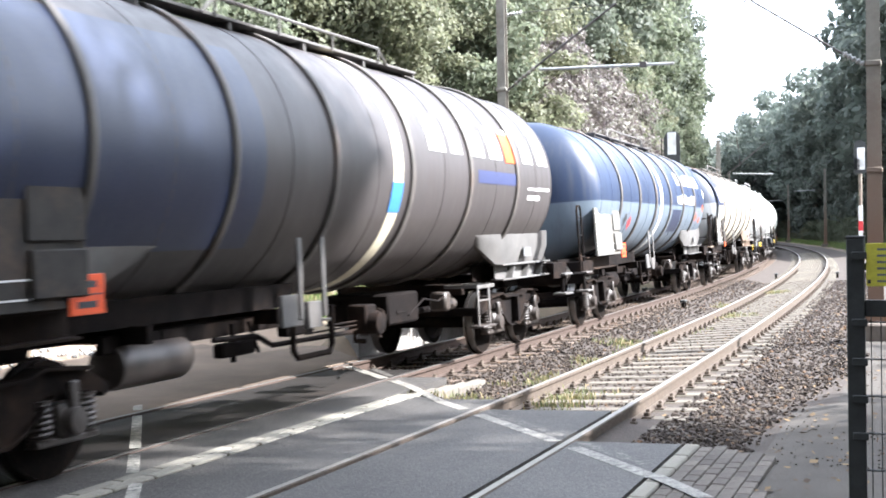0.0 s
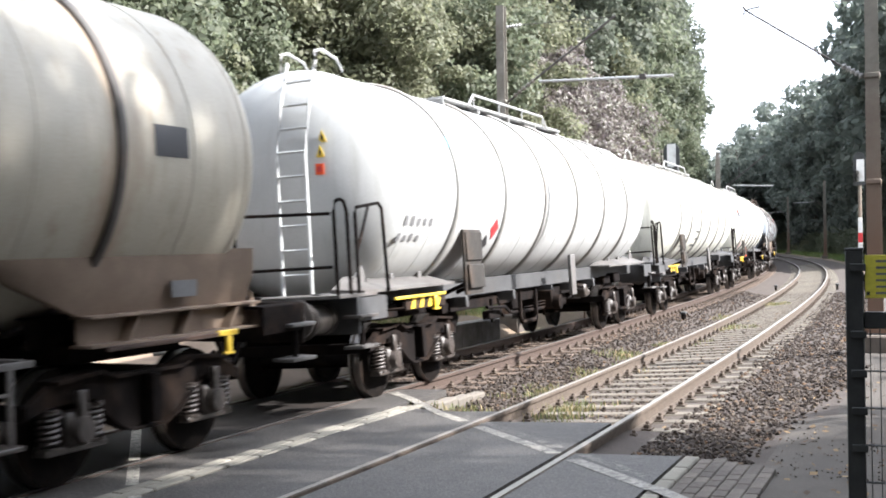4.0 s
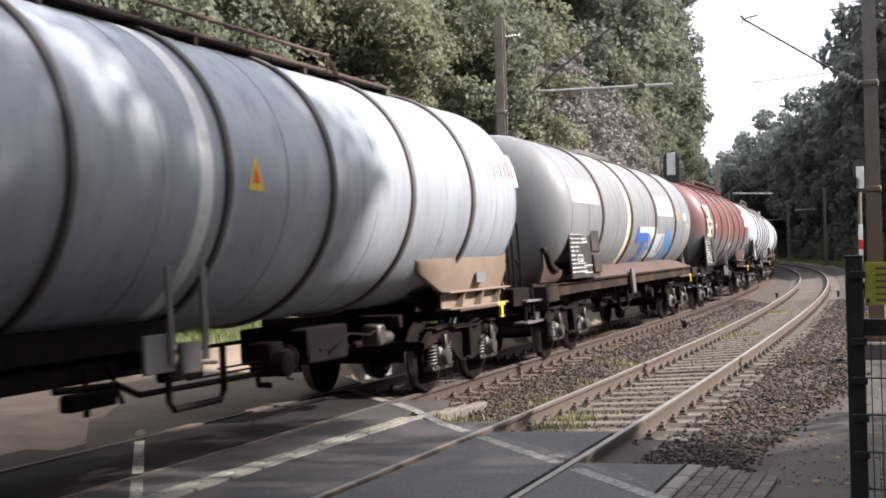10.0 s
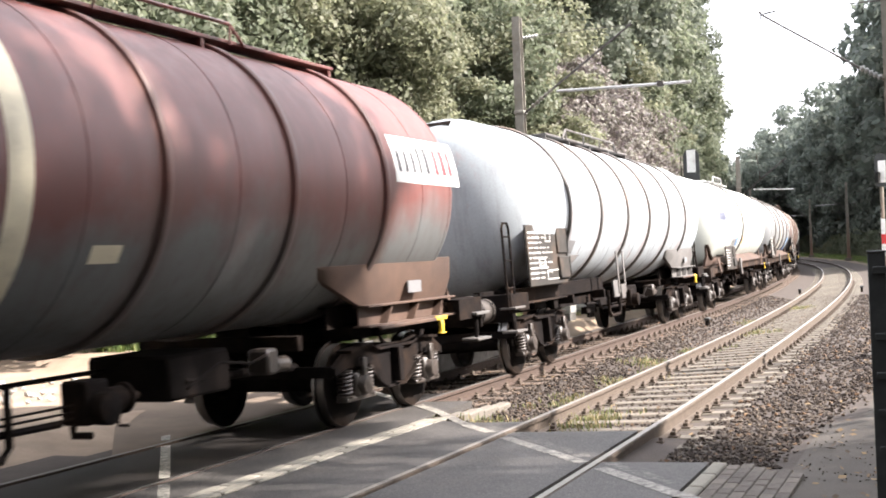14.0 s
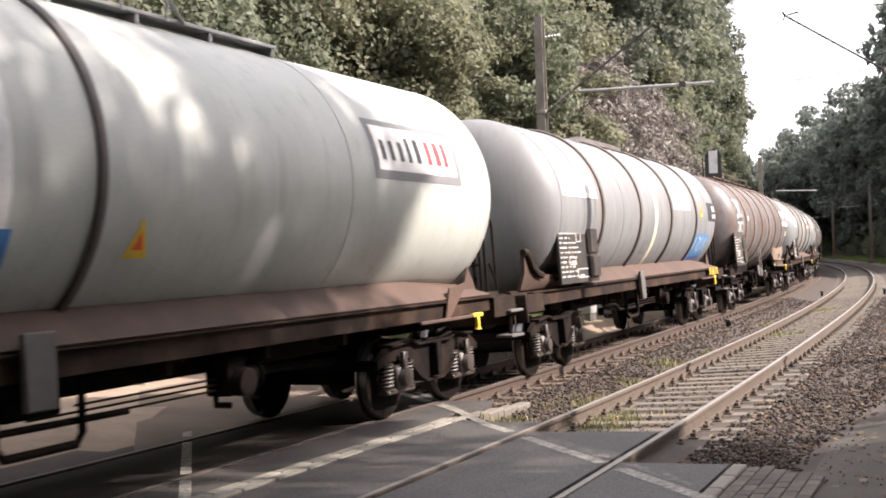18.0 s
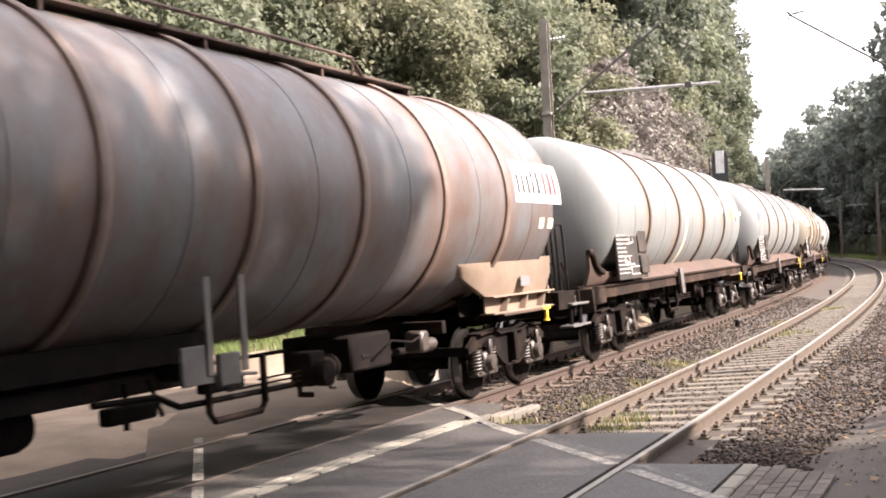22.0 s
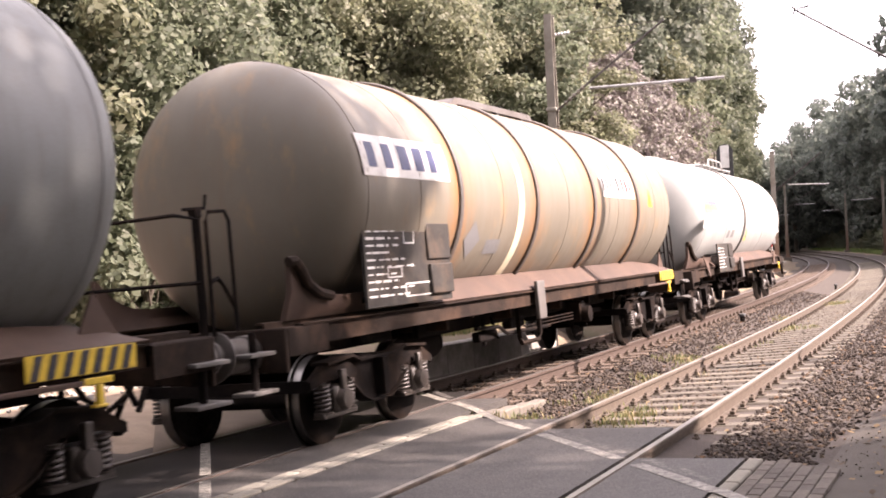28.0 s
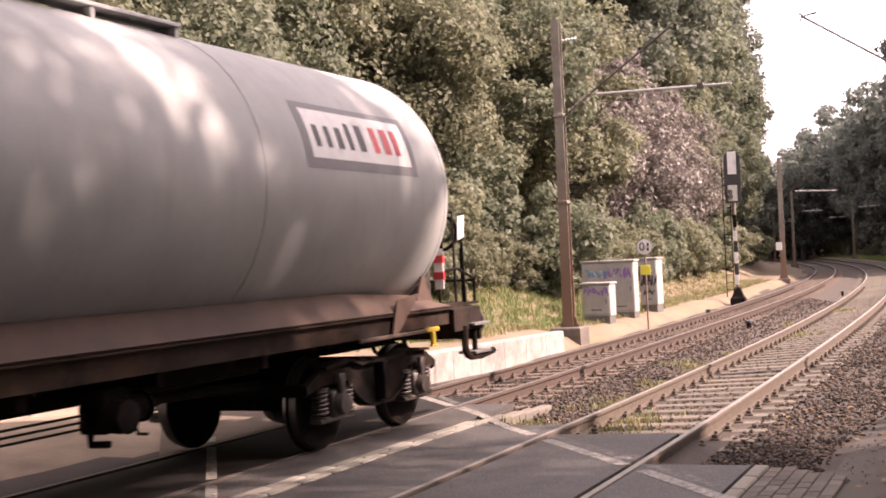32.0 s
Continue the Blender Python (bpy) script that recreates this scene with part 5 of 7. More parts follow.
def add_end_rails(w, spec):
    kind = spec.get("end", "bars")
    e = -END
    if kind == "platform":
        part("platform", Shape().box(e - 0.42, e + 0.55, -1.28, 1.28, 1.275, 1.31), spec["saddle"], w)
        for pts in ([(e - 0.38, -1.24, 1.3), (e - 0.38, -1.24, 2.22), (e - 0.32, -1.24, 2.34), (e - 0.22, -1.24, 2.36), (e - 0.12, -1.24, 2.34), (e - 0.06, -1.24, 2.22), (e - 0.06, -1.24, 1.3)],
                    [(e + 0.15, -1.24, 1.3), (e + 0.15, -1.24, 2.22), (e + 0.20, -1.24, 2.28), (e + 0.75, -1.26, 2.34), (e + 0.84, -1.26, 2.28), (e + 0.95, -1.24, 1.3)],
                    [(e + 0.50, -1.25, 2.32), (e + 0.15, -1.24, 1.75)],
                    [(e - 0.40, -1.2, 2.2), (e - 0.40, 0, 2.24), (e - 0.40, 1.2, 2.2)], [(e - 0.40, -1.2, 1.62), (e - 0.40, 0, 1.62), (e - 0.40, 1.2, 1.62)], [(e - 0.40, 1.2, 1.3), (e - 0.40, 1.2, 2.3)], [(e - 0.40, 0.0, 1.3), (e - 0.40, 0.0, 2.24)]):
            part("handrail", rail_tube(pts, 0.021), DARK, w)
        if spec.get("ladder"):
            lad = Shape()
            for y in (-0.50, -0.12):
                lad.tube([(e + 0.42, y, 1.3), (e + 0.44, y, 2.9), (e + 0.62, y, 3.6), (e + 0.85, y, 4.12)], 0.024, 6)
            for k in range(9):
                z = 1.55 + 0.29 * k
                x = e + 0.43 if z < 2.9 else e + 0.43 + (z - 2.9) * 0.33
                lad.tube([(x, -0.50, z), (x, -0.12, z)], 0.018, 6)
            part("ladder", lad, spec["paint"], w)
            for y in (-0.54, -0.08):
                part("top_hoop", Shape().tube([(e + 0.75, y, 4.0), (e + 0.78, y, 4.22), (e + 0.95, y, 4.26), (e + 1.35, y, 4.20), (e + 1.5, y, 4.07)], 0.02, 6), GALV, w)
    elif kind == "brake":
        bars = [[(e - 0.62, -0.95, 1.26), (e - 0.62, -0.95, 2.28), (e - 0.57, -0.95, 2.36), (e - 0.34, -0.96, 2.37), (e - 0.28, -0.96, 2.28), (e - 0.27, -0.96, 1.28)],
                [(e - 0.60, -0.86, 1.26), (e - 0.60, -0.86, 2.30), (e - 0.60, -0.6, 2.36), (e - 0.60, 0.8, 2.34), (e - 0.60, 0.85, 1.26)], [(e - 0.60, -0.86, 1.74), (e - 0.60, 0.8, 1.74)],
                [(e - 0.60, -0.95, 1.74), (e - 0.50, -0.95, 1.77), (e - 0.42, -0.95, 1.70), (e - 0.28, -0.96, 1.50)]]
        for pts in bars:
            part("handrail", rail_tube(pts, 0.02), DARK, w)
        part("brake_column", Shape().tube([(e - 0.45, -0.72, 1.2), (e - 0.45, -0.72, 2.36)], 0.035, 8).tube([(e - 0.62, -0.72, 2.40), (e - 0.30, -0.72, 2.42), (e - 0.27, -0.72, 2.54)], 0.018, 6).box(e - 0.50, e - 0.40, -0.77, -0.67, 2.32, 2.42, 0.015), DARK, w)
        if spec["style"] == "B":
            part("bracket", Shape().tube([(-6.95, -1.22, 1.52), (-7.20, -1.23, 1.56), (-7.40, -1.23, 1.66), (-7.50, -1.23, 1.80), (-7.58, -1.22, 1.88), (-7.66, -1.20, 1.87)], 0.055, 8), FRAME_BROWN, w)
    else:
        lad = Shape()
        for x in (e - 0.10, e + 0.20):
            lad.tube([(x, -1.27, 1.0), (x, -1.27, 2.22)], 0.019, 6)
        lad.tube([(e - 0.10, -1.27, 2.22), (e - 0.04, -1.27, 2.30), (e + 0.14, -1.27, 2.30), (e + 0.20, -1.27, 2.22)], 0.019, 6)
        for z in (1.35, 1.75, 2.1):
            lad.tube([(e - 0.10, -1.27, z), (e + 0.20, -1.27, z)], 0.014, 6)
        part("handrail", lad, DARK, w)


def add_board(w, spec):
    """Data board with rows of markings, document box, orange plate."""
    x0, x1, z0, z1 = spec.get("board", (-7.07, -4.97, 1.33, 2.27) if spec["style"] == "A" else (-6.48, -4.34, 1.34, 2.26))
    y = -1.36
    small = (z1 - z0) < 0.8 or (x1 - x0) < 0.8
    bd = part("data_board", Shape().box(x0, x1, y - 0.02, y + 0.02, z0, z1, 0.006), spec.get("board_mat", BOARD), w, "data board with rows of pale markings")
    xm = x0 + (x1 - x0) * 0.6
    if not small or spec["style"] == "B":
        for bar in flat_bars(x0 + 0.05, xm, z0 + 0.08, z1 - 0.08, y - 0.022, 10 if not small else 7, spec["seed"]):
            part("marking", bar, MARK_WHITE, bd, smooth=False)
    for fx, fz, fw, fh in ((xm - 0.35, z0 + (z1 - z0) * 0.72, 0.26, 0.17), (x0 + 0.9, z0 + 0.08, 0.8, 0.15), (x0 + 0.5, z0 + 0.30, 0.34, 0.12)):
        if fx + fw < x1 - 0.03 and not small:
            ring = [[(fx + q, yy, fz + q), (fx + fw - q, yy, fz + q), (fx + fw - q, yy, fz + fh - q), (fx + q, yy, fz + fh - q)] for q, yy in ((0, y - 0.02), (0, y - 0.027), (0.014, y - 0.027), (0.014, y - 0.02))]
            part("marking_frame", Shape().loft(ring, True, False), MARK_WHITE, bd, smooth=False)
    part("document_box", Shape().box(x1 - 0.62, x1 - 0.03, y - 0.07, y - 0.02, z0 + 0.08, z0 + (z1 - z0) * 0.46, 0.012), spec.get("board_mat", BOARD), bd)
    part("plate", Shape().box(x1 - 0.64, x1 - 0.02, y - 0.05, y - 0.02, z0 + (z1 - z0) * 0.52, z1 - 0.03, 0.01), spec.get("board_mat", BOARD), bd)
    for k in (0.12, 0.88):
        xx = x0 + (x1 - x0) * k
        part("bracket", Shape().tube([(xx, y + 0.02, z0 + 0.15), (xx, -1.0, z0 + 0.02)], 0.03, 6), DARK, bd)
    if "orange" in spec:
        x, z = spec["orange"]
        tall = 0.30
        pl = part("hazard_plate", Shape().box(x, x + 0.40, y - 0.045, y - 0.028, z, z + tall, 0.004), MARK_ORANGE, w, "orange hazard plate")
        part("marking", Shape().box(x + 0.02, x + 0.38, y - 0.049, y - 0.045, z + 0.145, z + 0.155), MARK_DARK, pl, smooth=False)
        part("marking", Shape().box(x + 0.08, x + 0.30, y - 0.049, y - 0.045, z + 0.05, z + 0.10), MARK_DARK, pl, smooth=False)
        part("marking", Shape().box(x + 0.08, x + 0.30, y - 0.049, y - 0.045, z + 0.20, z + 0.25), MARK_DARK, pl, smooth=False)


def diamond(x, a, size, lift=0.008):
    """A square on its corner on the tank's side."""
    sh = Shape()
    k = math.degrees(size / TANK_R)
    rows = []
    for da, half in ((-k, 0.004), (-k / 2, size / 2), (0, size), (k / 2, size / 2), (k, 0.004)):
        r = radians(a + da)
        y, z = -math.cos(r) * (TANK_R + lift), TANK_Z + math.sin(r) * (TANK_R + lift)
        rows.append([(x - half, y, z), (x + half, y, z)])
    return sh.loft(rows, False, False)


def triangle(x, a, size, lift):
    """An upright triangle on the tank's side."""
    k = math.degrees(size / TANK_R)
    rows = []
    for q in (0.0, 0.5, 1.0):
        r = radians(a - k * 0.9 + 1.9 * k * q)
        half = max(0.004, size * 0.85 * (1 - q))
        y, z = -math.cos(r) * (TANK_R + lift), TANK_Z + math.sin(r) * (TANK_R + lift)
        rows.append([(x - half, y, z), (x + half, y, z)])
    return Shape().loft(rows, False, False)


def stroke(path, width, lift=0.009):
    """A painted stroke on the tank's side along (x, degrees)."""
    knots = [Vector((x, radians(a) * TANK_R)) for x, a in path]
    pts = [a.lerp(b, k / 8) for a, b in zip(knots, knots[1:]) for k in range(8)] + [knots[-1]]
    rows = []
    for i, p in enumerate(pts):
        d = (pts[min(i + 1, len(pts) - 1)] - pts[max(i - 1, 0)]).normalized()
        n = Vector((-d.y, d.x)) * width / 2
        row = []
        for q in (p - n, p - n * 0.33, p + n * 0.33, p + n):
            a = q.y / TANK_R
            row.append((q.x, -math.cos(a) * (TANK_R + lift), TANK_Z + math.sin(a) * (TANK_R + lift)))
        rows.append(row)
    return Shape().loft(rows, False, False)


def dome_x(y, z):
    k = min(0.99, math.hypot(y, z - TANK_Z) / TANK_R)
    return -TANK_HALF + dome_depth(k)


def add_dome_labels(w, spec):
    """Small warning labels on the front dome."""
    for shape, y, z, size in spec.get("dome", ()):
        size *= 0.75
        x = dome_x(y, z) - 0.012
        if shape == "triangle":
            lab = part("warning_triangle", Shape().loft([[(x + dx, y - 0.06 * k * size, z + dz * size) for k, dz in ((-1, -0.07), (1, -0.07), (0.05, 0.08), (-0.05, 0.08))] for dx in (0, 0.01)]), MARK_YELLOW, w)
            part("marking", Shape().box(x - 0.002, x, y - 0.012, y + 0.012, z - 0.05 * size, z + 0.015 * size), MARK_DARK, lab)
        else:
            lab = part("warning_label", Shape().box(x, x + 0.01, y - 0.055, y + 0.055, z - 0.065, z + 0.065), MARK_ORANGE if shape == "square" else BOARD_PALE, w)
            if shape == "square":
                part("marking", Shape().box(x - 0.002, x, y - 0.03, y + 0.03, z - 0.035, z + 0.035), MARK_RED, lab)


def add_marks(w, spec):
    for mk in spec.get("marks", ()):
        kind, material, *rest = mk
        if kind == "patch":
            part("panel", patch(*rest), material, w)
        elif kind == "bars":
            for bar in bars_patch(*rest):
                part("marking", bar, material, w)
        elif kind == "diamond" and material is MARK_YELLOW:
            x, a, size = rest
            tri = part("warning_triangle", triangle(x, a, size * 1.35, 0.008), material, w)
            part("marking", triangle(x, a - 0.6, size * 0.6, 0.011), MARK_ORANGE, tri)
        elif kind == "diamond":
            part("label_diamond", diamond(*rest), material, w)
        elif kind == "vee":
            x, lo, hi, below, above = rest
            rows = []
            for q in range(9):
                r, half = radians(lo + (hi - lo) * q / 8), below + (above - below) * q / 8
                y, z = -math.cos(r) * (TANK_R + 0.011), TANK_Z + math.sin(r) * (TANK_R + 0.011)
                rows.append([(x - half, y, z), (x + half, y, z)])
            part("panel", Shape().loft(rows, False, False), material, w)
        elif kind == "text":
            body, x, a, size = rest
            r = radians(a)
            m = Matrix.Translation((x, -math.cos(r) * (TANK_R + 0.012), TANK_Z + math.sin(r) * (TANK_R + 0.012))) @ pose(0, 0, 0, 90 - a)
            word(body, size, m, material, w)
        elif kind == "stroke":
            path, width = rest
            part("graffiti_stroke", stroke(path, width), material, w)
        elif kind == "band":
            x, width = rest
            part("band", ring_shape(x, TANK_R + 0.001, width / 2, 0.005), material, w)


def add_extras(w, spec):
    """A scrawled figure, a dark hood over the front dome, the tail end's fittings."""
    if spec.get("scrawl"):
        for a0, a1, x0, x1 in ((-22, -20, -1.75, -1.0), (-30.5, -28.5, -1.5, -1.0), (-39, -37, -1.8, -1.0), (-37, -21, -1.06, -0.93)):
            part("scrawl_stroke", patch(x0, x1, a0, a1, 0.008), MARK_DARK, w)
    if spec.get("visor"):
        part("hood", Shape().loft([[(-TANK_HALF + 0.05 + dx, y, TANK_Z + TANK_R * k) for y in (-0.22, 0.22)] + [(-TANK_HALF + 0.12 + dx, y, TANK_Z + TANK_R * k + 0.03) for y in (0.22, -0.22)] for dx, k in ((0.10, 0.74), (0.28, 0.95))]), DARK, w)
    if spec.get("tail"):
        plate = part("tail_plate", Shape().box(7.43, 7.45, -1.08, -0.96, 1.50, 1.99, 0.004), MARK_WHITE, w, "white and red banded tail plate")
        for z in (1.62, 1.82):
            part("band", Shape().box(7.415, 7.46, -1.085, -0.955, z, z + 0.09), MARK_RED, plate)
        part("flag_plate", Shape().prism([(7.38, 2.08), (7.54, 2.12), (7.58, 2.38), (7.40, 2.36)], -1.32, -1.31), MARK_WHITE, w, "tilted white plate")
        for pts in ([(7.47, -1.0, 1.3), (7.44, -1.0, 2.40)], [(7.92, -1.0, 1.3), (7.92, -1.0, 2.44), (7.92, 0.9, 2.44), (7.92, 0.9, 1.3)], [(7.6, -1.0, 1.72), (8.0, -1.0, 1.74), (8.49, -1.0, 1.60), (8.49, -1.0, 1.30)],
                    [(8.49, -1.0, 1.58), (8.49, 1.0, 1.58), (8.49, 1.0, 1.3)], [(8.05, -0.5, 1.3), (8.02, -0.5, 2.3)], [(8.2, -1.0, 1.3), (8.15, -1.0, 2.3)], [(8.36, -0.9, 1.3), (8.34, -0.9, 2.0)]):
            part("handrail", rail_tube(pts, 0.02), DARK, w)
        part("platform", Shape().box(7.6, 8.5, -1.05, 1.05, 1.28, 1.31), DARK, w)
        part("control_cabinet", Shape().box(7.85, 8.15, -0.55, -0.1, 1.32, 2.05, 0.02), AXLEBOX, w)
        part("brake_wheel", Shape().revolve([(-0.02, 0.20), (-0.02, 0.24), (0.02, 0.24), (0.02, 0.20)], "x", 20, (8.1, -0.75, 2.2), False).tube([(8.1, -0.75, 2.0), (8.1, -0.75, 2.4)], 0.02, 6), DARK, w)
        part("brake_pipe", Shape().tube([(7.48, -1.3, 1.05), (7.47, -1.3, 0.80), (7.52, -1.3, 0.70), (7.62, -1.3, 0.67), (7.95, -1.3, 0.66), (8.30, -1.3, 0.69)], 0.045, 8), DARK, w, "bent black brake pipe")


def seams_between(rings, a, b):
    """Welds where the dome joins and midway between the rings."""
    marks = [a] + list(rings) + [b]
    return [a, b] + [(p + q) / 2 + 0.08 for p, q in zip(marks, marks[1:]) if q - p > 1.2]


def build_wagon(spec):
    w = thing("tank_wagon", Matrix(), spec["label"], "tank wagon", "wagons of the passing train")
    front, rear = spec.get("ends", (7.03, 7.18) if spec["style"] == "B" else (TANK_HALF, TANK_HALF))
    tank = part("tank", tank_shape(front, rear), spec["paint"], w)
    for x in spec["rings"]:
        part("ring", ring_shape(x, TANK_R, spec.get("ring_w", 0.045)), spec.get("ring_mat", spec["paint"]), tank)
    for x in seams_between(spec["rings"], -front + DOME, rear - DOME):
        part("weld_seam", ring_shape(x, TANK_R, 0.011, 0.006), spec["paint"], tank)
    if "cap" in spec:
        prof = [(-front - 0.006 + dome_depth(k), max(0.015, TANK_R * k + 0.003)) for k in DOME_STEPS] + [(-front + DOME + 0.02, TANK_R + 0.004)]
        part("dome_cover", Shape().revolve(prof, "x", 72, (0, 0, TANK_Z), False), spec["cap"], tank, spec.get("cap_label", "navy and grey painted front dome"))
    add_frame(w, spec)
    add_saddles(w, spec)
    add_top(w, spec)
    add_end_rails(w, spec)
    add_board(w, spec)
    before = set(w.children)
    add_marks(w, spec)
    for ob in w.children:
        if ob not in before:
            ob.matrix_basis = Matrix.Translation((-spec.get("shift", 0.0), 0, 0)) @ ob.matrix_basis
    add_extras(w, spec)
    add_dome_labels(w, spec)
    for x in (-PIVOT, PIVOT):
        add_bogie(w, x)
    return w

# ---- the seventeen wagons ----
SIX = [-4.95, -2.97, -1.0, 0.98, 2.96, 4.93]
SIX_WIDE = [-5.06, -3.04, -0.98, 1.04, 3.06, 5.07]
SIX_LONG = [-5.06, -2.97, -0.88, 1.12, 3.18, 5.20]
FOUR = [-4.05, -1.32, 1.43, 4.13]
WHITE_GREY = tank_paint("white_grey_tank", (0.56, 0.56, 0.50), rust_amount=0.12, grime_amount=0.45, grime=(0.20, 0.19, 0.16), rings=SIX, ring_rust=(0.30, 0.25, 0.19), ring_width=0.22, ring_amount=0.4)
CLEAN_WHITE = tank_paint("white_tank", (0.476, 0.484, 0.480), rings=SIX, ring_rust=(0.30, 0.27, 0.22), ring_width=0.16, ring_amount=0.5, rust_amount=0.08, grime_amount=0.4, grime=(0.30, 0.29, 0.27))
CREAM = tank_paint("cream_tank", (0.472, 0.443, 0.366), rust_amount=0.30, grime_amount=0.5, grime=(0.26, 0.19, 0.12), rings=SIX, ring_rust=(0.25, 0.14, 0.075), ring_width=0.30, ring_amount=0.65)
BROWN_GREY = tank_paint("brown_grey_tank", (0.050, 0.043, 0.043), (0.046, 0.039, 0.037), 2.0, rust_amount=0.15, grime_amount=0.5, grime=(0.055, 0.05, 0.05))
NAVY = tank_paint("navy_tank", (0.018, 0.032, 0.073), (0.119, 0.150, 0.187), 2.42, rust_amount=0.0, grime_amount=0.35, grime=(0.06, 0.065, 0.08), rough=0.32)
STEEL_GREY = tank_paint("steel_grey_tank", (0.297, 0.329, 0.360), rust_amount=0.22, grime_amount=0.5, grime=(0.12, 0.12, 0.125), rings=SIX, ring_rust=(0.20, 0.17, 0.16), ring_width=0.25, ring_amount=0.45)
GREY = tank_paint("grey_tank", (0.185, 0.192, 0.195), rust_amount=0.2, grime_amount=0.6, grime=(0.10, 0.095, 0.09), rings=FOUR, ring_rust=(0.15, 0.09, 0.06), ring_width=0.3, ring_amount=0.6)
RED = tank_paint("red_brown_tank", (0.132, 0.042, 0.036), (0.111, 0.118, 0.118), 2.25, rust_amount=0.35, grime_amount=0.6, grime=(0.09, 0.06, 0.055), slant=1.6, rings=SIX, ring_rust=(0.085, 0.04, 0.03), ring_width=0.35, ring_amount=0.7)
RUST_BLUE = tank_paint("rusted_blue_grey_tank", (0.090, 0.060, 0.047), rust=(0.116, 0.148, 0.168), rust_amount=1.45, grime_amount=0.6, grime=(0.125, 0.07, 0.048), rings=SIX, ring_rust=(0.13, 0.072, 0.052), ring_width=0.45, ring_amount=0.75)
PALE = tank_paint("pale_tank", (0.289, 0.297, 0.289), rust_amount=0.12, grime_amount=0.4, grime=(0.22, 0.22, 0.2))
NAVY_PLAIN = tank_paint("navy_panel", (0.013, 0.021, 0.055), rust_amount=0.0, grime_amount=0.3, grime=(0.06, 0.065, 0.08), rough=0.34)
BLUE_RUST = tank_paint("rust_bloomed_tank", (0.37, 0.41, 0.44), rust=(0.36, 0.17, 0.12), rust_amount=0.55, grime_amount=0.5, grime=(0.14, 0.13, 0.13), rings=SIX, ring_rust=(0.22, 0.13, 0.10), ring_width=0.30, ring_amount=0.5)
SLATE = tank_paint("slate_tank", (0.175, 0.188, 0.186), rust=(0.26, 0.16, 0.10), rust_amount=0.45, grime_amount=0.6, grime=(0.12, 0.11, 0.10), rings=FOUR, ring_rust=(0.20, 0.10, 0.045), ring_width=0.42, ring_amount=0.88)
RING_PALE = surface("grey_ring", (0.26, 0.255, 0.24), (0.36, 0.355, 0.34), 2.0, 0.6, dirt=(0.16, 0.12, 0.09), dirt_amount=0.4, bump_strength=0.1)
CAP_NAVY = tank_paint("navy_dome", (0.030, 0.042, 0.075), (0.20, 0.21, 0.215), 2.72, rust_amount=0.1, grime_amount=0.4)
# rust flush on top; the grey is STEEL_GREY darkened to paint the dome's shade
CAP_RUSTY_SHADED = tank_paint("rust_flushed_shaded_dome", (0.27, 0.20, 0.19), (0.15, 0.17, 0.195), 3.15, rust=(0.30, 0.13, 0.09), rust_amount=0.35, slant=1.2, grime_amount=0.6, grime=(0.10, 0.105, 0.115))
RING_DARK = surface("dark_ring", (0.07, 0.065, 0.06), (0.12, 0.105, 0.095), 2.0, 0.6, dirt=(0.16, 0.10, 0.07), dirt_amount=0.3, bump_strength=0.1)
RING_BROWN = surface("worn_brown_ring", (0.15, 0.105, 0.082), (0.23, 0.175, 0.145), 2.0, 0.55, dirt=(0.09, 0.05, 0.034), dirt_amount=0.6, bump_strength=0.1)
EMBLEM_PALE = surface("faded_pale_marking", (0.340, 0.348, 0.348), (0.272, 0.281, 0.281), 6.0, 0.6, dirt=(0.2, 0.17, 0.15), dirt_amount=0.5, bump_strength=0.0)
EMBLEM_DARK = surface("faded_dark_marking", (0.075, 0.07, 0.07), (0.11, 0.10, 0.095), 6.0, 0.6, dirt=(0.12, 0.085, 0.07), dirt_amount=0.5, bump_strength=0.0)
PALE_GREEN = tank_paint("pale_green_grey_tank", (0.44, 0.46, 0.425), rust_amount=0.12, grime_amount=0.4, grime=(0.24, 0.24, 0.21))
MARK_OCHRE = surface("faded_yellow_marking", (0.56, 0.42, 0.15), (0.46, 0.38, 0.20), 5.0, 0.6, dirt=(0.40, 0.38, 0.32), dirt_amount=0.5, bump_strength=0.0)
MARK_SKY = plain("sky_blue_marking", (0.25, 0.52, 0.72), 0.5)
MARK_GREY = plain("grey_marking", (0.17, 0.17, 0.175), 0.6)
SPRAY_BLUE2 = plain("deep_blue_spray", (0.035, 0.10, 0.38), 0.6)
SPRAY_PALE = plain("pale_grey_spray", (0.42, 0.44, 0.46), 0.6)
SPRAY_LILAC = plain("faded_violet_marking", (0.34, 0.36, 0.52), 0.6)
OCHRE_GREY = tank_paint("ochre_stained_tank", (0.158, 0.143, 0.115), rust=(0.30, 0.19, 0.09), rust_amount=0.7, grime_amount=0.6, grime=(0.16, 0.12, 0.08), rings=FOUR, ring_rust=(0.24, 0.115, 0.04), ring_width=0.5, ring_amount=0.9)


def logo_panel(x0, x1, a0, a1, letters, ink, ground=MARK_WHITE, seed=1):
    """A pale panel with a row of upright bars for its name."""
    d = (a1 - a0) * 0.2
    e = (x1 - x0) * 0.06
    return [("patch", ground, x0, x1, a0, a1), ("bars", ink, x0 + e, x1 - e, a0 + d, a1 - d, letters, 0.6, 0.009, 0.0, seed)]


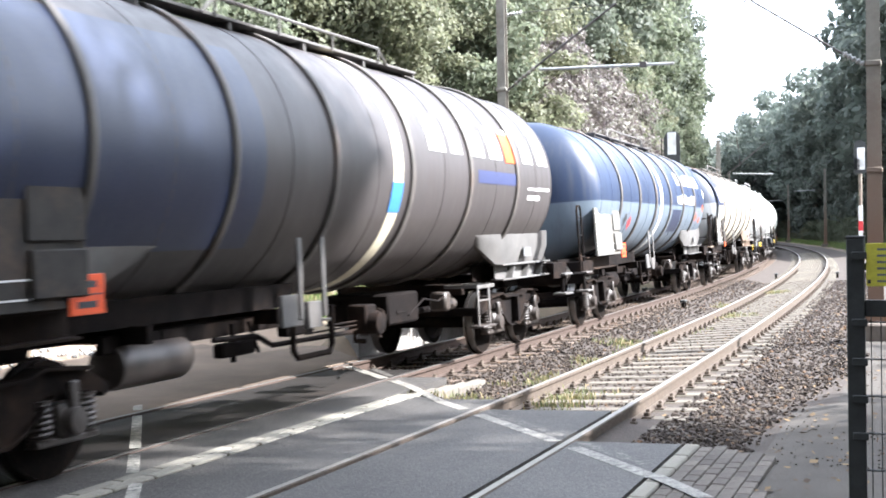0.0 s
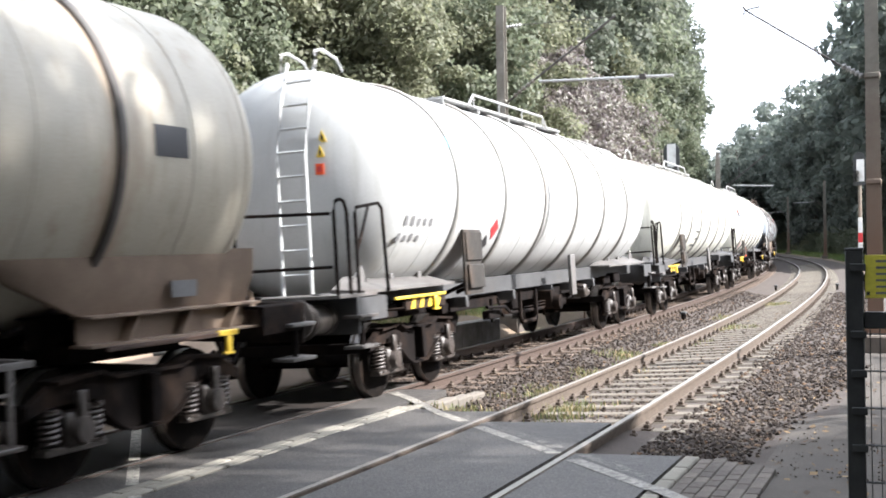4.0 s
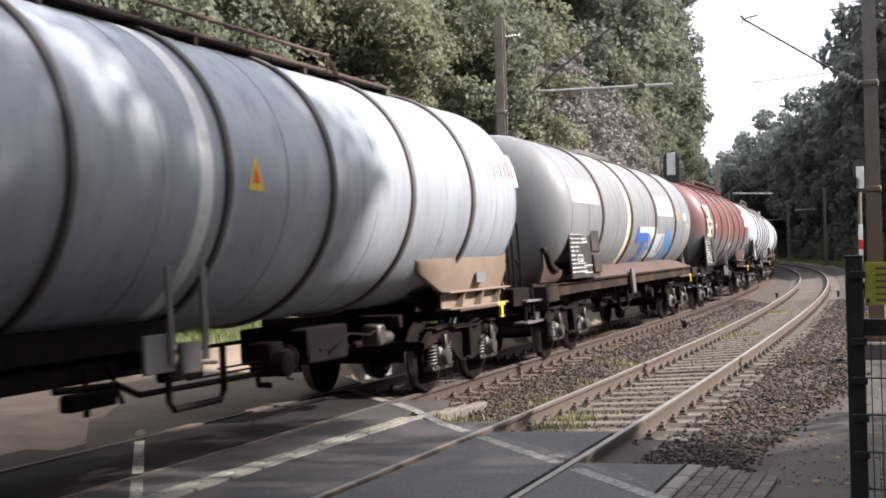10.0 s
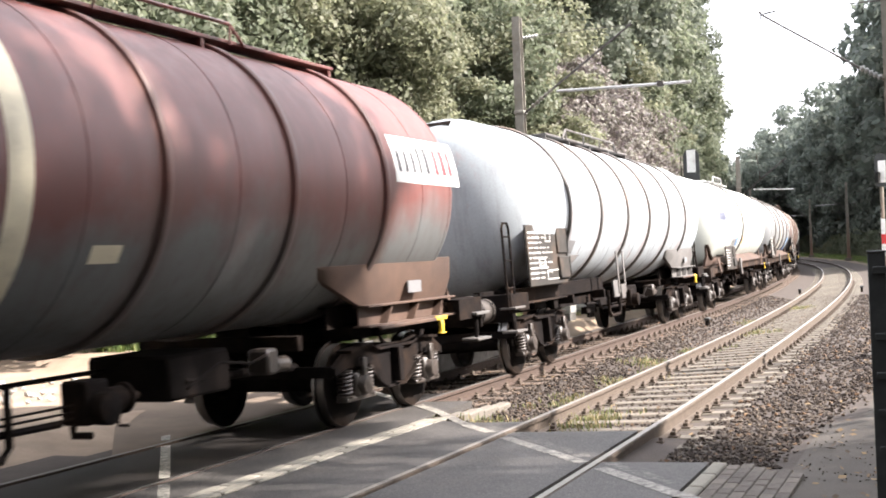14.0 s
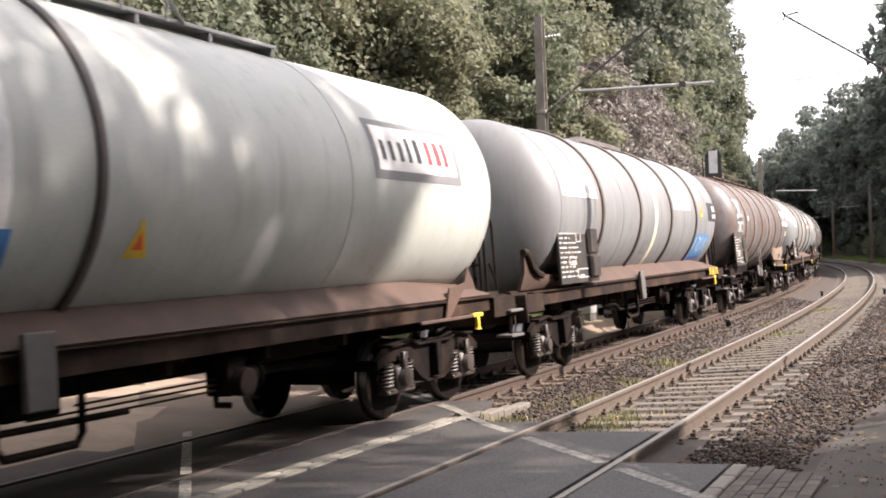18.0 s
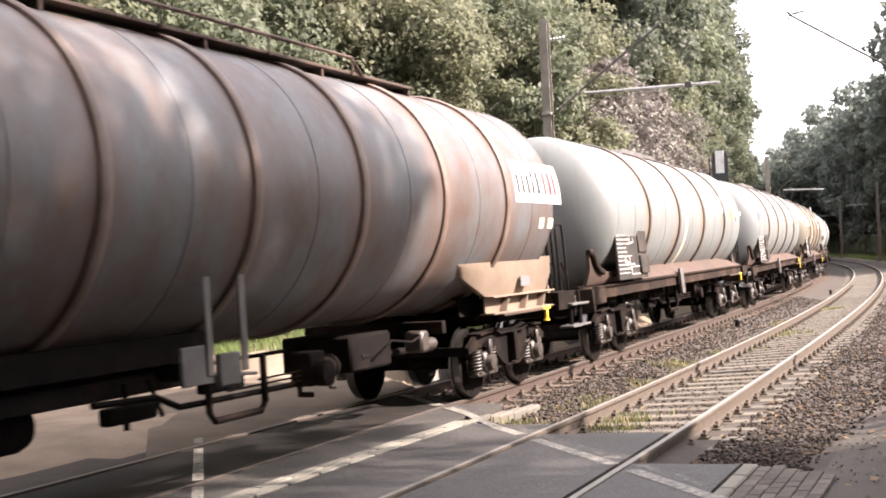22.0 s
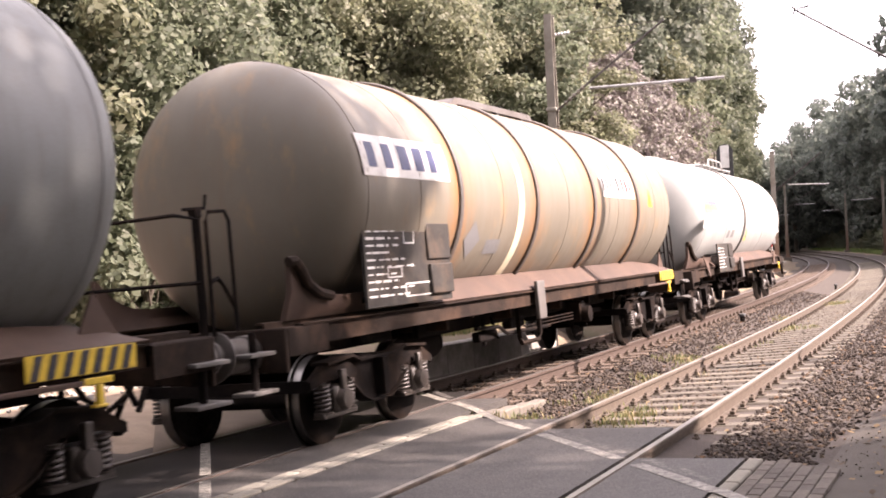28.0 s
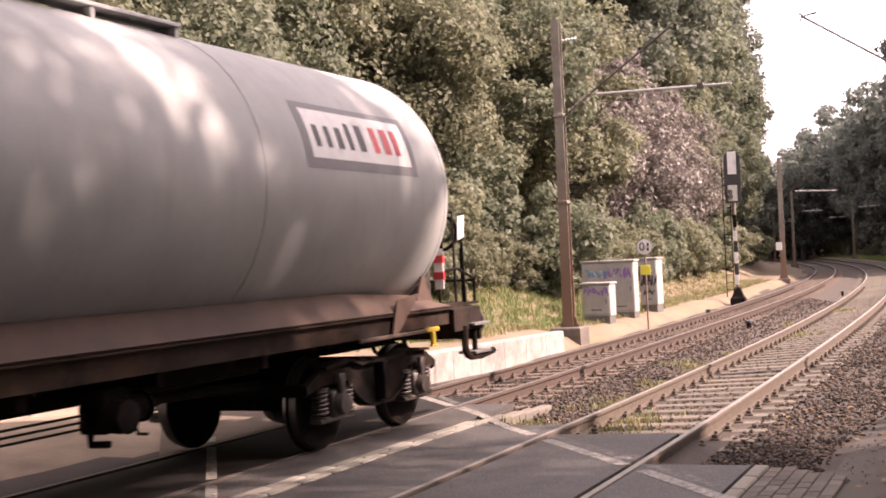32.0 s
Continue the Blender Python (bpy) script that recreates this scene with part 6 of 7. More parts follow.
def tail_panel(x0, x1, a0, a1, surround=None):
    """A pale panel with four thin dark bars and three red ones."""
    d, w = (a1 - a0) * 0.22, x1 - x0
    rim = [("patch", surround, x0 - 0.12, x1 + 0.12, a0 - 4, a1 + 3, 0.003)] if surround else []
    return rim + [("patch", MARK_WHITE, x0, x1, a0, a1), ("bars", MARK_DARK, x0 + 0.05 * w, x0 + 0.58 * w, a0 + d, a1 - d, 5, 0.5, 0.009, 0.0, 3), ("bars", MARK_RED, x0 + 0.62 * w, x0 + 0.96 * w, a0 + d, a1 - d, 3, 0.6, 0.009, 0.0, 4)]


def emblem(x0, x1, a0, a1, pale, dark):
    """A tall panel of pale and dark fields with a name strip across it."""
    w, h = x1 - x0, a1 - a0
    c = (x0 + x1) / 2
    return [("patch", pale, x0, x1, a0, a1), ("patch", dark, x0 + 0.05 * w, x1 - 0.05 * w, a0 + 0.54 * h, a0 + 0.93 * h, 0.008), ("vee", pale, c, a0 + 0.54 * h, a0 + 0.93 * h, 0.11 * w, 0.34 * w),
            ("patch", dark, x0 + 0.05 * w, x1 - 0.05 * w, a0 + 0.04 * h, a0 + 0.24 * h, 0.008), ("vee", pale, c - 0.1 * w, a0 + 0.04 * h, a0 + 0.24 * h, 0.22 * w, 0.12 * w), ("bars", MARK_DARK, x0 + 0.08 * w, x1 - 0.06 * w, a0 + 0.30 * h, a0 + 0.48 * h, 6, 0.55, 0.010, 0.0, 5)]


SPECS = [
    dict(label="brown-grey tank wagon with white, cream and blue markings", walk_mat=SADDLE_GREY, shift=-0.37, paint=BROWN_GREY, style="A", saddle=SADDLE_GREY, rings=SIX, end="bars", orange=(-5.20, 1.27), ring_mat=RING_DARK,
         marks=[("band", MARK_CREAM, 0.22, 0.26), ("patch", NAVY_PLAIN, -7.0, -2.8, -38, 42), ("bars", MARK_WHITE, 1.2, 6.4, 9, 29, 7, 0.66, 0.009, 0.0, 2), ("patch", MARK_ORANGE, 4.1, 4.7, 8, 26, 0.011), ("patch", MARK_NAVY, 2.9, 4.6, -5, 2), ("bars", MARK_WHITE, 5.1, 6.2, -7, -5, 9, 0.7, 0.009, 0.0, 5), ("bars", MARK_WHITE, 5.1, 5.8, -13, -10, 2, 0.8, 0.009, 0.0, 6), ("patch", MARK_BLUE, 0.05, 0.35, -22, -8, 0.012)]),
    dict(label="navy blue and grey tank wagon with white band and stars", walk_mat=SADDLE_GREY, shift=-0.18, paint=NAVY, style="A", saddle=SADDLE_GREY, rings=SIX, end="bars", orange=(-4.99, 1.25), board_mat=BOARD_GREY, ring_mat=RING_DARK,
         marks=[("band", MARK_WHITE, -0.36, 0.30), ("bars", MARK_WHITE, 2.2, 6.0, 14, 28, 7, 0.66, 0.009, 0.0, 2), ("bars", MARK_WHITE, 1.9, 4.85, -6, 4, 12, 0.66, 0.009, 0.0, 3), ("diamond", MARK_WHITE, 6.55, 8, 0.13), ("diamond", MARK_ORANGE, 6.25, -9, 0.13), ("diamond", MARK_ORANGE, 5.2, -19, 0.13), ("diamond", MARK_ORANGE, 5.9, -23, 0.12), ("diamond", MARK_RED, -3.9, -26, 0.16), ("diamond", MARK_DARK, -4.4, -23, 0.16), ("patch", NAVY_PLAIN, 1.3, 2.6, -36, -12, 0.006)]),
    dict(label="cream tank wagon with rust-stained rings and blue front panel", walk_mat=SADDLE_GREY, cap=CAP_NAVY, dome=[("triangle", -0.64, 3.33, 1.3), ("triangle", -0.63, 3.16, 1.3), ("square", -0.62, 2.98, 1)], shift=-0.05, paint=CREAM, style="A", saddle=SADDLE_TAN, rings=SIX, end="platform", orange=(-5.35, 1.26), yellow=True, ring_mat=RING_DARK,
         marks=[("patch", NAVY_PLAIN, -6.95, -5.25, 0, 62), ("patch", GREY, -6.95, -6.65, -34, 0, 0.006), ("bars", MARK_WHITE, -6.35, -5.1, 5, 24, 4, 0.72, 0.009, 0.0, 2), ("diamond", MARK_RED, -3.9, -23, 0.17), ("diamond", MARK_DARK, -4.45, -20, 0.17), ("patch", MARK_DARK, 5.3, 5.75, -2, 8), ("patch", MARK_DARK, 0.9, 1.6, -24, -14)]),
    dict(label="clean white tank wagon with end platform and ladder", low=True, dome=[("triangle", -0.60, 3.18, 1.3), ("triangle", -0.58, 3.0, 1.3), ("square", -0.57, 2.79, 1)], ring_mat=RING_PALE, shift=0.13, paint=CLEAN_WHITE, style="A", saddle=SADDLE_GREY, rings=SIX_WIDE, end="platform", ladder=True, orange=(-4.56, 1.69), board=(-4.72, -4.05, 1.14, 2.03), frame=FRAME_GREY,
         marks=[("bars", MARK_SKY, -6.35, -4.85, 20, 26, 5, 0.7, 0.009, 0.0, 2), ("diamond", MARK_RED, -3.2, -23, 0.17), ("diamond", MARK_DARK, -3.45, -33, 0.17), ("bars", MARK_GREY, -6.6, -5.6, -22, -17, 5, 0.6, 0.009, 0.0, 7), ("bars", MARK_GREY, -6.7, -5.9, -30, -26, 4, 0.6, 0.009, 0.0, 8)]),
    dict(label="white-grey tank wagon with a black scrawled figure on its side", low=True, ring_mat=RING_PALE, shift=0.22, paint=WHITE_GREY, style="A", saddle=FRAME_GREY, rings=SIX, end="platform", ladder=True, orange=(-4.62, 1.69), board=(-4.78, -4.11, 1.14, 2.03), frame=FRAME_GREY, scrawl=True,
         marks=[("patch", MARK_RED, -2.68, -2.40, -37, -31), ("diamond", MARK_DARK, -3.4, -33, 0.2), ("band", PALE, 0.45, 0.22)]),
    dict(label="white-grey tank wagon with red and blue name panel", low=True, dome=[("triangle", -0.37, 3.42, 1.2), ("square", -0.36, 3.25, 1), ("square", -0.35, 3.06, 1), ("pale", -0.33, 2.73, 1)], ring_mat=RING_PALE, paint=WHITE_GREY, style="A", saddle=FRAME_GREY, rings=SIX_WIDE, end="platform", ladder=True, orange=(-4.62, 1.21), board=(-5.3, -4.5, 1.20, 1.86), yellow=True,
         marks=[("patch", MARK_NAVY, -6.85, -5.15, 6.5, 18), ("patch", MARK_RED, -6.85, -5.15, 12.5, 18, 0.007), ("bars", MARK_WHITE, -6.7, -5.3, 8.5, 16.5, 5, 0.7, 0.010, 0.0, 2), ("diamond", MARK_WHITE, -3.5, -40, 0.18), ("patch", MARK_RED, -4.1, -3.9, -44, -36), ("patch", MARK_WHITE, 0.68, 0.86, -12, 8), ("patch", MARK_WHITE, 0.55, 0.75, -34, -14), ("patch", MARK_DARK, 0.6, 0.85, -14, -12.5, 0.009), ("bars", MARK_GREY, 3.2, 4.4, -14, -11, 6, 0.6, 0.009, 0.0, 7)]),
    dict(label="steel-grey tank wagon with orange-tinged dome and white name panel", cap=CAP_RUSTY_SHADED, cap_label="front dome flushed with rust, its grey painted darker for shade", shift=0.22, paint=STEEL_GREY, style="A", saddle=SADDLE_TAN, rings=SIX_LONG, ends=(7.38, 7.62), board=(-7.26, -5.14, 1.33, 2.27), end="bars", ring_mat=RING_DARK, yellow=True, walk=(-4.5, 4.5), walk_mat=SADDLE_BROWN, visor=True,
         marks=logo_panel(-6.6, -4.85, 5, 20, 6, MARK_NAVY) + tail_panel(6.05, 7.4, 7, 27) + [("band", MARK_WHITE, -1.0, 0.20), ("diamond", MARK_YELLOW, -0.2, 0, 0.13)]),
    dict(label="grey tank wagon with blue graffiti low on its side", shift=0.2, paint=GREY, style="B", saddle=SADDLE_BROWN, rings=FOUR, end="brake", ring_mat=RING_DARK,
         marks=logo_panel(-6.16, -4.13, 4, 21.5, 5, SPRAY_PALE) + tail_panel(2.0, 3.95, 0.5, 20) + [("band", MARK_CREAM, -1.4, 0.26), ("diamond", MARK_YELLOW, 4.6, 3, 0.12), ("patch", SPRAY_PALE, -0.15, 1.9, -19, -11, 0.006), ("patch", SPRAY_PALE, 1.25, 3.0, -42, -17, 0.0055), ("stroke", SPRAY_BLUE2, [(-0.30, -11.5), (-0.33, -20)], 0.17), ("stroke", SPRAY_BLUE2, [(-0.42, -21), (0.3, -20.5), (0.98, -21)], 0.21), ("stroke", SPRAY_BLUE2, [(0.62, -26.5), (0.5, -36.5)], 0.42), ("stroke", SPRAY_BLUE2, [(0.0, -44.5), (0.62, -44)], 0.18), ("stroke", SPRAY_BLUE, [(1.15, -31.5), (1.55, -31)], 0.10), ("stroke", MARK_GREY, [(1.55, -22), (1.45, -30)], 0.20), ("stroke", MARK_GREY, [(2.75, -19), (2.6, -36)], 0.22), ("stroke", SPRAY_BLUE, [(2.95, -47), (3.15, -30), (3.38, -14)], 0.30), ("stroke", SPRAY_BLUE, [(3.42, -14), (3.75, -26), (4.10, -38)], 0.26), ("stroke", SPRAY_BLUE, [(4.0, -46), (4.3, -30), (4.58, -14)], 0.26), ("text", MARK_CREAM, "L4BN", 6.2, -8, 0.15), ("patch", MARK_CREAM, 5.6, 6.0, -2, 5)]),
    dict(label="faded red tank wagon with large emblem panel", paint=RED, style="A", saddle=SADDLE_BROWN, rings=SIX, end="brake", yellow=True, walk=(-4.8, 5.4), walk_mat=RED,
         marks=emblem(-6.85, -5.5, -15, 24, MARK_CREAM, MARK_DARK) + tail_panel(5.2, 7.0, 2.5, 24.5) + [("band", MARK_CREAM, -0.62, 0.24), ("patch", MARK_WHITE, -4.72, -4.44, -4, 1), ("patch", MARK_CREAM, 0.2, 0.55, -30, -24)]),
    dict(label="rust-bloomed blue-grey tank wagon with pale name panel", shift=0.22, paint=BLUE_RUST, style="A", saddle=SADDLE_GREY, rings=SIX_LONG, ends=(7.38, 7.62), board=(-7.26, -5.14, 1.33, 2.27), end="bars", ring_mat=RING_DARK, visor=True, yellow=True,
         marks=tail_panel(6.0, 7.4, 8, 26) + [("patch", MARK_GREY, -4.75, -4.2, -34, -24), ("bars", MARK_WHITE, 6.2, 6.7, -2, 2, 4, 0.6, 0.009, 0.0, 4)]),
    dict(label="pale grey tank wagon with plain sides and one ring", shift=0.4, paint=PALE_GREEN, style="B", saddle=SADDLE_BROWN, rings=[-0.58], ends=(6.98, 7.40), end="brake", ring_mat=RING_DARK, board=(-4.89, -2.80, 1.12, 1.83), walk=(-1.25, 3.2), guard=(-0.5, 1.35), rail_h=0.26,
         marks=logo_panel(-5.9, -4.2, -3, 12, 6, MARK_NAVY, PALE) + tail_panel(4.2, 6.2, 6, 26, MARK_GREY) + [("band", MARK_WHITE, -1.18, 0.26), ("patch", MARK_BLUE, -1.35, -1.0, -32, -20, 0.008), ("diamond", MARK_YELLOW, 0.34, -23, 0.13), ("bars", MARK_GREY, -2.5, -1.3, -35, -22, 3, 0.6, 0.008, 0.1, 4)]),
    dict(label="dark grey tank wagon with faded white panel and blue graffiti", shift=-0.15, paint=GREY, style="B", saddle=SADDLE_BROWN, rings=FOUR, end="brake", ring_mat=RING_DARK,
         marks=logo_panel(-6.47, -4.52, 4.2, 21.8, 6, SPRAY_PALE) + tail_panel(1.6, 3.4, 2.5, 20.5) + [("band", MARK_CREAM, -0.1, 0.24), ("patch", MARK_DARK, 5.5, 6.5, -6, 12), ("diamond", MARK_YELLOW, 4.64, 4, 0.13), ("patch", MARK_GREY, -1.0, -0.5, -36, -24), ("patch", SPRAY_BLUE, 4.0, 5.75, -46, -19, 0.007), ("stroke", SPRAY_PALE, [(4.35, -21), (4.30, -34)], 0.07), ("stroke", SPRAY_PALE, [(4.62, -22), (4.95, -24), (4.70, -31), (5.0, -37)], 0.06), ("stroke", SPRAY_PALE, [(5.15, -21), (5.12, -36)], 0.07), ("stroke", SPRAY_PALE, [(5.35, -36), (5.5, -22), (5.62, -35)], 0.06), ("stroke", SPRAY_BLUE2, [(4.1, -44), (5.7, -43)], 0.10), ("text", MARK_WHITE, "L4BN", 6.18, -1.5, 0.17), ("patch", MARK_WHITE, 6.05, 6.35, 3.5, 8.5, 0.014), ("patch", SPRAY_BLUE, 4.0, 5.7, -46, -43, 0.008)]),
    dict(label="rusted blue-grey tank wagon with emblem panel", paint=RUST_BLUE, style="A", saddle=SADDLE_TAN, rings=SIX, end="brake", yellow=True, walk=(-4.8, 4.0), walk_mat=SADDLE_BROWN,
         ring_mat=RING_BROWN, ring_w=0.06, marks=emblem(-6.75, -5.55, -12.5, 25, EMBLEM_PALE, EMBLEM_DARK) + tail_panel(5.25, 7.1, -2, 21) + [("patch", MARK_WHITE, -4.45, -4.23, 1, 6), ("bars", MARK_CREAM, 6.2, 6.9, -16, -10, 2, 0.6, 0.009, 0.0, 4)]),
    dict(label="grey-blue tank wagon with rusty run-off and white panel", shift=0.02, paint=SLATE, style="B", saddle=SADDLE_BROWN, rings=FOUR, end="brake", ring_mat=RING_DARK,
         marks=logo_panel(-6.25, -4.3, 3.3, 21, 5, SPRAY_LILAC) + tail_panel(2.4, 4.2, 2.8, 21) + [("diamond", MARK_YELLOW, 5.2, 5, 0.14), ("patch", MARK_CREAM, 6.55, 6.85, 2, 6), ("patch", MARK_DARK, 5.85, 6.0, -5, 0), ("band", MARK_CREAM, -0.5, 0.2), ("patch", MARK_GREY, -1.2, -0.7, -36, -26)]),
    dict(label="dull grey tank wagon with ochre stains", shift=0.05, paint=SLATE, style="B", saddle=SADDLE_BROWN, rings=FOUR, end="brake", ring_mat=RING_DARK,
         marks=[("patch", MARK_GREY, -6.45, -4.4, 2, 12), ("bars", MARK_NAVY, -6.3, -5.3, 7, 10, 5, 0.6, 0.009, 0.0, 3)] + tail_panel(2.4, 4.2, 3, 21) + [("diamond", MARK_YELLOW, 5.2, 5, 0.14), ("band", MARK_CREAM, -0.9, 0.2)]),
    dict(label="ochre-stained grey tank wagon with white name panel", shift=0.04, paint=OCHRE_GREY, style="B", saddle=SADDLE_BROWN, rings=FOUR, end="brake", ring_mat=RING_DARK,
         marks=logo_panel(-6.45, -4.3, 3.5, 21.5, 5, MARK_NAVY) + tail_panel(2.0, 4.0, 2.5, 21.5) + [("band", MARK_CREAM, -1.9, 0.22), ("diamond", MARK_YELLOW, 5.06, 4, 0.13), ("diamond", MARK_GREY, -3.5, -24, 0.25), ("patch", MARK_GREY, -3.0, -2.5, -32, -24)]),
    dict(label="light grey tank wagon with tail signal at the train's end", paint=PALE, style="B", saddle=SADDLE_BROWN, rings=[-0.58], ends=(6.98, 7.40), end="brake", ring_mat=RING_DARK, board=(-4.89, -2.80, 1.12, 1.83), walk=(-1.25, 3.2), guard=(-0.5, 1.35), rail_h=0.26, tail=True,
         marks=logo_panel(-6.4, -4.72, -2, 12, 6, MARK_NAVY, PALE) + [("patch", MARK_OCHRE, -6.38, -4.74, -1.9, 6, 0.0075)] + tail_panel(4.0, 6.0, 9.5, 29.5, MARK_GREY) + [("diamond", MARK_YELLOW, 0.04, -22.6, 0.16), ("bars", MARK_GREY, -3.2, -2.0, -26, -18, 2, 0.7, 0.008, 0.1, 4), ("patch", MARK_WHITE, -6.75, -6.45, -16, -6, 0.03)]),
]
TRAIN = []
for i, spec in enumerate(SPECS):
    spec["seed"] = i + 1
    TRAIN.append(build_wagon(spec))

# where the first wagon's middle stands: a slowly braking train
RUN = (-147.929, -136.682, 23.019, -4.105, -3.43)
LENGTH = 17.15


def run_at(t):
    x = (t - 16) / 16
    return sum(c * x ** k for k, c in enumerate(RUN))


def wagon_pose(s):
    a, b = plan(s - PIVOT, -TRACK_GAP, far_top(s - PIVOT, -TRACK_GAP)), plan(s + PIVOT, -TRACK_GAP, far_top(s + PIVOT, -TRACK_GAP))
    d = b - a
    tilt = math.degrees(math.atan(CANT_FAR * cant_part(s) / 1.505))
    return Matrix.Translation((a + b) / 2) @ pose(0, 0, 0, 0, 0, math.degrees(math.atan2(d.y, d.x))) @ pose(0, 0, 0, -tilt)


def motions():
    for i, w in enumerate(TRAIN):
        walk(w, [(0.5 * k, wagon_pose(run_at(0.5 * k) + LENGTH * i + SPECS[i].get("shift", 0.0))) for k in range(65)])
    turns = [(k / 30, math.degrees(run_at(k / 30) / WHEEL_R)) for k in range(961)]
    for w, dx in WHEELS:
        walk(w, [(t, pose(dx, 0, WHEEL_R, 0, a % 360)) for t, a in turns])

# ---- things beside the line ----
def beside(s, o, z=None, turn=0.0):
    """A place beside the track: x points along the line, y to its left."""
    return Matrix.Translation(plan(s, o, ground_z(s, o) if z is None else z)) @ pose(0, 0, 0, 0, 0, yaw_at(s) + turn)


def h_beam(height, w=0.26, d=0.22, t=0.022, taper=0.75):
    """A steel H beam, flanges across the line, slightly tapered."""
    sh = Shape()
    rings = []
    for z, k in ((0.0, 1.0), (height, taper)):
        a, b = w / 2 * k, d / 2
        rings.append([(x, y, z) for x, y in ((-b, -a), (-b + t, -a), (-b + t, -t / 2), (b - t, -t / 2), (b - t, -a), (b, -a), (b, a), (b - t, a), (b - t, t / 2), (-b + t, t / 2), (-b + t, a), (-b, a))])
    sh.loft(rings)
    return sh


def insulator(a, b, r=0.055, n=5):
    """Ribbed insulator from a to b."""
    a, b = Vector(a), Vector(b)
    d = (b - a).normalized()
    sh = Shape()
    side = d.orthogonal().normalized()
    up = d.cross(side)
    rings = []
    for k in range(n * 4 + 1):
        q = a.lerp(b, k / (n * 4))
        rr = r if k % 4 in (1, 2) else r * 0.5
        rings.append([q + side * (rr * math.cos(j * math.pi / 5)) + up * (rr * math.sin(j * math.pi / 5)) for j in range(10)])
    return sh.loft(rings)


def catenary_mast(label, s, o, z, top, lean, w, arm_z, reach, up, group="catenary masts"):
    """Mast with concrete foot and a cantilever; reach and up: towards the track in local y."""
    m = thing("catenary_mast", beside(s, o, z), label, "catenary mast", group)
    foot = Shape()
    foot.loft([[(x * k, y * k, zz) for x, y in ((-0.36, -0.38), (0.36, -0.38), (0.36, 0.38), (-0.36, 0.38))] for zz, k in ((-0.35, 1.06), (0.28, 1.0), (0.31, 0.94))])
    part("foot", foot, FOOT, m, "brown-stained concrete foot", smooth=False)
    beam = part("beam", h_beam(top - z - 0.3, w), MAST_STEEL, m, m=pose(0, 0, 0.3, lean))
    for k in (-1, 1):
        part("gusset", Shape().prism([(-0.01, 0), (0.01, 0), (0.01, 0.3), (-0.01, 0.3)], -0.01, 0.01).add([(0.0, k * w * 0.5, 0.0), (0.02, k * w * 0.5, 0.0), (0.02, k * (w * 0.5 + 0.12), 0.0), (0.0, k * (w * 0.5 + 0.12), 0.0), (0.0, k * w * 0.47, 0.36), (0.02, k * w * 0.47, 0.36)], [(0, 1, 2, 3), (0, 3, 4), (1, 5, 2), (2, 5, 4, 3), (0, 4, 5, 1)]), MAST_STEEL, beam)
    for q in (0.55, 0.93):
        part("clamp", Shape().box(-0.14, 0.14, -w * 0.5, w * 0.5, (arm_z - z - 0.3) * q / 0.93 - 0.04, (arm_z - z - 0.3) * q / 0.93 + 0.04, 0.01), MAST_STEEL, beam)
    return m


mast = catenary_mast("brown steel catenary mast on a concrete foot behind the wall", 27.75, -5.86, -0.33, 7.55, 0.0, 0.26, 5.2, 1, 1)
side = -1.0     # the track lies at minus y
dz = 0.33
cant = part("cantilever", Shape().tube([(0, -0.12, 5.18 + dz), (0, -0.98, 5.80 + dz), (0, -2.85, 7.08 + dz)], 0.028, 8), WIRE, mast, "dark slanting cantilever tube")
part("insulator", insulator((0, -0.30, 5.31 + dz), (0, -0.85, 5.71 + dz)), MAST_STEEL, cant)
part("steady_tube", Shape().tube([(0, -0.95, 5.64 + dz), (0, -1.35, 5.63 + dz), (0, -4.20, 5.575 + dz)], 0.036, 8), GALV, mast, "pale level steady tube")
part("clamp", Shape().box(-0.04, 0.04, -3.56, -3.40, 5.52 + dz, 5.66 + dz, 0.01), WIRE, mast)
part("insulator", insulator((0, -0.13, 7.03 + dz), (0, -0.52, 7.05 + dz), 0.045), GALV, mast, "pale insulator")
part("tie_wire", Shape().tube([(0, -0.50, 7.05 + dz), (0, -2.80, 7.06 + dz)], 0.009, 6), WIRE, mast)

mast = catenary_mast("brown steel catenary mast beside the distant curve", 77.0, -5.62, -0.70, 7.2, 0.0, 0.34, 5.2, 1, 1)
part("cantilever", Shape().tube([(0, -0.15, 4.7 + 0.7), (0, -2.9, 6.9 + 0.7)], 0.035, 8), WIRE, mast)
part("steady_tube", Shape().tube([(0, -0.9, 5.05 + 0.7), (0, -3.36, 4.95 + 0.7)], 0.035, 8), GALV, mast)
part("number_plate", Shape().box(-0.16, -0.13, 0.02, 0.40, 2.1, 2.6, 0.005), MARK_WHITE, mast, "small white plate")
for s, o in ((127, -6.0), (176, -6.2), (124, 3.2), (166, 3.3)):
    z = ground_z(s, o)
    mast = catenary_mast("slim dark catenary mast far along the curve", s, o, z, z + 7.8, 0.0, 0.30, z + 5.2, 1, 1)
    k = -1 if o < 0 else 1
    part("cantilever", Shape().tube([(0, k * 0.15, 5.3), (0, k * 2.9, 7.2)], 0.035, 8), WIRE, mast)
    part("steady_tube", Shape().tube([(0, k * 0.9, 5.7), (0, k * 3.0, 5.65)], 0.035, 8), GALV, mast)

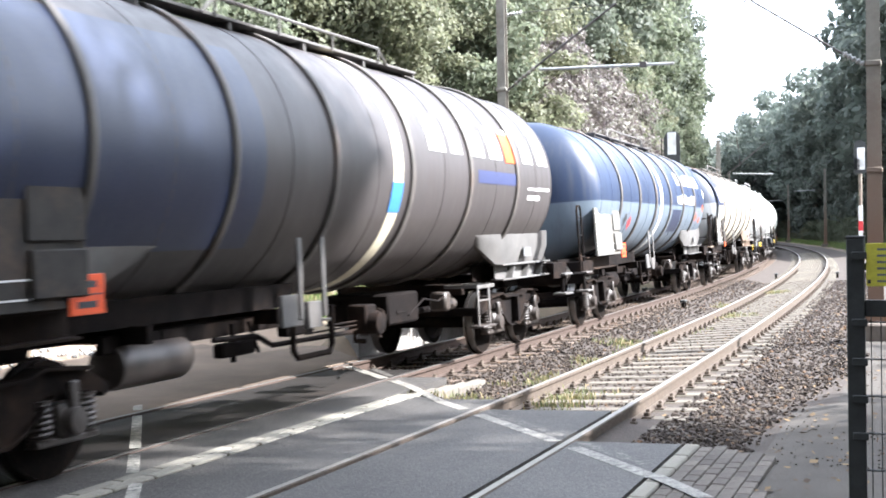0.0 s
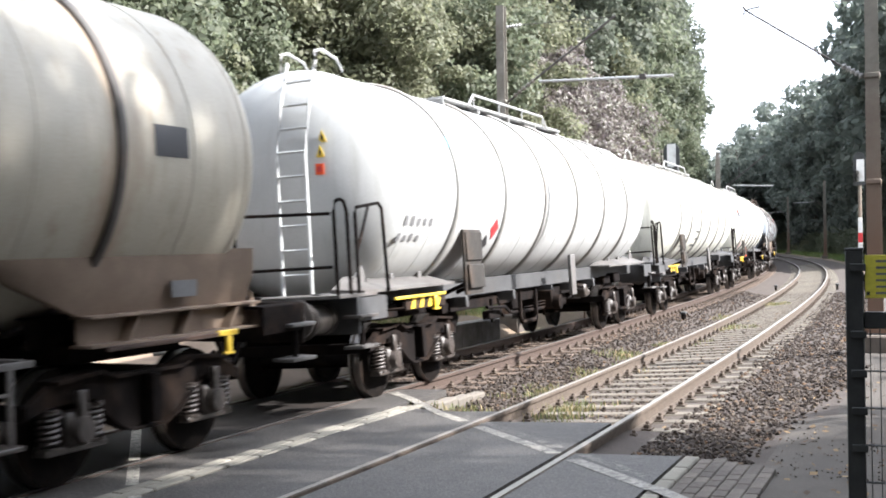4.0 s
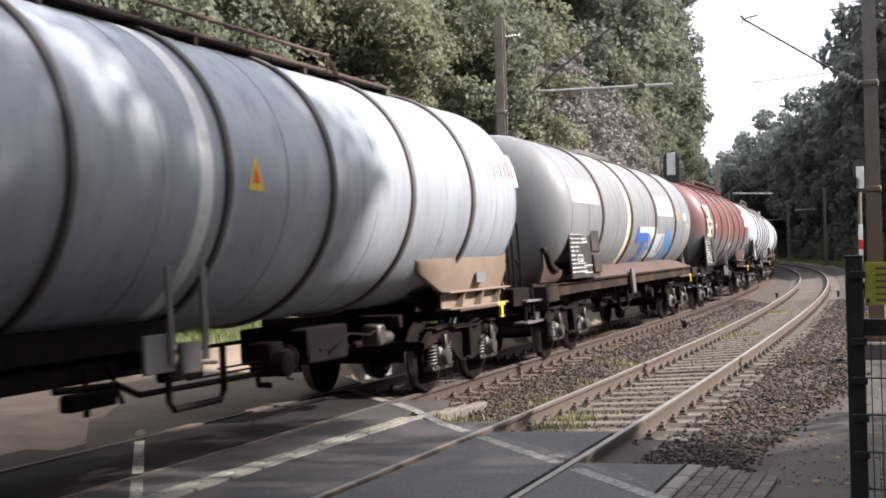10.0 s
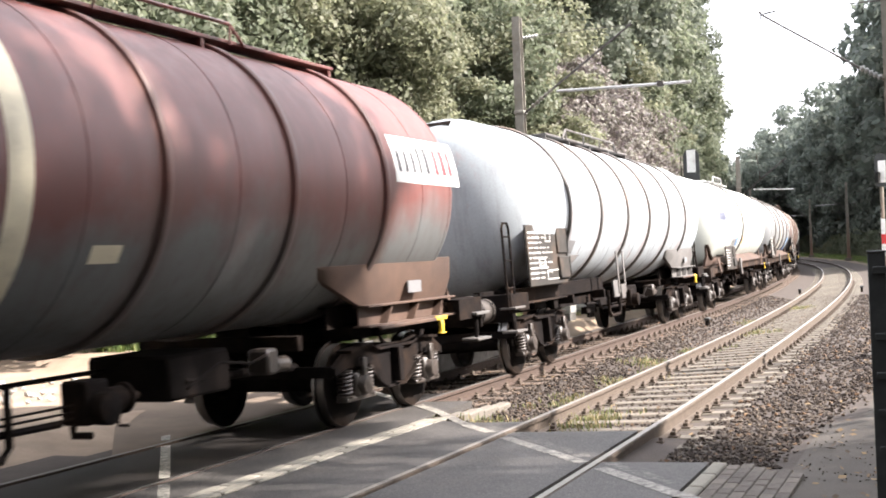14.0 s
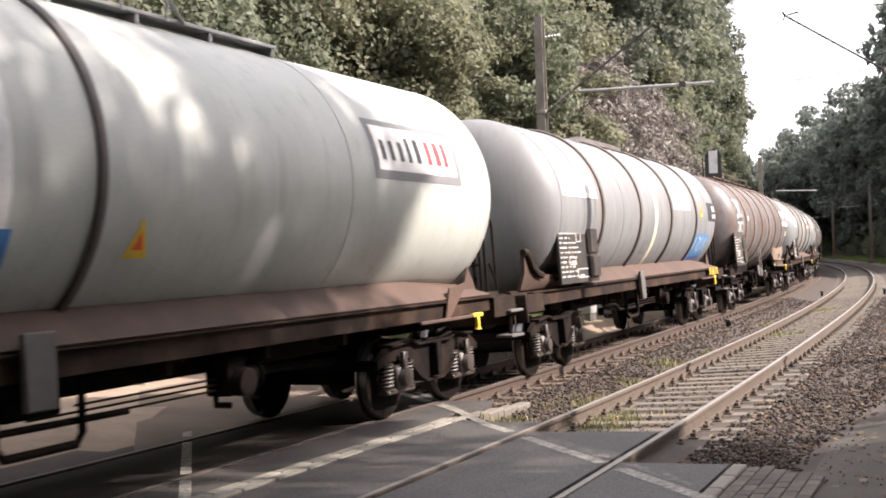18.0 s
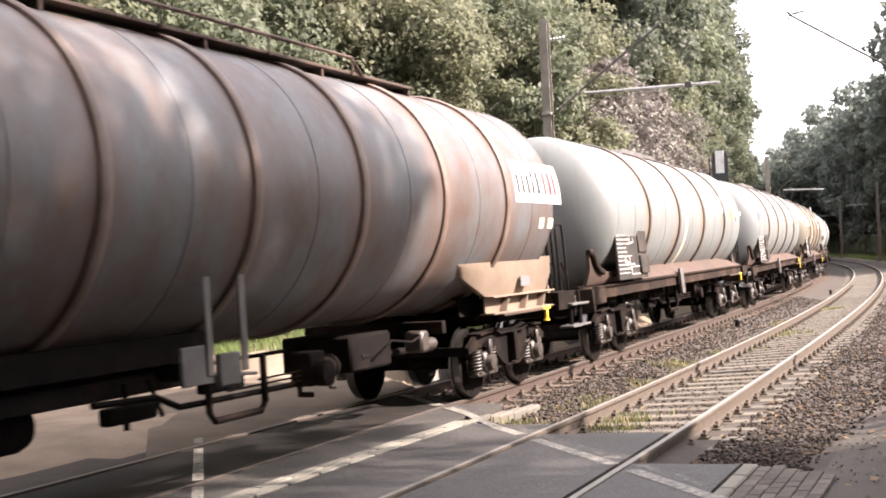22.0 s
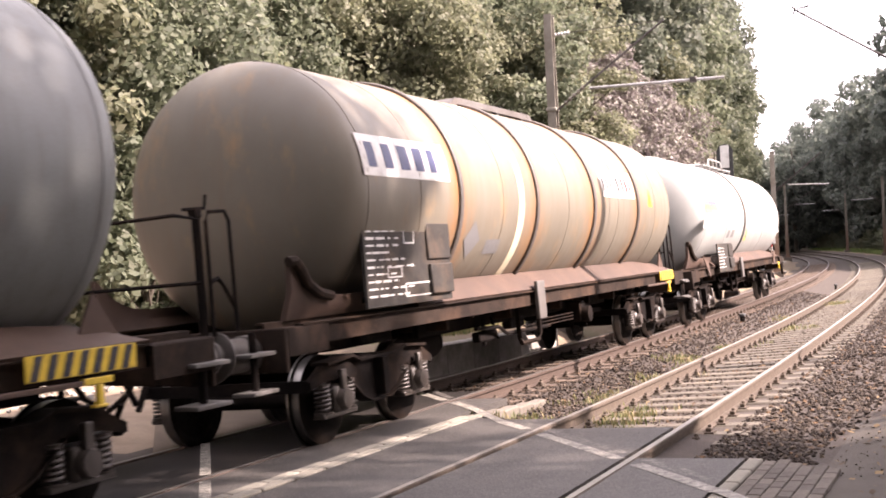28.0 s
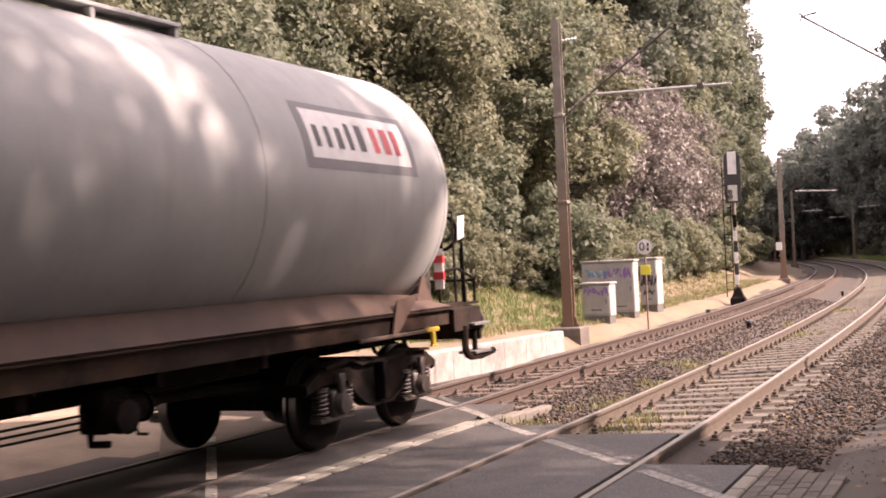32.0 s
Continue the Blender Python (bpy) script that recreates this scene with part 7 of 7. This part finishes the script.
mast = catenary_mast("dark brown steel catenary mast behind the mesh fence", 20.0, 2.86, -0.12, 7.4, 0.0, 0.24, 4.3, -1, 1)
dz = 0.12
cant = part("cantilever", Shape().tube([(0, 0.10, 4.27 + dz), (0, 0.52, 4.53 + dz), (0, 1.95, 5.51 + dz)], 0.017, 8), WIRE, mast, "thin slanting cantilever tube")
part("insulator", insulator((0, 0.14, 4.30 + dz), (0, 0.46, 4.50 + dz), 0.05), GALV, cant)
part("wire_clamp", Shape().tube([(0, 1.98, 5.44 + dz), (0, 1.95, 5.52 + dz), (0, 1.99, 5.57 + dz)], 0.022, 6).tube([(0, 1.92, 5.52 + dz), (0, 1.72, 5.55 + dz)], 0.015, 6), WIRE, cant)
part("steady_arm", Shape().tube([(0, 0.55, 4.52 + dz), (0, 1.83, 4.45 + dz)], 0.008, 6).tube([(0, 1.78, 4.45 + dz), (0, 1.73, 4.27 + dz)], 0.006, 6), WIRE, mast)
part("tie_wire", Shape().tube([(0, 0.1, 5.53 + dz), (0, 0.60, 5.53 + dz)], 0.012, 6), WIRE, mast)

# low concrete wall behind the far track
wall = thing("retaining_wall", Matrix(), "low stained concrete retaining wall beside the far track", "wall", kind="structure")
for k in range(6):
    a, b = 18.2 + 1.28 * k, 18.2 + 1.28 * (k + 1) - 0.015
    rows = []
    for i in range(4):
        s = a + (b - a) * i / 3
        top = 0.165 - 0.021 * (s - 18.7)
        rows.append([plan(s, -5.40, -0.75), plan(s, -5.41, top - 0.03), plan(s, -5.44, top), plan(s, -5.64, top), plan(s, -5.66, top - 0.03), plan(s, -5.66, -0.75)])
    part("wall_block", Shape().loft(rows), WALL_CONCRETE, wall, smooth=False)


def scrawl(rnd, x0, x1, z0, z1, n):
    """Loose spray-paint strokes in x and z."""
    pts, out = [], []
    for k in range(n):
        u = x0 + (x1 - x0) * (k + 0.5) / n
        out.append([(u + rnd.uniform(-0.05, 0.05), z0 + (z1 - z0) * rnd.uniform(0, 1)) for _ in range(2)] + [(u + rnd.uniform(-0.08, 0.08), z0 + (z1 - z0) * rnd.uniform(0, 1)) for _ in range(3)])
    return out


def relay_cabinet(label, s, o, z, wide, deep, high, doors, sprays, seed):
    """Upright cabinet; its front looks back along the line (minus x), o: its edge towards the track."""
    c = thing("relay_cabinet", beside(s, o, z), label, "cabinet", "relay cabinets")
    part("plinth", Shape().box(0.0, deep, 0.02, wide - 0.02, -0.3, 0.14, 0.01), CABINET_DARK, c)
    body = part("body", Shape().box(0.0, deep, 0, wide, 0.14, high - 0.06, 0.012), CABINET, c)
    part("roof", Shape().box(-0.04, deep + 0.04, -0.04, wide + 0.04, high - 0.06, high, 0.015), CABINET, c)
    for k in range(doors):
        a, b = wide * k / doors + 0.03, wide * (k + 1) / doors - 0.03
        d = part("door", Shape().box(-0.022, 0.0, a, b, 0.20, high - 0.11, 0.006), CABINET, c)
        part("handle", Shape().box(-0.045, -0.022, a + 0.06, a + 0.09, high * 0.45, high * 0.45 + 0.14, 0.006), CABINET_DARK, d)
        part("vent", Shape().box(-0.026, -0.022, a + (b - a) * 0.3, a + (b - a) * 0.7, 0.30, 0.34), CABINET_DARK, d)
    rnd = random.Random(seed)
    for paint, x0, x1, z0, z1, n in sprays:
        for st in scrawl(rnd, x0, x1, z0, z1, n):
            sh = Shape().tube([(-0.024, y, zz) for y, zz in st], 0.022, 6)
            sh.v = [(-0.024 + (v[0] + 0.024) * 0.12, v[1], v[2]) for v in sh.v]
            part("spray_stroke", sh, paint, body)
    return c


relay_cabinet("small grey relay cabinet with purple graffiti", 32.0, -5.98, -0.15, 0.80, 0.62, 1.09, 1, [(SPRAY_PURPLE, 0.06, 0.74, 0.72, 0.98, 9)], 1)
relay_cabinet("tall wide grey relay cabinet with violet and blue graffiti", 34.9, -6.0, -0.2, 1.62, 0.55, 1.73, 2, [(SPRAY_PURPLE, 0.08, 0.9, 1.15, 1.5, 9), (SPRAY_BLUE, 0.8, 1.5, 1.2, 1.45, 7), (SPRAY_PALE, 0.3, 1.3, 1.2, 1.45, 5)], 2)
relay_cabinet("pale relay cabinet with black scrawled graffiti", 38.0, -6.0, -0.14, 0.56, 0.85, 1.68, 1, [(SPRAY_BLACK, 0.05, 0.5, 0.75, 1.15, 8), (SIGN_YELLOW, 0.15, 0.45, 1.2, 1.35, 3), (SPRAY_BLACK, 0.12, 0.45, 0.45, 0.7, 4)], 3)


def kilometre_sign(label, s, o, z, high, r, plate=True):
    m = thing("kilometre_sign", beside(s, o, z), label, "sign", "kilometre signs")
    part("pole", Shape().tube([(0, 0, -0.3), (0, 0, high)], 0.026, 10), MAST_STEEL, m)
    d = part("disc", Shape().revolve([(-0.05, r * 0.96), (-0.045, r), (-0.03, r), (-0.028, r * 0.96)], "x", 36, (0, 0, high)), MARK_WHITE, m, "round white sign face")
    part("rim", Shape().revolve([(-0.054, r * 0.93), (-0.054, r * 1.02), (-0.026, r * 1.02), (-0.026, r * 0.93)], "x", 36, (0, 0, high), False), MARK_GREY, d)
    word("0", r * 1.45, Matrix.Translation((-0.054, r * 0.30, high)) @ pose(0, 0, 0, 90, 0, -90), MARK_DARK, d)
    for k in (-1, 1):
        part("marking", Shape().box(-0.056, -0.05, -r * 0.55, -r * 0.30, high + k * r * 0.28 - 0.05, high + k * r * 0.28 + 0.05), MARK_DARK, d, smooth=False)
    if plate:
        part("plate", Shape().box(-0.045, -0.028, -0.14, 0.14, high - 0.80, high - 0.52, 0.006), SIGN_YELLOW, m, "small yellow plate")
    return m


kilometre_sign("round white kilometre sign with yellow plate on thin pole", 33.2, -5.22, -0.42, 2.30, 0.235)
kilometre_sign("round white kilometre sign behind the fence", 26.0, 3.35, -0.15, 2.12, 0.20, False)


def signal(label, s, o, z, head, panels, ladder_y, bands):
    """Colour-light signal seen from the front: dark screens with white plates, ladder, banded mast."""
    g = thing("railway_signal", beside(s, o, z), label, "signal", "railway signals")
    y0, y1, z0, z1 = head
    part("mast", Shape().tube([(0.12, (y0 + y1) / 2, 0.0), (0.12, (y0 + y1) / 2, z1 - 0.2)], 0.062, 10), MAST_STEEL, g)
    part("foot", Shape().loft([[(0.12 + x * k, (y0 + y1) / 2 + y * k, zz) for x, y in ((-0.28, -0.28), (0.28, -0.28), (0.28, 0.28), (-0.28, 0.28))] for zz, k in ((-0.4, 1.0), (0.05, 1.0), (0.15, 0.75), (0.50, 0.3))]), DARK, g, smooth=False)
    r = (y1 - y0) / 2
    mid = (y0 + y1) / 2
    out = [(mid + r * math.cos(a), z1 - r + r * math.sin(a)) for a in [math.pi * k / 10 for k in range(11)]] + [(y0, z0), (y1, z0)]
    sc = Shape().loft([[(x, y, zz) for y, zz in out] for x in (-0.02, 0.03)])
    screen = part("screen", sc, FENCE_DARK, g, "dark signal screen", smooth=False)
    for a, b, c, d, material in panels:
        part("plate", Shape().box(-0.034, -0.02, a, b, c, d, 0.004), material, screen)
    for k in range(2):
        zz = z0 + 0.25 + 0.2 * k
        part("lamp_hood", Shape().revolve([(-0.16, 0.085), (-0.02, 0.09), (-0.02, 0.07), (-0.15, 0.075)], "x", 14, (0, mid + 0.1, zz), False), FENCE_DARK, screen)
    lad = Shape()
    for dy in (-0.14, 0.14):
        lad.tube([(0.32, ladder_y + dy, 0.1), (0.32, ladder_y + dy, z1 - 0.3)], 0.018, 6)
    for k in range(int((z1 - 0.8) / 0.3)):
        lad.tube([(0.32, ladder_y - 0.14, 0.4 + 0.3 * k), (0.32, ladder_y + 0.14, 0.4 + 0.3 * k)], 0.014, 6)
    part("ladder", lad, DARK, g)
    for a, b, material in bands:
        part("mast_plate", Shape().box(0.02, 0.05, mid - 0.075, mid + 0.075, a, b, 0.004), material, g)
    return g


signal("dark railway signal with two white plates and banded mast", 48.0, -5.25, -0.36, (-0.62, 0.02, 3.87, 5.97), [(-0.47, -0.13, 5.02, 5.92, MARK_WHITE), (-0.47, -0.10, 3.95, 4.58, BOARD_PALE)], 0.02,
       [(2.9, 3.4, DARK), (2.35, 2.75, MARK_WHITE), (1.9, 2.35, MARK_DARK), (1.45, 1.9, MARK_WHITE), (1.0, 1.45, MARK_DARK), (0.6, 1.0, MARK_WHITE)])
signal("railway signal with white plate, ladder and white-red mast plate", 45.0, 2.28, -0.35, (-0.10, 0.32, 3.9, 5.1), [(-0.05, 0.21, 4.04, 4.83, MARK_WHITE)], -0.22,
       [(2.2, 2.75, MARK_WHITE), (1.85, 2.2, MARK_RED), (1.4, 1.85, MARK_WHITE)])


def track_magnet(s, o, z, turn=0.0):
    m = thing("track_magnet", beside(s, o, z, turn), "small dark track magnet box on short legs", "track magnet", "track magnets")
    part("box", Shape().box(-0.16, 0.16, -0.07, 0.07, 0.02, 0.085, 0.015), FENCE_DARK, m)
    for x in (-0.13, 0.13):
        part("leg", Shape().box(x - 0.025, x + 0.025, -0.04, 0.04, -0.18, 0.02, 0.008), DARK, m)
    return m


for s, o, dz in ((41.1, -4.95, 0.0), (30.7, -2.0, 0.02), (48.0, 1.30, 0.05), (52.6, -1.25, 0.05)):
    track_magnet(s, o, ground_z(s, o) + dz + 0.1)

# double-rod mesh fence across the path
post = Matrix.Translation(plan(6.73, 3.23, 0.0)) @ pose(0, 0, 0, 0, 0, yaw_at(6.73) - 90)
fence = thing("mesh_fence", post, "dark green double-rod mesh fence with square post", "fence")
po = part("post", Shape().box(-0.045, 0.045, -0.045, 0.045, -0.3, 1.69, 0.004), FENCE_DARK, fence)
part("cap", Shape().box(-0.048, 0.048, -0.048, 0.048, 1.69, 1.705, 0.004), FENCE_DARK, po)
for z in (0.25, 0.63, 0.83, 1.03, 1.24, 1.60):
    part("bracket", Shape().box(-0.02, 0.06, -0.06, -0.045, z - 0.02, z + 0.02, 0.003), FENCE_DARK, po)
part("post", Shape().box(2.50, 2.58, -0.04, 0.04, -0.3, 1.69, 0.004), FENCE_DARK, fence)
for k in range(7):
    z = 0.04 + 0.2 * k
    for y in (-0.011, 0.011):
        part("rod", Shape().tube([(0.045, y, z), (2.5, y, z)], 0.0042, 6), FENCE_DARK, fence)
for k in range(49):
    part("rod", Shape().tube([(0.075 + 0.05 * k, 0, 0.0), (0.075 + 0.05 * k, 0, 1.30)], 0.003, 6), FENCE_DARK, fence)
part("rail", Shape().box(0.045, 2.5, -0.02, 0.02, 1.27, 1.36, 0.004), FENCE_DARK, fence)
sign = part("sign", Shape().box(0.055, 0.66, -0.034, -0.028, 1.435, 1.665, 0.002), SIGN_YELLOW, fence, "yellow notice with dark lines of writing")
for k, (a, b) in enumerate(((0.11, 0.5), (0.11, 0.62), (0.11, 0.58), (0.11, 0.40), (0.11, 0.55), (0.11, 0.50))):
    part("marking", Shape().box(a, b, -0.036, -0.034, 1.64 - 0.034 * k - 0.014, 1.64 - 0.034 * k - 0.002), MARK_GREY, sign, smooth=False)
part("tab", Shape().box(0.20, 0.28, -0.034, -0.028, 1.665, 1.71, 0.002), SIGN_YELLOW, fence, "small yellow tab")
for x in (0.07, 0.645):
    part("bolt", Shape().box(x - 0.008, x + 0.008, -0.04, -0.034, 1.45, 1.47), FENCE_DARK, sign)
part("sign_rail", Shape().box(0.045, 2.5, -0.02, 0.012, 1.52, 1.56, 0.004), FENCE_DARK, fence)

# ---- woods ----
def leaf_mesh(name, material, clumps, leaves, size, crown, height, base, seed, squash=1.0):
    """A crown of leaf clumps with gaps and an uneven outline. crown: radius; base: where it starts."""
    rng = np.random.default_rng(seed)
    cs, mid = [], (height + base) / 2
    while len(cs) < clumps:
        p = rng.uniform(-1, 1, 3)
        d = np.linalg.norm(p)
        lump = 0.78 + 0.30 * noise.noise((p[0] * 1.7 + seed, p[1] * 1.7, p[2] * 1.7))
        if 0.30 * lump < d < lump:
            cs.append((p[0] * crown, p[1] * crown, mid + p[2] * (height - base) / 2, crown * rng.uniform(0.13, 0.26)))
    n = leaves
    ci = rng.integers(0, clumps, n)
    c = np.array(cs)[ci]
    d = rng.normal(size=(n, 3))
    d /= np.linalg.norm(d, axis=1)[:, None]
    p = c[:, :3] + d * (c[:, 3] * rng.uniform(0.45, 1.0, n) ** 0.6)[:, None] * np.array([1, 1, 0.75])
    nor = d + rng.normal(size=(n, 3)) * 0.55 + np.array([0, 0, 0.35])
    nor /= np.linalg.norm(nor, axis=1)[:, None]
    a = np.cross(nor, rng.normal(size=(n, 3)))
    a /= np.linalg.norm(a, axis=1)[:, None]
    b = np.cross(nor, a)
    r = (size * rng.uniform(0.6, 1.25, n))[:, None]
    quad = np.stack([p - a * r, p + b * r * 0.55, p + a * r, p - b * r * 0.55], 1).reshape(-1, 3)
    me = bpy.data.meshes.new(name)
    me.vertices.add(n * 4)
    me.vertices.foreach_set("co", quad.ravel())
    me.loops.add(n * 4)
    me.loops.foreach_set("vertex_index", np.arange(n * 4))
    me.polygons.add(n)
    me.polygons.foreach_set("loop_start", np.arange(0, n * 4, 4))
    me.materials.append(material)
    me.update(calc_edges=True)
    return me, cs


def trunk_mesh(height, base, crown, radius, cs, seed):
    rnd = random.Random(seed)
    sh = Shape()
    pts = [(rnd.gauss(0, 0.06) * i, rnd.gauss(0, 0.06) * i, height * 0.86 * i / 7 - 0.3 * (i == 0)) for i in range(8)]
    rings = []
    for i, p in enumerate(pts):
        r = radius * (1 - i / 8.5) * (1.35 if i == 0 else 1)
        rings.append([(p[0] + r * math.cos(j * math.pi / 5), p[1] + r * math.sin(j * math.pi / 5), p[2]) for j in range(10)])
    sh.loft(rings)
    for c in rnd.sample(cs, min(16, len(cs))):
        k = max(0.25, min(0.9, (c[2] - 1.5) / height))
        i = int(k * 7)
        a = Vector(pts[min(i, 6)])
        b = Vector(c[:3])
        mid = a.lerp(b, 0.5) + Vector((rnd.gauss(0, 0.2), rnd.gauss(0, 0.2), 0.2))
        rr = radius * 0.32
        q = [a, mid, b]
        ring = []
        for j, (pp, w) in enumerate(zip(q, (rr, rr * 0.6, rr * 0.15))):
            ring.append([pp + Vector((w * math.cos(t * math.pi / 2.5), w * math.sin(t * math.pi / 2.5), 0)) for t in range(5)])
        sh.loft(ring)
    return sh.mesh("trunk", BARK, True)


def make_tree(name, label, material, height, base, crown, clumps, leaves, size, radius, seed):
    me, cs = leaf_mesh("crown", material, clumps, leaves, size, crown, height, base, seed)
    t = thing(name, pose(0, 0, -500), label, "tree" if name == "tree" else "bush", "trees along the railway")
    part("trunk", trunk_mesh(height, base, crown, radius, cs, seed), None, t)
    part("crown", me, None, t)
    return t


KINDS = {
    "green": make_tree("tree", "broad green deciduous tree with dense uneven crown", LEAF_GREEN, 13, 1.4, 4.6, 150, 30000, 0.118, 0.24, 1),
    "green2": make_tree("tree", "tall green deciduous tree with layered crown", LEAF_GREEN, 20, 2.5, 5.4, 180, 30000, 0.168, 0.28, 2),
    "dark": make_tree("tree", "tall dark green tree at the wood's edge", LEAF_DARK, 23, 2.0, 5.6, 190, 30000, 0.18, 0.30, 3),
    "loose": make_tree("tree", "tall green tree with loose open crown beside the path", LEAF_GREEN, 20, 4.0, 5.4, 110, 14000, 0.17, 0.28, 12),
    "olive": make_tree("tree", "olive green tree with loose crown", LEAF_OLIVE, 12, 0.8, 4.2, 140, 30000, 0.115, 0.22, 4),
    "purple": make_tree("tree", "reddish-leaved tree with rounded crown", LEAF_PURPLE, 9, 0.2, 3.6, 130, 24000, 0.10, 0.16, 5),
    "bush": make_tree("bush", "dense olive bush reaching down to the ground", LEAF_OLIVE, 4.2, -0.4, 2.6, 80, 9000, 0.11, 0.08, 6),
    "bush2": make_tree("bush", "dense green bush at the foot of the bank", LEAF_GREEN, 4.8, -0.4, 2.6, 80, 9000, 0.12, 0.08, 7),
    "hill": make_tree("tree", "distant dark green tree on the wooded slope", LEAF_HILL, 18, 0.0, 5.4, 100, 7000, 0.30, 0.3, 8),
    "hill2": make_tree("tree", "distant green tree on the wooded slope", LEAF_HILL, 16, 0.0, 5.0, 100, 7000, 0.29, 0.3, 9),
}


def plant(kind, s, o, scale, turn):
    p = plan(s, o, ground_z(s, o) - 0.15)
    t = copy_thing(KINDS[kind], Matrix.Translation(p) @ pose(0, 0, 0, 0, 0, turn))
    t.scale = (scale, scale, scale * random.uniform(0.92, 1.08))
    return t


rt = random.Random(11)


def row(kinds, s0, s1, step, o, wob, lo, hi):
    s = s0
    while s < s1:
        plant(rt.choice(kinds), s + rt.uniform(-0.3, 0.3) * step, o + rt.uniform(-wob, wob), rt.uniform(lo, hi), rt.uniform(0, 360))
        s += step


# bank on the far side: low bushes, an edge of small trees, tall trees behind
row(["bush", "bush2", "bush"], 37, 120, 2.6, -9.8, 0.5, 0.55, 0.95)
row(["green", "olive", "green"], 18, 36, 4.0, -15.6, 0.7, 0.85, 1.05)
row(["bush", "bush2"], 20, 40, 2.0, -12.4, 0.5, 0.7, 1.0)
row(["bush"], 27, 42, 2.2, -10.4, 0.5, 0.42, 0.62)
row(["bush", "bush2"], 21, 31, 1.9, -10.6, 0.4, 0.40, 0.58)
row(["green", "olive"], 36, 46, 3.6, -13.6, 0.6, 0.8, 1.0)
row(["purple", "purple", "olive"], 45, 78, 3.2, -12.2, 0.6, 1.0, 1.22)
row(["olive", "green", "green"], 70, 130, 4.4, -12.8, 0.8, 0.8, 1.15)
row(["green", "green2", "green"], 12, 150, 5.2, -18.5, 1.3, 0.95, 1.25)
row(["green2", "dark", "green2"], 6, 160, 6.0, -25, 1.8, 0.95, 1.2)
row(["dark"], 0, 170, 7.0, -34, 2.5, 1.0, 1.2)
row(["green", "green2"], -18, 12, 6.0, -27, 2.0, 0.9, 1.1)
row(["dark", "green2"], 66, 150, 6.0, -14.2, 0.8, 1.1, 1.35)
# wooded slope on the outer side of the curve
row(["bush2", "bush2", "bush"], 84, 220, 4.0, 7.2, 0.6, 0.5, 0.85)
row(["hill", "hill2"], 96, 112, 4.5, 10.8, 0.6, 1.45, 1.65)
row(["hill", "hill2"], 114, 138, 4.5, 12.5, 0.8, 1.2, 1.4)
row(["hill", "hill2"], 138, 175, 5.0, 10.5, 1.0, 1.25, 1.45)
row(["hill", "hill2"], 175, 250, 6.0, 9.5, 1.0, 1.35, 1.6)
row(["hill", "hill2"], 125, 260, 6.0, 15, 1.5, 1.3, 1.55)
row(["hill", "hill2"], 86, 290, 6.5, 22, 2.0, 1.2, 1.45)
row(["hill"], 100, 320, 7.5, 31, 2.5, 1.15, 1.4)
row(["hill"], 120, 340, 9.0, 42, 3.0, 1.1, 1.35)
row(["hill", "hill2"], 170, 330, 8.0, -11, 2.5, 1.05, 1.25)
row(["hill", "hill2"], 200, 340, 9.0, 0, 3.0, 1.05, 1.25)
# unseen trees over the path, right of the crossing, dappling tanks and blocking sky
for s, o, k in ((-23, 12, 1.0), (-16, 11.5, 1.0), (-10, 13, 0.95), (-4.7, 11.5, 1.0), (0.8, 13, 0.95), (6.3, 11.8, 1.0), (11.8, 13, 0.95), (-13, 20, 1.2), (-3, 20, 1.15), (7, 20.5, 1.1)):
    plant("loose" if s > -4 else "green2", s, o, k if s > -4 else 1.3 * k, rt.uniform(0, 360))
# unseen back row, added only to block the low sky
for s, o in ((-24, 27), (-16, 28), (-8, 27), (0, 28.5), (8, 27.5), (16, 29)):
    plant("dark", s, o, 0.95, rt.uniform(0, 360))
# unseen undergrowth right and behind, added to keep low sky light off the tanks
for s, o in ((-14, 8.5), (-10, 9.2), (-6, 8.8), (-2, 9.4), (2, 9.0), (6, 9.5), (10, 9.2), (14, 9.8), (18, 10), (22, 10.5), (26, 11), (-15, 4), (-16, -1), (-15, -6), (-16, -11), (-15, -16), (-16, -21)):
    plant("bush2", s, o, rt.uniform(1.0, 1.3), rt.uniform(0, 360))
# unseen woods behind, over the road, added to darken the domes facing them
for s, o in ((-17, -22), (-16, -16), (-18, -10), (-17, -4), (-16.5, 2), (-18, 7), (-25, -19), (-26, -12), (-24, -6), (-25, 0), (-26, 6), (-34, -15), (-33, -3), (-34, 9)):
    plant("green2", s, o, rt.uniform(1.35, 1.55), rt.uniform(0, 360))
for k in KINDS.values():
    for o in (*k.children_recursive, k):
        bpy.data.objects.remove(o)

motions()
